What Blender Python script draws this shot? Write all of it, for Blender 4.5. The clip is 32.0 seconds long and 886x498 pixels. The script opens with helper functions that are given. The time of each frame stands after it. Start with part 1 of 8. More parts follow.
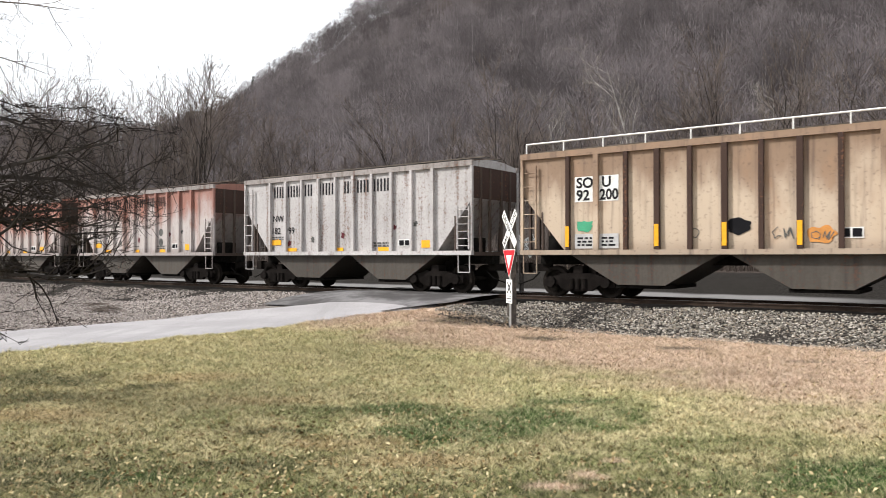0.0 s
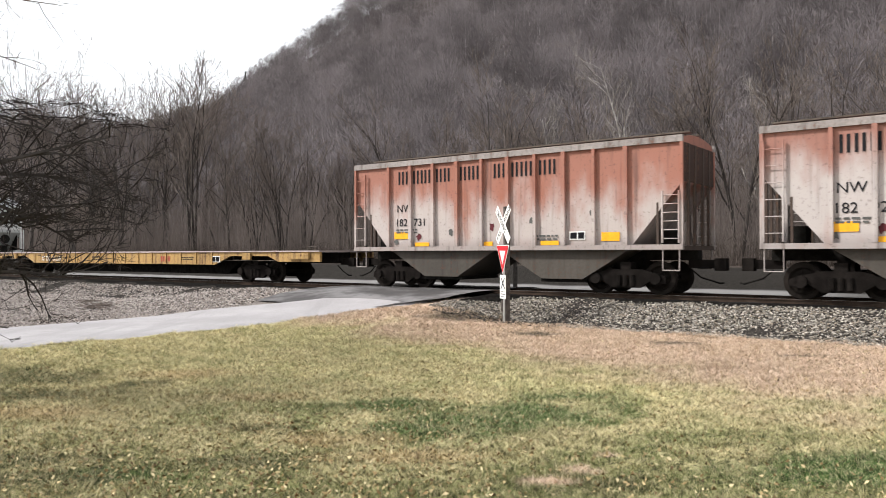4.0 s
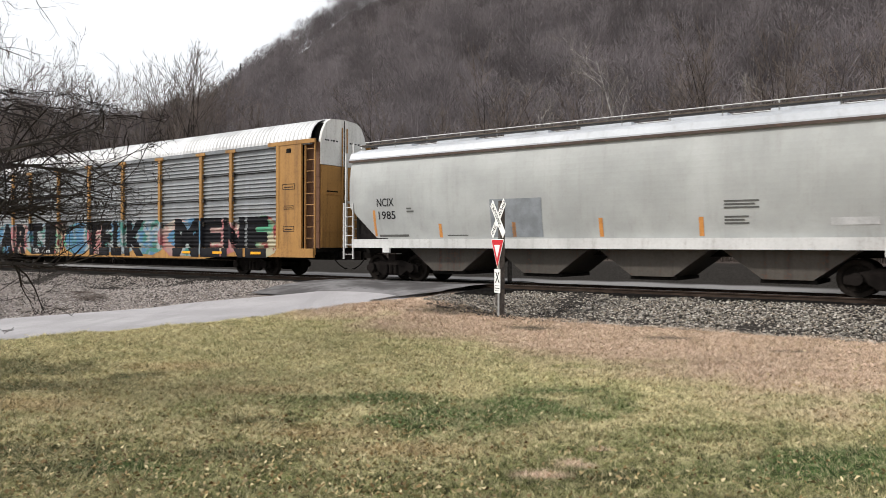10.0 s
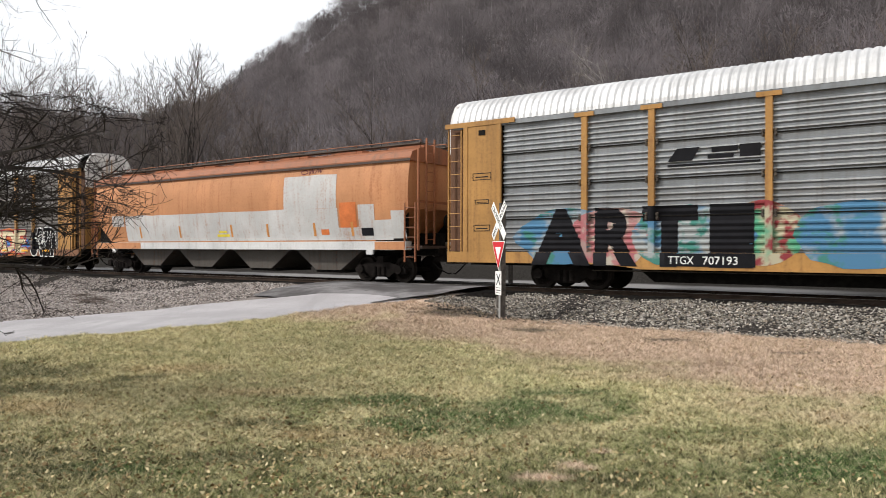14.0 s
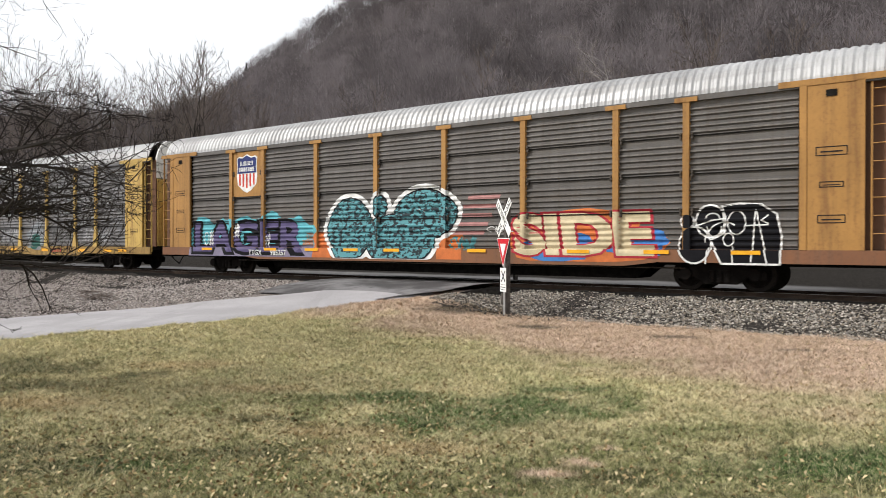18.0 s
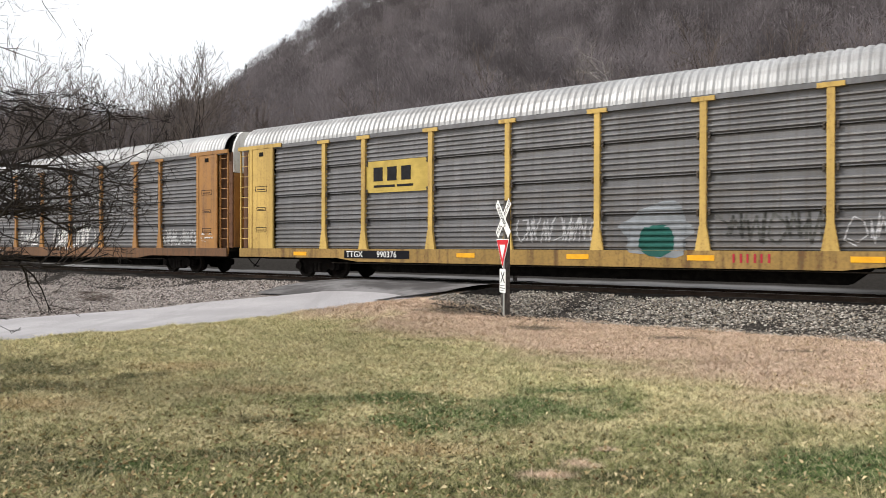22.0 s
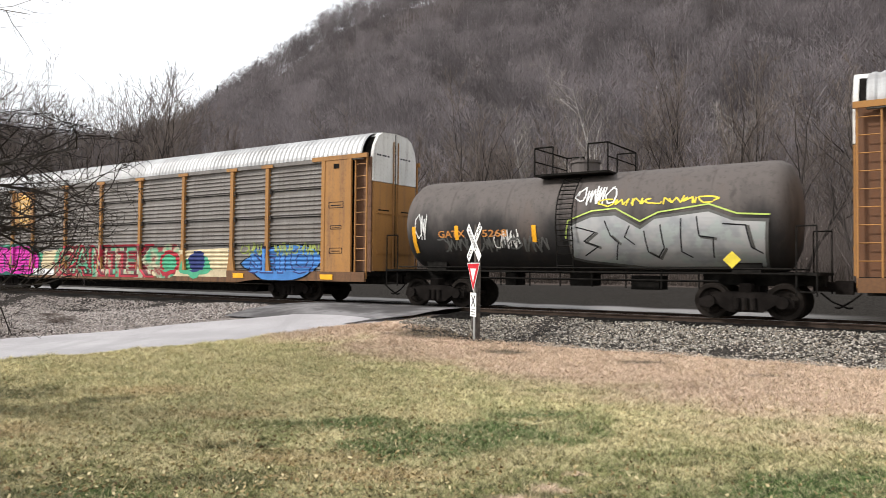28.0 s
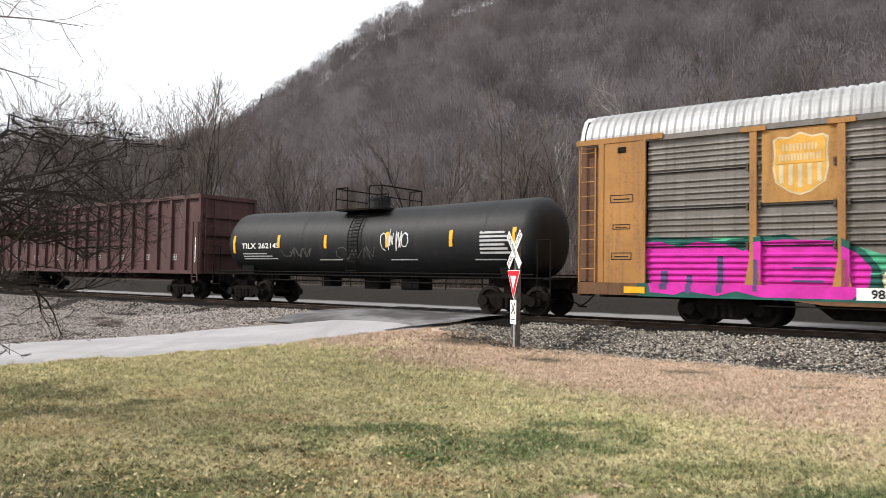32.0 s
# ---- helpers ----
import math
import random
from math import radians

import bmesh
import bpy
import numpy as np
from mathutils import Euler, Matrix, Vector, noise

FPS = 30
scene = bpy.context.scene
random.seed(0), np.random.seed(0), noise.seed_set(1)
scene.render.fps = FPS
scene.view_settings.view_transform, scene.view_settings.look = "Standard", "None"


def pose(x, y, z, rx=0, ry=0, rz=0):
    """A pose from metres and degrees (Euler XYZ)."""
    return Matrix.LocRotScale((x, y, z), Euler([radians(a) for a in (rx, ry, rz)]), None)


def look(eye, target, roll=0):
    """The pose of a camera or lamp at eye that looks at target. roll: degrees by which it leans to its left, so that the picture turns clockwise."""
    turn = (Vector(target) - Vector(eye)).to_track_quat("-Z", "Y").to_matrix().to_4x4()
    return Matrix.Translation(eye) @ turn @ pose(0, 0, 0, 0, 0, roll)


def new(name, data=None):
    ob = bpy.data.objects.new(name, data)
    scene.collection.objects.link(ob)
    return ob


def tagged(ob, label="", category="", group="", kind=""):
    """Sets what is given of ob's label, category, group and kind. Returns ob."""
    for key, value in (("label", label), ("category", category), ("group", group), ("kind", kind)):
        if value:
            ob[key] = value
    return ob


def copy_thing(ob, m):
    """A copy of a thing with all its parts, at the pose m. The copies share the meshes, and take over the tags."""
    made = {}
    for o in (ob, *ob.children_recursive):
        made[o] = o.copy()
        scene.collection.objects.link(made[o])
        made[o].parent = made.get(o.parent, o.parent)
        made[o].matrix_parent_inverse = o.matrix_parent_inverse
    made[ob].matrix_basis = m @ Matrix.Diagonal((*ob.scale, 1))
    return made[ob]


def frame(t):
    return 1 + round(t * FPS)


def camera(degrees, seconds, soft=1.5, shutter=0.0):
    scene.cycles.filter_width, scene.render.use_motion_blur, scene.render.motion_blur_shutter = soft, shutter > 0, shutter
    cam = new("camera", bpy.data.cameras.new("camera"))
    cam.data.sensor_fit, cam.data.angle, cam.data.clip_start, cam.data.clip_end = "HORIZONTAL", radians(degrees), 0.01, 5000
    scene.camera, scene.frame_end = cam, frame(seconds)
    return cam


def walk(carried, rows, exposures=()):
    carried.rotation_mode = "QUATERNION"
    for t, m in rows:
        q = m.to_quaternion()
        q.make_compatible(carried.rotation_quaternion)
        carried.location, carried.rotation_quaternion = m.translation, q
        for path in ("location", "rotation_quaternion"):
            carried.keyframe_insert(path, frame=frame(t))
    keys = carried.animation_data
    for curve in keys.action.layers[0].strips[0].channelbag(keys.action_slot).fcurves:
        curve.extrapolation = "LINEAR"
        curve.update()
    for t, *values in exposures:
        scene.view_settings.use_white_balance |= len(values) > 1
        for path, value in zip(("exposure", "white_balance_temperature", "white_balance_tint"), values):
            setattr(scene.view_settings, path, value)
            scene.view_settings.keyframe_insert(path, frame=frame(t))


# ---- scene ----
# The eye stands still; the view sways a little: seconds, degrees to the right, up, and lean.
VIEW = [(0, -0.85, 0.59, -0.02), (0.5, -0.79, 0.46, -0.03), (1, -0.71, 0.35, -0.03), (1.5, -0.62, 0.31, -0.01), (2, -0.55, 0.26, -0.02), (2.5, -0.57, 0.24, -0.06), (3, -0.55, 0.24, -0.11), (3.5, -0.49, 0.28, -0.16), (5.5, 0.10, 0.08, -0.10), (6, 0.15, 0.04, -0.05), (6.5, 0.20, 0.02, 0.06), (7, 0.19, 0.01, 0.14), (7.5, 0.15, -0.06, 0.17), (8, 0.11, -0.15, 0.19), (8.5, 0.06, -0.22, 0.21), (9, 0.01, -0.23, 0.22), (9.5, 0.00, -0.23, 0.20), (10, 0.04, -0.22, 0.18), (10.5, 0.13, -0.23, 0.17), (11, 0.16, -0.25, 0.15), (11.5, 0.19, -0.17, 0.11), (12, 0.14, -0.07, 0.07), (12.5, 0.08, -0.04, 0.05), (13, 0.07, -0.04, 0.06), (13.5, 0.04, -0.07, 0.09), (14, -0.03, -0.06, 0.12), (14.5, -0.13, -0.07, 0.12), (16.5, -0.45, -0.33, -0.02), (17, -0.46, -0.32, 0.00), (17.5, -0.46, -0.30, 0.05), (18, -0.40, -0.30, 0.11), (18.5, -0.27, -0.35, 0.17), (19, -0.18, -0.40, 0.23), (19.5, -0.14, -0.36, 0.27), (20, -0.21, -0.34, 0.29), (20.5, -0.32, -0.30, 0.25), (21, -0.40, -0.25, 0.18), (21.5, -0.41, -0.22, 0.13), (22, -0.36, -0.23, 0.11), (22.5, -0.30, -0.24, 0.10), (23, -0.27, -0.23, 0.10), (23.5, -0.21, -0.24, 0.13), (24, -0.19, -0.27, 0.17), (24.5, -0.20, -0.19, 0.22), (25, -0.26, 0.10, 0.25), (25.5, -0.39, 0.56, 0.23), (27.5, 1.77, 1.48, 0.05), (28, 1.87, 1.59, 0.51), (28.5, 0.39, 1.59, 0.84), (29, -1.13, 1.93, 1.00), (29.5, -1.77, 2.06, 1.04), (30, -1.83, 2.05, 1.01), (30.5, -1.55, 2.10, 0.98), (31, -1.26, 2.13, 0.91), (31.5, -1.19, 2.10, 0.85), (32, -1.22, 2.09, 0.88)]
# How far the train has come along the track: seconds, metres.
TRAIN = [(0, -135.68), (1, -127.33), (2, -118.9), (3, -110.46), (4, -102.05), (5, -93.68), (6, -85.34), (7, -77.01), (8, -68.66), (9, -60.27), (10, -51.83), (11, -43.32), (12, -34.75), (13, -26.11), (14, -17.41), (15, -8.68), (16, 0.08), (17, 8.85), (18, 17.6), (19, 26.33), (20, 35.02), (21, 43.68), (22, 52.3), (23, 60.92), (24, 69.53), (25, 78.17), (26, 86.87), (27, 95.62), (28, 104.45), (29, 113.34), (30, 122.24), (31, 131.06), (32, 139.64)]
EYE = (0.0, 0.0, 1.9)
TURN = -35.79
RAIL_Z = 0.69
BODY_LIFT = 0.245
TRACK_Q = 21.13

cam = camera(61.5, 32.0, soft=0.85, shutter=0.12)
walk(cam, [(t, Matrix.Translation(EYE) @ pose(0, 0, 0, 0, 0, -right) @ pose(0, 0, 0, 90 + up) @ pose(0, 0, 0, 0, 0, lean))
           for t, right, up, lean in VIEW], exposures=[(0, 0.2), (7, 0.26), (8.5, 0.08), (10, -0.12), (11, -0.1), (15, -0.1), (22, -0.02), (25, 0.1), (29, 0.17), (32, 0.15)])

# ---- light ----
world = bpy.data.worlds.new("world")
scene.world = world
world.use_nodes = True
wn = world.node_tree
bg = wn.nodes["Background"]
sky = wn.nodes.new("ShaderNodeTexSky")
sky.sky_type = "NISHITA"
sky.sun_disc = False
sky.sun_elevation = radians(40)
sky.sun_rotation = radians(-100)
sky.air_density = 1.0
sky.dust_density = 3.0
sky.ozone_density = 1.0
hazy = wn.nodes.new("ShaderNodeHueSaturation")
hazy.inputs["Saturation"].default_value = 0.5
veil = wn.nodes.new("ShaderNodeMix")
veil.data_type = "RGBA"
veil.inputs[0].default_value = 0.3
veil.inputs[6].default_value = (9.3, 9.4, 9.6, 1)
wn.links.new(sky.outputs[0], hazy.inputs["Color"])
wn.links.new(hazy.outputs[0], veil.inputs[7])
wn.links.new(veil.outputs[2], bg.inputs["Color"])
bg.inputs["Strength"].default_value = 0.15

sun = new("sun", bpy.data.lights.new("sun", "SUN"))
sun.data.energy = 3.8
sun.data.angle = radians(4)
sun.data.color = (1.0, 0.965, 0.92)
sun.matrix_world = look((-75.4, -13.3, 64.3), (0, 0, 0))

# ---- materials ----


def node_mat(name, rough=0.7, metal=0.0):
    m = bpy.data.materials.new(name)
    m.use_nodes = True
    nt = m.node_tree
    b = nt.nodes["Principled BSDF"]
    b.inputs["Roughness"].default_value = rough
    b.inputs["Metallic"].default_value = metal
    b.inputs["Specular IOR Level"].default_value = 0.22
    return m, nt, b


def add(nt, kind, **inputs):
    n = nt.nodes.new(kind)
    for k, v in inputs.items():
        n.inputs[k.replace("_", " ")].default_value = v
    return n


def coords(nt, scale=(1, 1, 1), space="Object"):
    tc = nt.nodes.new("ShaderNodeTexCoord")
    mp = nt.nodes.new("ShaderNodeMapping")
    mp.inputs["Scale"].default_value = scale
    nt.links.new(tc.outputs[space], mp.inputs["Vector"])
    return mp.outputs[0]


def noise_out(nt, scale, detail=4.0, stretch=(1, 1, 1), rough=0.55, space="Object"):
    n = add(nt, "ShaderNodeTexNoise", Scale=scale, Detail=detail, Roughness=rough)
    nt.links.new(coords(nt, stretch, space), n.inputs["Vector"])
    return n.outputs["Fac"]


def ramp(nt, fac, lo, hi, a=0.0, b=1.0):
    r = nt.nodes.new("ShaderNodeMapRange")
    r.inputs["From Min"].default_value, r.inputs["From Max"].default_value = lo, hi
    r.inputs["To Min"].default_value, r.inputs["To Max"].default_value = a, b
    r.interpolation_type = "SMOOTHSTEP"
    nt.links.new(fac, r.inputs["Value"])
    return r.outputs[0]


def calc(nt, op, a, b):
    n = nt.nodes.new("ShaderNodeMath")
    n.operation = op
    for i, v in enumerate((a, b)):
        if isinstance(v, (int, float)):
            n.inputs[i].default_value = v
        else:
            nt.links.new(v, n.inputs[i])
    return n.outputs[0]


def mix(nt, fac, a, b, blend="MIX"):
    n = nt.nodes.new("ShaderNodeMix")
    n.data_type = "RGBA"
    n.blend_type = blend
    if isinstance(fac, (int, float)):
        n.inputs[0].default_value = fac
    else:
        nt.links.new(fac, n.inputs[0])
    for i, v in ((6, a), (7, b)):
        if isinstance(v, tuple):
            n.inputs[i].default_value = (*v[:3], 1)
        else:
            nt.links.new(v, n.inputs[i])
    return n.outputs[2]


def bump(nt, b, fac, strength=0.3, distance=0.01):
    n = add(nt, "ShaderNodeBump", Strength=strength, Distance=distance)
    nt.links.new(fac, n.inputs["Height"])
    nt.links.new(n.outputs[0], b.inputs["Normal"])


def painted(name, base, dirt=(0.09, 0.075, 0.06), rust=(0.16, 0.06, 0.025), wear=0.5, rusty=0.25, rough=0.6, metal=0.0, streak=1.0):
    """Old railway paint: large fading, soot, vertical streaks, rust flecks."""
    m, nt, b = node_mat(name, rough, metal)
    big = noise_out(nt, 0.55, 5)
    stk = noise_out(nt, 2.2, 5, (2.2, 2.2, 0.16))
    fine = noise_out(nt, 14.0, 6)
    info = nt.nodes.new("ShaderNodeObjectInfo")
    shade = mix(nt, ramp(nt, big, 0.3, 0.75), tuple(c * 0.82 for c in base), tuple(min(1, c * 1.12) for c in base))
    shade = mix(nt, calc(nt, "MULTIPLY", info.outputs["Random"], 0.18), shade, tuple(c * 0.6 for c in base))
    d = calc(nt, "MULTIPLY", ramp(nt, stk, 0.45, 0.8), wear * streak)
    shade = mix(nt, d, shade, dirt)
    d2 = calc(nt, "MULTIPLY", ramp(nt, fine, 0.35, 0.75), wear * 0.35)
    shade = mix(nt, d2, shade, dirt)
    r = calc(nt, "MULTIPLY", ramp(nt, calc(nt, "ADD", calc(nt, "MULTIPLY", fine, 0.6), calc(nt, "MULTIPLY", stk, 0.5)), 0.58, 0.72), rusty)
    shade = mix(nt, r, shade, rust)
    nt.links.new(shade, b.inputs["Base Color"])
    bump(nt, b, fine, 0.12, 0.01)
    return m


def plain(name, base, rough=0.7, metal=0.0, vary=0.25, scale=6.0, bumpy=0.15):
    m, nt, b = node_mat(name, rough, metal)
    b.inputs["Specular IOR Level"].default_value = 0.22 if max(base) > 0.06 else 0.03
    n1, n2 = noise_out(nt, scale, 5), noise_out(nt, scale * 7, 3)
    c = mix(nt, ramp(nt, n1, 0.3, 0.7), tuple(x * (1 - vary) for x in base), tuple(min(1, x * (1 + vary)) for x in base))
    c = mix(nt, calc(nt, "MULTIPLY", ramp(nt, n2, 0.4, 0.7), vary), c, tuple(x * 0.5 for x in base))
    nt.links.new(c, b.inputs["Base Color"])
    if bumpy:
        bump(nt, b, n2, bumpy, 0.01)
    return m


def islands(name, cols, rough=0.8, clump=0.0, deep=0.42, soft=0.0):
    """Colour by piece, for stones, leaves and twigs joined in one mesh; soft lets light through thin pieces."""
    m, nt, b = node_mat(name, rough)
    b.inputs["Specular IOR Level"].default_value = 0.05
    g = nt.nodes.new("ShaderNodeNewGeometry")
    cr = nt.nodes.new("ShaderNodeValToRGB")
    e = cr.color_ramp.elements
    while len(e) < len(cols):
        e.new(0.5)
    for i, c in enumerate(cols):
        e[i].position = i / (len(cols) - 1)
        e[i].color = (*c, 1)
    nt.links.new(g.outputs["Random Per Island"], cr.inputs[0])
    c = cr.outputs[0]
    if clump:
        n = add(nt, "ShaderNodeTexNoise", Scale=clump, Detail=3.0)
        nt.links.new(g.outputs["Position"], n.inputs["Vector"])
        c = mix(nt, ramp(nt, n.outputs["Fac"], 0.34, 0.66, 0.85, 0.0), c, tuple(deep * x for x in cols[1]))
    nt.links.new(c, b.inputs["Base Color"])
    if soft:
        tr = nt.nodes.new("ShaderNodeBsdfTranslucent")
        nt.links.new(c, tr.inputs["Color"])
        blend = add(nt, "ShaderNodeMixShader", Fac=soft)
        nt.links.new(b.outputs[0], blend.inputs[1])
        nt.links.new(tr.outputs[0], blend.inputs[2])
        nt.links.new(blend.outputs[0], nt.nodes["Material Output"].inputs["Surface"])
    return m


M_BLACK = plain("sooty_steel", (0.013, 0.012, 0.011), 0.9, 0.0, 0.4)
M_STEEL = plain("worn_steel", (0.09, 0.075, 0.062), 0.5, 0.6, 0.3)
M_TREAD = plain("bright_tread", (0.35, 0.34, 0.33), 0.3, 1.0, 0.1)
M_RAIL = plain("rail_steel", (0.05, 0.036, 0.028), 0.6, 0.3, 0.3, 3)
M_TIE = plain("tarred_timber", (0.014, 0.012, 0.01), 0.9, 0, 0.4, 4)
M_WHITE = plain("white_paint", (0.75, 0.75, 0.73), 0.5, 0, 0.08)
M_INK = plain("black_lettering", (0.02, 0.02, 0.022), 0.6, 0, 0.2)
M_CHALK = plain("white_lettering", (0.72, 0.72, 0.7), 0.6, 0, 0.1)
M_MARKER = plain("yellow_reflector", (0.75, 0.36, 0.02), 0.4, 0, 0.1)

# ---- shapes ----


def part(name, bm, material, parent, label="", kind="", smooth=False):
    me = bpy.data.meshes.new(name)
    bm.to_mesh(me)
    bm.free()
    return mesh_part(name, me, material, parent, label, kind, smooth)


def mesh_part(name, me, material, parent, label="", kind="", smooth=False):
    if not me.materials:
        me.materials.append(material)
    if smooth:
        me.polygons.foreach_set("use_smooth", [True] * len(me.polygons))
    ob = new(name, me)
    ob.parent = parent
    return tagged(ob, label, kind=kind)


def block(bm, x0, x1, y0, y1, z0, z1):
    v = [bm.verts.new(p) for p in ((x0, y0, z0), (x1, y0, z0), (x1, y1, z0), (x0, y1, z0), (x0, y0, z1), (x1, y0, z1), (x1, y1, z1), (x0, y1, z1))]
    for f in ((0, 3, 2, 1), (4, 5, 6, 7), (0, 1, 5, 4), (1, 2, 6, 5), (2, 3, 7, 6), (3, 0, 4, 7)):
        bm.faces.new([v[i] for i in f])
    return v


def rod(bm, a, b, r, n=6, r2=None):
    a, b = Vector(a), Vector(b)
    d = (b - a).normalized()
    u = d.orthogonal().normalized()
    w = d.cross(u)
    r2 = r if r2 is None else r2
    rings = [[bm.verts.new(p + (u * math.cos(i * math.tau / n) + w * math.sin(i * math.tau / n)) * q) for i in range(n)] for p, q in ((a, r), (b, r2))]
    for i in range(n):
        bm.faces.new((rings[0][i], rings[0][(i + 1) % n], rings[1][(i + 1) % n], rings[1][i]))
    bm.faces.new(rings[0][::-1])
    bm.faces.new(rings[1])


def slab(bm, outline, y0, y1):
    """A plate cut to an outline in x and z, from y0 to y1."""
    front = [bm.verts.new((x, y0, z)) for x, z in outline]
    back = [bm.verts.new((x, y1, z)) for x, z in outline]
    n = len(outline)
    bm.faces.new(front)
    bm.faces.new(back[::-1])
    for i in range(n):
        j = (i + 1) % n
        bm.faces.new((front[j], front[i], back[i], back[j]))


def boxes(*bs):
    bm = bmesh.new()
    for b in bs:
        block(bm, *b)
    return bm


def rods(*rs, n=6):
    bm = bmesh.new()
    for a, b, r in rs:
        rod(bm, a, b, r, n)
    return bm


def along(s, q, z=0.0):
    """A place in the world from metres along the track, metres off the eye's line beside it, and height."""
    a = radians(TURN)
    u, n = (math.cos(a), math.sin(a)), (-math.sin(a), math.cos(a))
    return Vector((s * u[0] + q * n[0], s * u[1] + q * n[1], z))


def track_pose(s):
    p = along(s, TRACK_Q, RAIL_Z)
    return pose(p.x, p.y, p.z, 0, 0, TURN)


LETTER_CACHE = {}


def lettering(text, size, x, y, z, parent, material, name="lettering", stretch=1.0, slant=0.0, thick=0.006, bold=0.0, label=""):
    """Words on a car's near side, reading from its rear to its front; (x, z) is the lower left corner."""
    key = (text, size, stretch, slant, thick, bold, material.name)
    if key not in LETTER_CACHE:
        cu = bpy.data.curves.new(name, "FONT")
        cu.body, cu.size, cu.extrude, cu.shear, cu.offset, cu.resolution_u = text, size, thick / 2, slant, bold, 3
        ob = bpy.data.objects.new(name, cu)
        scene.collection.objects.link(ob)
        me = bpy.data.meshes.new_from_object(ob.evaluated_get(bpy.context.evaluated_depsgraph_get()))
        bpy.data.objects.remove(ob)
        me.transform(Matrix(((stretch, 0, 0, 0), (0, 0, 1, 0), (0, 1, 0, 0), (0, 0, 0, 1))))
        me.flip_normals()
        me.materials.clear()
        LETTER_CACHE[key] = me
    ob = mesh_part(name, LETTER_CACHE[key], material, parent, label)
    ob.location = (x, y, z)
    return ob


# ---- ground ----
ROAD_S = (-20.3, -15.45)


def smooth(a, b, x):
    t = np.clip((x - a) / (b - a), 0, 1)
    return t * t * (3 - 2 * t)


def qs(x, y):
    a = radians(TURN)
    return -math.sin(a) * x + math.cos(a) * y, math.cos(a) * x + math.sin(a) * y


def crest(az):
    """Slope of the line of sight to the skyline, by bearing in degrees."""
    return np.interp(az, [-180, -90, -60, -40, -28, -22, -17.5, -14, -9.6, -7, -3, 5, 15, 31, 60, 90, 180],
                     [0.02, 0.05, 0.12, 0.155, 0.145, 0.148, 0.178, 0.228, 0.285, 0.32, 0.36, 0.42, 0.48, 0.52, 0.45, 0.15, 0.02])


def road_top(q):
    return 0.06 + 0.61 * smooth(12.5, 19.6, q)


def ground_z(x, y):
    """Height of the land: lawn, the low fill under the track, the flat beyond and the hill."""
    q, s = qs(x, y)
    r = np.hypot(x, y)
    az = np.degrees(np.arctan2(x, y))
    lawn = 0.28 * (1 - smooth(2.0, 13.0, y))
    beyond = 0.35 * smooth(18.6, 20.0, q) + 0.8 * smooth(26.3, 30.5, q)
    far = np.interp(az, [-40, -20, -12, 0, 40], [620, 520, 380, 330, 300])
    near = np.interp(az, [-40, -20, 0, 40], [150, 120, 85, 75])
    t = np.clip((r - near) / (far - near), 0, 1)
    hill = crest(az) * far * t ** 1.15 * 0.98
    hill = np.where(r > far, crest(az) * far * 0.98 * np.clip(1 - (r - far) / 900, 0.15, 1), hill)
    side = smooth(-30, -22.0, s) * (1 - smooth(-13.2, -8.8, s)) * (q < 19.5)
    fill = (road_top(q) - 0.1) * side
    return np.where(q < 24, np.maximum(lawn + beyond, fill), beyond + hill * smooth(40, 60, q))


SPOTS = ((-0.3, 7.2, 0.8, 0.45), (0.3, 7.8, 1.0, 0.6), (1.0, 8.3, 0.9, 0.6), (-0.8, 8.9, 0.7, 0.4), (1.5, 9.3, 0.5, 0.3), (2.9, 5.7, 0.9, 0.35), (3.5, 6.0, 0.8, 0.4), (-2.6, 5.6, 0.5, 0.2))
# dark grass patches; those at far left also paint the tree's shadow
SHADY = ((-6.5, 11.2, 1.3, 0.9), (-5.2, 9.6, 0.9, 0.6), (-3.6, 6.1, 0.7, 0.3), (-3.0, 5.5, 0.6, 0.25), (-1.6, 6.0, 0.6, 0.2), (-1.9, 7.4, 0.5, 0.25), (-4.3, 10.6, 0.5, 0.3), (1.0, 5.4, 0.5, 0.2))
RUSSET = ((-4.6, 8.3, 0.9, 0.4), (-4.0, 11.5, 0.9, 0.5), (-1.0, 6.9, 0.6, 0.3), (-2.4, 9.3, 0.8, 0.3), (-0.3, 6.2, 0.7, 0.25))
BARE = ((1.04, 5.75, 0.16, 0.08), (0.76, 5.5, 0.18, 0.07), (1.33, 6.21, 0.1, 0.04))
DARK_SPOTS = ((0.2, 19.9, 0.9, 0.5), (1.2, 20.2, 1.0, 0.7), (2.1, 17.3, 0.6, 0.35), (4.6, 15.3, 0.6, 0.22), (6.5, 13.4, 0.45, 0.12), (0.9, 19.9, 0.5, 0.4))


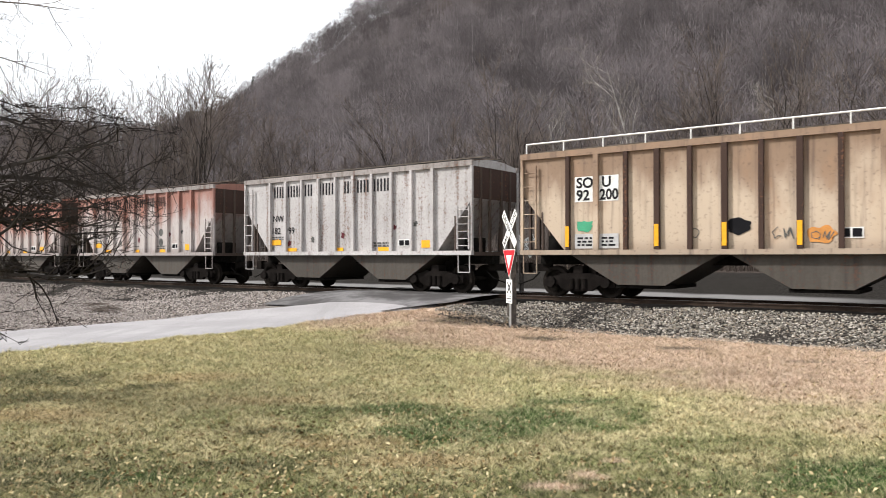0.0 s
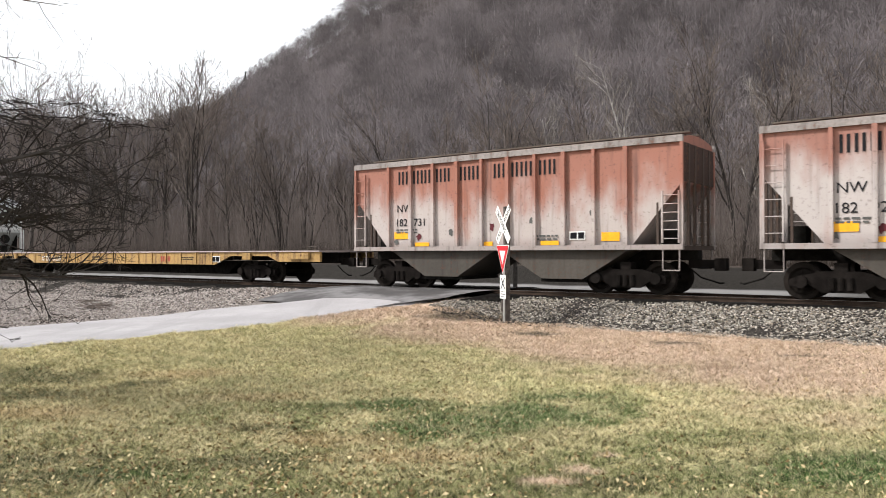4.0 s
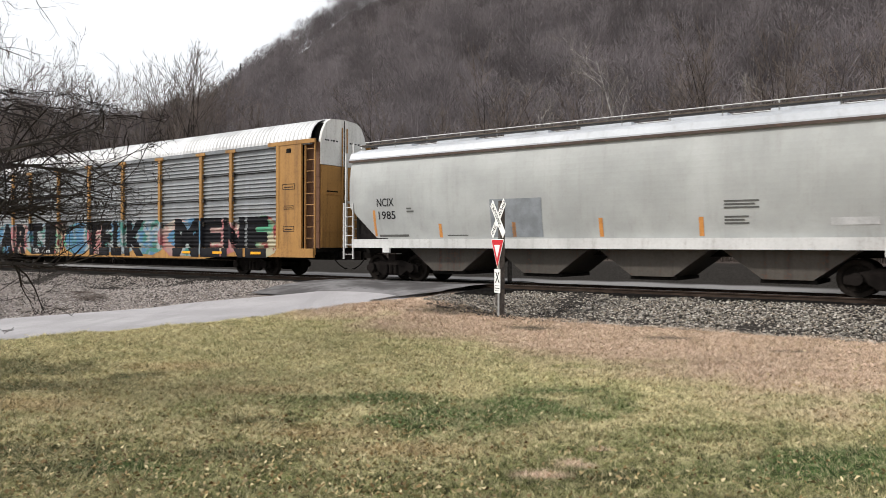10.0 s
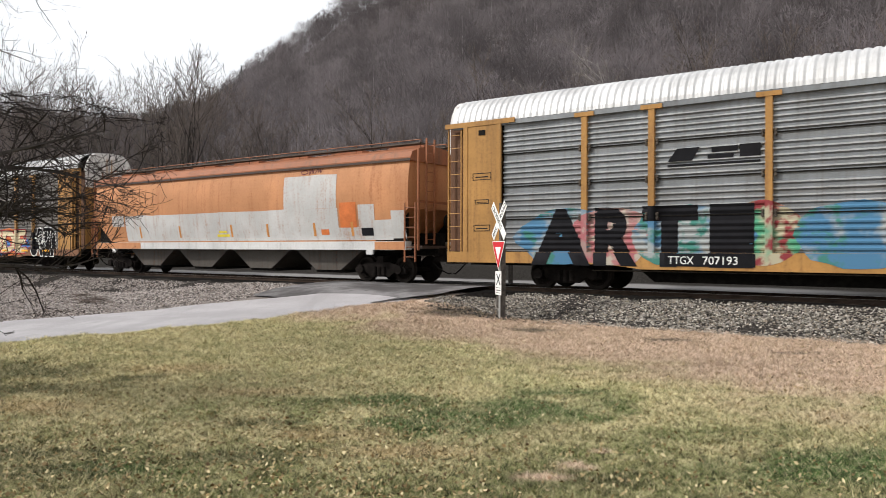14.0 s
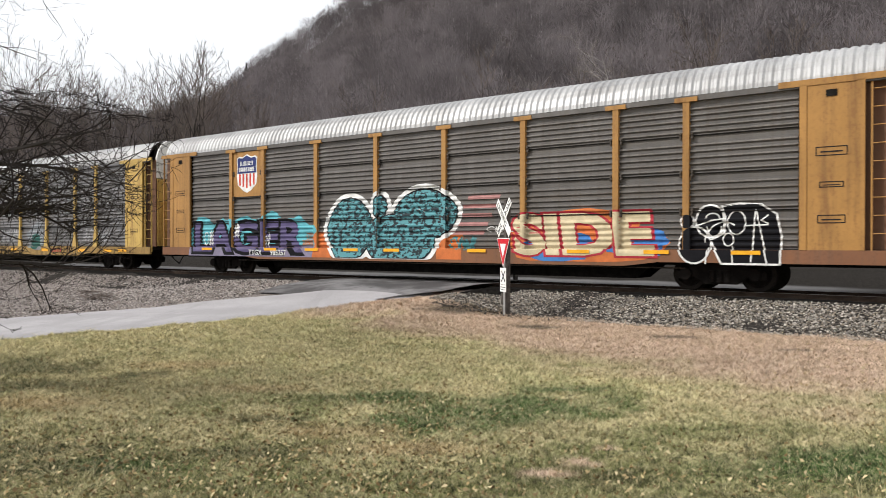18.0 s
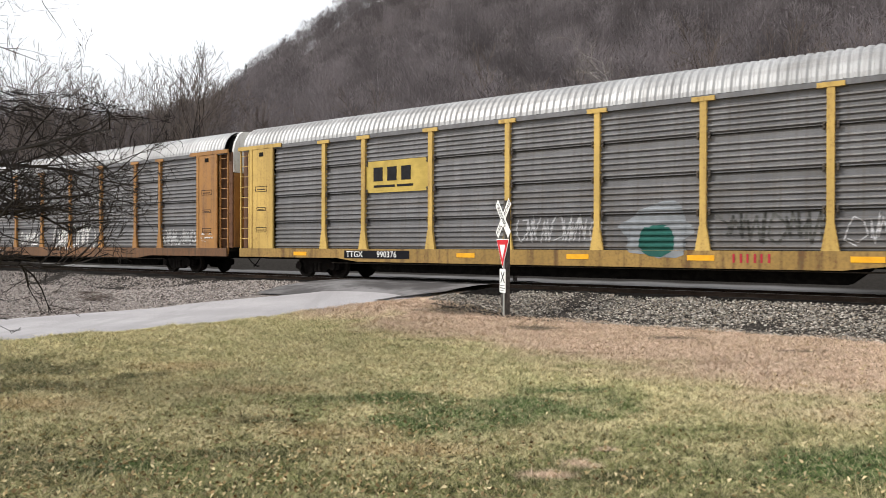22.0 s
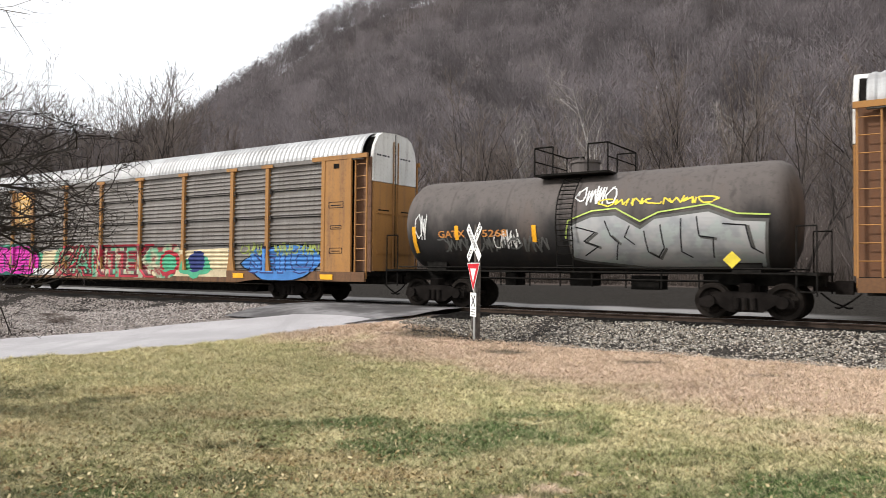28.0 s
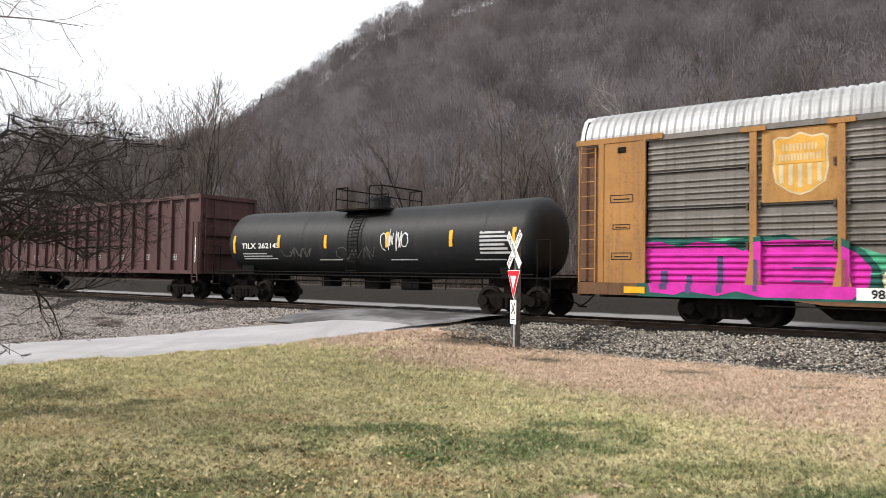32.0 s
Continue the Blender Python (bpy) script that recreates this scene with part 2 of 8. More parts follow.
def lawn_colour(nt):
    """Colour of the land by place: lawn with painted tree shade, dry strip, gravel and leaf litter."""
    geo = nt.nodes.new("ShaderNodeNewGeometry")
    pos = geo.outputs["Position"]
    rot = nt.nodes.new("ShaderNodeMapping")
    rot.inputs["Rotation"].default_value = (0, 0, radians(-TURN))
    nt.links.new(pos, rot.inputs["Vector"])
    sep = nt.nodes.new("ShaderNodeSeparateXYZ")
    nt.links.new(rot.outputs[0], sep.inputs[0])
    q, s = sep.outputs["Y"], sep.outputs["X"]

    def field(scale, detail=4, rough=0.55):
        n = add(nt, "ShaderNodeTexNoise", Scale=scale, Detail=float(detail), Roughness=rough)
        nt.links.new(pos, n.inputs["Vector"])
        return n.outputs["Fac"]
    n1, n2, n3, n5 = field(0.4, 4), field(1.7, 5), field(9.0, 5, 0.7), field(17.0, 4, 0.78)

    def spots(places):
        total = None
        for cx, cy, rx, ry in places:
            mp = nt.nodes.new("ShaderNodeMapping")
            mp.vector_type = "TEXTURE"
            mp.inputs["Location"].default_value = (cx, cy, 0)
            mp.inputs["Scale"].default_value = (rx, ry, 50)
            nt.links.new(pos, mp.inputs["Vector"])
            ln = nt.nodes.new("ShaderNodeVectorMath")
            ln.operation = "LENGTH"
            nt.links.new(mp.outputs[0], ln.inputs[0])
            d = calc(nt, "ADD", ln.outputs["Value"], calc(nt, "MULTIPLY", calc(nt, "SUBTRACT", n2, 0.5), 2.2))
            v = ramp(nt, d, 1.5, 0.4)
            total = v if total is None else calc(nt, "MAXIMUM", total, v)
        return total
    grass = mix(nt, ramp(nt, n2, 0.4, 0.6), (0.25, 0.28, 0.105), (0.68, 0.6, 0.335))
    grass = mix(nt, calc(nt, "MULTIPLY", ramp(nt, n1, 0.44, 0.6), 0.45), grass, (0.56, 0.46, 0.27))
    grass = mix(nt, calc(nt, "MULTIPLY", ramp(nt, n3, 0.52, 0.59), 0.6), grass, (0.1, 0.11, 0.036))
    px = nt.nodes.new("ShaderNodeSeparateXYZ")
    nt.links.new(pos, px.inputs[0])
    pale = calc(nt, "MULTIPLY", ramp(nt, calc(nt, "ADD", px.outputs["Y"], calc(nt, "MULTIPLY", n1, 4.0)), 9.6, 12.5), 0.42)
    grass = mix(nt, pale, grass, (0.78, 0.69, 0.38))
    near = calc(nt, "MULTIPLY", ramp(nt, calc(nt, "ADD", px.outputs["Y"], calc(nt, "MULTIPLY", n2, 3.0)), 10.0, 6.2), 0.68)
    grass = mix(nt, near, grass, (0.16, 0.17, 0.058))
    grass = mix(nt, calc(nt, "MULTIPLY", spots(SPOTS), 0.95), grass, (0.05, 0.115, 0.022))
    # darker grass colour, tree shade included
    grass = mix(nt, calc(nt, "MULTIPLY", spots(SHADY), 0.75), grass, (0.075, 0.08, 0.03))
    grass = mix(nt, calc(nt, "MULTIPLY", spots(RUSSET), 0.5), grass, (0.55, 0.36, 0.2))
    grass = mix(nt, calc(nt, "MULTIPLY", ramp(nt, n5, 0.49, 0.43), 0.92), grass, (0.025, 0.029, 0.012))
    grass = mix(nt, calc(nt, "MULTIPLY", ramp(nt, n5, 0.53, 0.64), 0.6), grass, (0.72, 0.64, 0.4))
    grass = mix(nt, spots(BARE), grass, (0.6, 0.45, 0.34))
    dry = mix(nt, ramp(nt, n2, 0.3, 0.7), (0.7, 0.535, 0.42), (0.54, 0.405, 0.305))
    dry = mix(nt, calc(nt, "MULTIPLY", ramp(nt, n3, 0.52, 0.66), 0.6), dry, (0.3, 0.19, 0.11))
    edge = calc(nt, "ADD", calc(nt, "ADD", q, calc(nt, "MULTIPLY", s, 0.33)), calc(nt, "ADD", calc(nt, "MULTIPLY", calc(nt, "SUBTRACT", n1, 0.5), 5.0), calc(nt, "MULTIPLY", calc(nt, "SUBTRACT", n2, 0.5), 3.5)))
    dry = mix(nt, calc(nt, "MULTIPLY", ramp(nt, n5, 0.5, 0.41), 0.85), dry, (0.15, 0.095, 0.055))
    dry = mix(nt, calc(nt, "MULTIPLY", ramp(nt, n5, 0.54, 0.65), 0.5), dry, (0.78, 0.63, 0.5))
    c = mix(nt, ramp(nt, edge, 8.0, 11.0), grass, dry)
    # near-black spots by the crossing and past the sign
    c = mix(nt, calc(nt, "MULTIPLY", spots(DARK_SPOTS), 0.8), c, (0.035, 0.03, 0.028))
    return c, q, s, n2


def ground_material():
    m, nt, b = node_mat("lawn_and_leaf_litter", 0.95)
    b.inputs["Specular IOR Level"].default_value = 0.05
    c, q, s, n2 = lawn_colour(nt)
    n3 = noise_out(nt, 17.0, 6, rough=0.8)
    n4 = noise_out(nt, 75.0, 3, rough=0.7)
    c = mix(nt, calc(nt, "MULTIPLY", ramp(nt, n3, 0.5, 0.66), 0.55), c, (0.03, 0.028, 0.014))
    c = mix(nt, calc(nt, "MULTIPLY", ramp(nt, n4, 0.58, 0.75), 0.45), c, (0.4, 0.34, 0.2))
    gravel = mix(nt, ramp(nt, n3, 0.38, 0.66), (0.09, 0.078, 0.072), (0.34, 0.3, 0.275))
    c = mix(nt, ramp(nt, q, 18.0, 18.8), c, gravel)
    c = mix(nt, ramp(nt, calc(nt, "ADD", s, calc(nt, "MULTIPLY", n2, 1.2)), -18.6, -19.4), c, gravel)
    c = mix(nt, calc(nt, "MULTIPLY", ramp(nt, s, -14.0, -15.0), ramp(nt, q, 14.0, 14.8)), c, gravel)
    # near-black earth paints the shadow the train throws behind it
    shaded_earth = mix(nt, ramp(nt, n3, 0.35, 0.7), (0.008, 0.007, 0.006), (0.026, 0.023, 0.02))
    c = mix(nt, ramp(nt, q, 22.6, 23.0), c, shaded_earth)
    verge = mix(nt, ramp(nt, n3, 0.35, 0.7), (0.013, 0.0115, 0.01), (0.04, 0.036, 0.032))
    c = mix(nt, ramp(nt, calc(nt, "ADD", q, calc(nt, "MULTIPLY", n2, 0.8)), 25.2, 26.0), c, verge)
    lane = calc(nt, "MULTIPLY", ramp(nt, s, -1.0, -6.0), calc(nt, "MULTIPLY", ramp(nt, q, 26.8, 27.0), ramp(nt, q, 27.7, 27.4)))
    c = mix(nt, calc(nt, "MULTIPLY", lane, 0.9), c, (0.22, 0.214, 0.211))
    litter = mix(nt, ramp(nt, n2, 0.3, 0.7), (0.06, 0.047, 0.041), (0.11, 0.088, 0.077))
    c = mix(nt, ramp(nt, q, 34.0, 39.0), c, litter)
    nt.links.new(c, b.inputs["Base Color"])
    bump(nt, b, n3, 0.6, 0.06)
    return m


def build_ground():
    az = np.unique(np.concatenate([np.arange(-180, -42, 6), np.arange(-42, 42, 0.5), np.arange(42, 181, 6)]).astype(float))
    az = az[az < 180]
    rr = np.concatenate([[0.0], np.geomspace(2.0, 30, 70), np.geomspace(31, 700, 90), [900, 1500, 3000]])
    A, R = np.meshgrid(np.radians(az), rr)
    X, Y = np.sin(A) * R, np.cos(A) * R
    Z = ground_z(X, Y)
    rough = np.array([noise.noise((x * 0.02, y * 0.02, 0)) for x, y in zip(X.ravel(), Y.ravel())]).reshape(X.shape)
    Z = Z + rough * 9 * smooth(120, 300, R) * (R < 880)
    small = np.array([noise.noise((x * 0.7, y * 0.7, 3)) for x, y in zip(X.ravel(), Y.ravel())]).reshape(X.shape)
    Z = Z + small * 0.035 * (R < 60)
    na, nr = len(az), len(rr)
    V = np.stack([X, Y, Z], -1).reshape(-1, 3)
    F = []
    for i in range(nr - 1):
        for j in range(na):
            k = (j + 1) % na
            F.append((i * na + j, i * na + k, (i + 1) * na + k, (i + 1) * na + j))
    me = bpy.data.meshes.new("ground")
    me.from_pydata(V.tolist(), [], F)
    me.flip_normals()
    ob = mesh_part("ground", me, ground_material(), None, smooth=True)
    tagged(ob, "lawn of dry and green winter grass running to a wooded hill", "ground", kind="structure")


def strip(name, rows, material, label, category, step=0.5):
    """A sheet swept along a list of cross lines; each is a list of points."""
    V, F = [], []
    n = len(rows[0])
    for r in rows:
        V += [tuple(p) for p in r]
    for i in range(len(rows) - 1):
        for j in range(n - 1):
            F.append((i * n + j, i * n + j + 1, (i + 1) * n + j + 1, (i + 1) * n + j))
    me = bpy.data.meshes.new(name)
    me.from_pydata(V, [], F)
    ob = mesh_part(name, me, material, None, smooth=True)
    return tagged(ob, label, category, kind="structure")


def road_material():
    m, nt, b = node_mat("pale_worn_asphalt", 0.9)
    n1, n2, n3 = noise_out(nt, 0.4, 4), noise_out(nt, 3.0, 6), noise_out(nt, 60, 3)
    c = mix(nt, ramp(nt, n1, 0.3, 0.7), (0.29, 0.279, 0.284), (0.37, 0.356, 0.362))
    c = mix(nt, calc(nt, "MULTIPLY", ramp(nt, n2, 0.5, 0.8), 0.5), c, (0.28, 0.265, 0.265))
    tyre = noise_out(nt, 1.0, 4, (2.2, 0.25, 1))
    c = mix(nt, calc(nt, "MULTIPLY", ramp(nt, tyre, 0.5, 0.62), 0.35), c, (0.24, 0.232, 0.235))
    c = mix(nt, calc(nt, "MULTIPLY", ramp(nt, n3, 0.45, 0.7), 0.4), c, (0.17, 0.16, 0.155))
    nt.links.new(c, b.inputs["Base Color"])
    bump(nt, b, n3, 0.3, 0.01)
    return m


M_ROAD = road_material()
# oily asphalt colour, lowered further to paint shade from the train
M_OILED_SHADED = plain("oiled_shaded_asphalt", (0.022, 0.021, 0.02), 0.9, 0, 0.5, 1.5)
M_STONES = islands("ballast_stones", [(0.025, 0.022, 0.019), (0.17, 0.155, 0.135), (0.34, 0.315, 0.275), (0.05, 0.045, 0.04), (0.52, 0.48, 0.42), (0.1, 0.088, 0.075), (0.28, 0.235, 0.185), (0.04, 0.036, 0.032), (0.22, 0.2, 0.18)])


def approach_material():
    """Darker asphalt before the rails: patched, blotched darker, rubbed pale by wheels."""
    m, nt, b = node_mat("patched_asphalt", 0.9)
    b.inputs["Specular IOR Level"].default_value = 0.1
    n1, n2, n3 = noise_out(nt, 0.6, 4), noise_out(nt, 3.0, 5), noise_out(nt, 55, 3)
    c = mix(nt, ramp(nt, n1, 0.36, 0.6), (0.07, 0.066, 0.066), (0.2, 0.193, 0.195))
    c = mix(nt, calc(nt, "MULTIPLY", ramp(nt, n2, 0.5, 0.7), 0.5), c, (0.05, 0.047, 0.046))
    c = mix(nt, calc(nt, "MULTIPLY", ramp(nt, n3, 0.45, 0.7), 0.4), c, (0.09, 0.086, 0.084))
    nt.links.new(c, b.inputs["Base Color"])
    bump(nt, b, n3, 0.3, 0.01)
    return m


M_APPROACH = approach_material()
CROSS_S = (-19.5, -12.8)


def build_road():
    rows = []
    for q in np.concatenate([np.arange(-30, 6, 1.5), np.arange(6, 17.8, 0.2)]):
        left = ROAD_S[0] + 3.2 * smooth(13.5, 17.6, q)
        right = ROAD_S[1] + 0.25 * math.sin(q * 0.7) + 2.4 * smooth(14.0, 17.6, q)
        row = []
        for k in range(13):
            s = left + (right - left) * k / 12 + 0.22 * noise.noise((q * 0.9, k, 0)) * (k in (0, 12))
            p = along(s, q)
            z = (0.28 * (1 - smooth(2.0, 13.0, p.y)) if q < 14 else 0.0) + road_top(q) - 0.02 * abs(k / 6 - 1) ** 2
            if k in (0, 12):
                z -= 0.1
            row.append((p.x, p.y, z))
        rows.append(row)
    strip("road", rows, M_ROAD, "pale worn asphalt lane climbing to the level crossing", "road")
    # darker crossing surface in front of, between and beyond the rails
    for q0, q1, nm in ((16.2, TRACK_Q - 0.78, 0), (TRACK_Q - 0.66, TRACK_Q + 0.66, 1), (TRACK_Q + 0.78, 26.0, 2)):
        rows = []
        for q in np.linspace(q0, q1, 16):
            s0 = CROSS_S[0] + 0.2 * noise.noise((q * 1.1, 5, 1)) + 0.4 * smooth(17, 20, q)
            s1 = CROSS_S[1] + 0.15 * noise.noise((q * 1.3, 2, 7))
            z = RAIL_Z - 0.005 - 0.3 * smooth(22.5, 25.5, q)
            if nm == 0:
                s1 -= 1.3 * (1 - smooth(16.2, 17.8, q))
                z = road_top(q) + 0.012 - 0.06 * (1 - smooth(16.2, 17.4, q))
            rows.append([tuple(along(s0 + (s1 - s0) * k / 8, q, z)) for k in range(9)])
        # second and third panels carry the train's shade in their colour
        strip("pavement", rows, (M_APPROACH, M_OILED_SHADED, M_OILED_SHADED)[nm], ("dark patched asphalt before the rails", "oily asphalt between the rails, blackened further as train shade", "asphalt beyond the rails with the train's shade painted black")[nm], "pavement")


def bed_edge(s):
    """Where the black bed ends and the paler stones of the bank begin."""
    return 19.5 + 0.2 * noise.noise((s * 0.6, 1, 4)) - 1.5 * (1 - smooth(-12.7, -11.0, s)) * (s > -14)


def build_ballast():
    prof = [(17.0, -0.08), (17.6, 0.1), (18.6, 0.36), (19.5, 0.57), (19.8, 0.58), (20.1, 0.42), (22.2, 0.4), (22.9, 0.52), (23.6, 0.38), (24.4, 0.3)]
    ss = np.arange(-150, 61, 0.6)
    for a, b in ((-150, -19.4), (-12.9, 60)):
        rows = []
        for s in ss[(ss >= a) & (ss <= b)]:
            row = []
            for q, z in prof:
                j = noise.noise((s * 0.5, q * 0.5, 5))
                row.append(tuple(along(s, q + 0.35 * j, z + 0.05 * noise.noise((s * 2, q * 2, 9)))))
            rows.append(row)
        ob = strip("ballast", rows, M_BALLAST, "bank of grey crushed stone ballast under the rails", "ballast")
    # black strip under the train: oily stone with the cars' shade painted in
    for a, b in ((-150, -19.2), (-12.8, 60)):
        rows = []
        for s in ss[(ss >= a) & (ss <= b)]:
            rows.append([tuple(along(s, q + 0.12 * noise.noise((s, q, 2)) * (q < 20 or q > 22.2), z + 0.03 * noise.noise((s * 2, q * 2, 1)))) for q, z in ((bed_edge(s) - 0.25, 0.16 + 0.17 * (bed_edge(s) - 17.4)), (bed_edge(s), 0.6 - 0.1 * (bed_edge(s) < 18.5)), (19.75, 0.6), (20.05, 0.52), (20.6, 0.47), (21.13, 0.45), (21.7, 0.47), (22.5, 0.5), (22.8, 0.42))])
        strip("track_bed", rows, M_BED, "oily stone bed under the sleepers, blackened further as train shade", "ballast")
    rng = np.random.default_rng(3)
    oct_v = np.array([(1, 0, 0), (-1, 0, 0), (0, 1, 0), (0, -1, 0), (0, 0, 1), (0, 0, -1)], float)
    oct_f = np.array([(0, 2, 4), (2, 1, 4), (1, 3, 4), (3, 0, 4), (2, 0, 5), (1, 2, 5), (3, 1, 5), (0, 3, 5)])
    pq, pz = zip(*prof)

    def stones(n, s0, s1, q0, q1, size, name, label, mat=None):
        s = rng.uniform(s0, s1, n)
        q = rng.uniform(q0, q1, n)
        keep = (s < -19.5 - 0.6 * (q < 15.0)) | (s > -12.9)
        if mat is None:
            keep &= q < np.array([bed_edge(a) for a in s]) - 0.1
        s, q = s[keep], q[keep]
        n = len(s)
        base = np.array([along(a, b) for a, b in zip(s, q)])
        z = np.maximum(np.interp(q, pq, pz), ground_z(base[:, 0], base[:, 1]))
        base[:, 2] = z + rng.uniform(-0.015, 0.03, n)
        sc = rng.uniform(0.6, 1.3, (n, 1, 3)) * size * np.array([1.2, 0.9, 0.7])
        ang = rng.uniform(0, math.tau, n)
        V = oct_v[None] * sc * rng.uniform(0.75, 1.2, (n, 6, 1))
        c, d = np.cos(ang)[:, None], np.sin(ang)[:, None]
        V = np.stack([V[..., 0] * c - V[..., 1] * d, V[..., 0] * d + V[..., 1] * c, V[..., 2] + 0.3 * V[..., 0] * np.sin(ang * 3)[:, None]], -1) + base[:, None]
        F = (oct_f[None] + 6 * np.arange(n)[:, None, None]).reshape(-1, 3)
        me = bpy.data.meshes.new(name)
        me.from_pydata(V.reshape(-1, 3).tolist(), [], F.tolist())
        ob = mesh_part(name, me, mat or M_STONES, None)
        tagged(ob, label, "gravel", kind="stuff")

    stones(46000, -12.9, 16, 16.9, 19.6, 0.037, "ballast_stones", "loose grey and brown crushed stone on the bank")
    stones(26000, -48, -18.7, 14.5, 19.0, 0.042, "ballast_stones", "loose pale crushed stone beside the lane", M_PALE)
    stones(900, -12.4, -8.8, 16.3, 18.9, 0.05, "ballast_stones", "dark stone round the sign", M_OILY)
    stones(5000, -60, 20, 20.0, 22.4, 0.05, "ballast_stones", "dark oily stone between the sleepers", M_OILY)
    stones(19000, -40, -20.1, 8.0, 15.0, 0.032, "ballast_stones", "thin scatter of pale gravel beside the lane", M_PALE)


# oily stone, its colour lowered to include shade below the cars
M_BED = plain("oily_shaded_bed", (0.011, 0.01, 0.009), 0.95, 0, 0.5, 9, 0.6)
M_PALE = islands("pale_stones", [(0.04, 0.035, 0.033), (0.24, 0.21, 0.195), (0.44, 0.4, 0.37), (0.11, 0.098, 0.09), (0.5, 0.45, 0.415), (0.28, 0.235, 0.205), (0.05, 0.045, 0.042)])
M_OILY = islands("oily_stones", [(0.02, 0.018, 0.016), (0.05, 0.045, 0.04), (0.08, 0.072, 0.065), (0.03, 0.027, 0.024)])
M_BALLAST = plain("ballast_bed", (0.035, 0.031, 0.028), 0.95, 0, 0.6, 14, 0.6)


def build_track(q0, s0, s1, with_ties=True):
    base = along(0, q0, RAIL_Z)
    root = tagged(new("railway_track"), "steel rails on dark tarred wooden sleepers", "railway track", kind="structure")
    root.matrix_world = pose(base.x, base.y, base.z, 0, 0, TURN)
    prof = [(-0.07, -0.18), (0.07, -0.18), (0.07, -0.165), (0.012, -0.15), (0.012, -0.045), (0.036, -0.035), (0.036, -0.004), (0.03, 0), (-0.03, 0), (-0.036, -0.004), (-0.036, -0.035), (-0.012, -0.045), (-0.012, -0.15), (-0.07, -0.165)]
    for y in (-0.755, 0.755):
        bm = bmesh.new()
        a = [bm.verts.new((s0, y + p[0], p[1])) for p in prof]
        b = [bm.verts.new((s1, y + p[0], p[1])) for p in prof]
        n = len(prof)
        for i in range(n):
            bm.faces.new((a[i], b[i], b[(i + 1) % n], a[(i + 1) % n]))
        part("rail", bm, M_RAIL, root, "worn steel rail with a bright running edge")
        bm = boxes((s0, s1, y - 0.022, y + 0.022, 0.0, 0.003))
        part("running_surface", bm, M_TREAD, root)
    me = bpy.data.meshes.new("tie")
    bm = boxes((-0.115, 0.115, -1.34, 1.34, -0.3, -0.12))
    bm.to_mesh(me)
    bm.free()
    for i in range(260):
        x = -100 + i * 0.52
        if not s0 < x < s1 or (-19.5 < x < -12.7):
            continue
        ob = mesh_part("tie", me, M_TIE, root)
        ob.location = (x + 0.04 * noise.noise((i * 1.7, 0, 0)), 0.07 * noise.noise((i * 2.3, 4, 0)), 0)
        ob.rotation_euler.z = 0.02 * noise.noise((i * 3.1, 8, 0))
    return root


build_ground()
build_road()
build_ballast()
build_track(TRACK_Q, -160, 60)

# ---- rolling stock: x runs forward, y away from the eye, z up from the rail ----
CARS = []
WHEELS = []
WHEEL_R = 0.46


def rail_car(name, rear, front, label, category):
    ob = tagged(new(name), label, category, group="cars of the freight train")
    CARS.append((ob, (rear + front) / 2))
    ob.matrix_world = track_pose((rear + front) / 2)
    return ob


TRUCK_MESH = {}


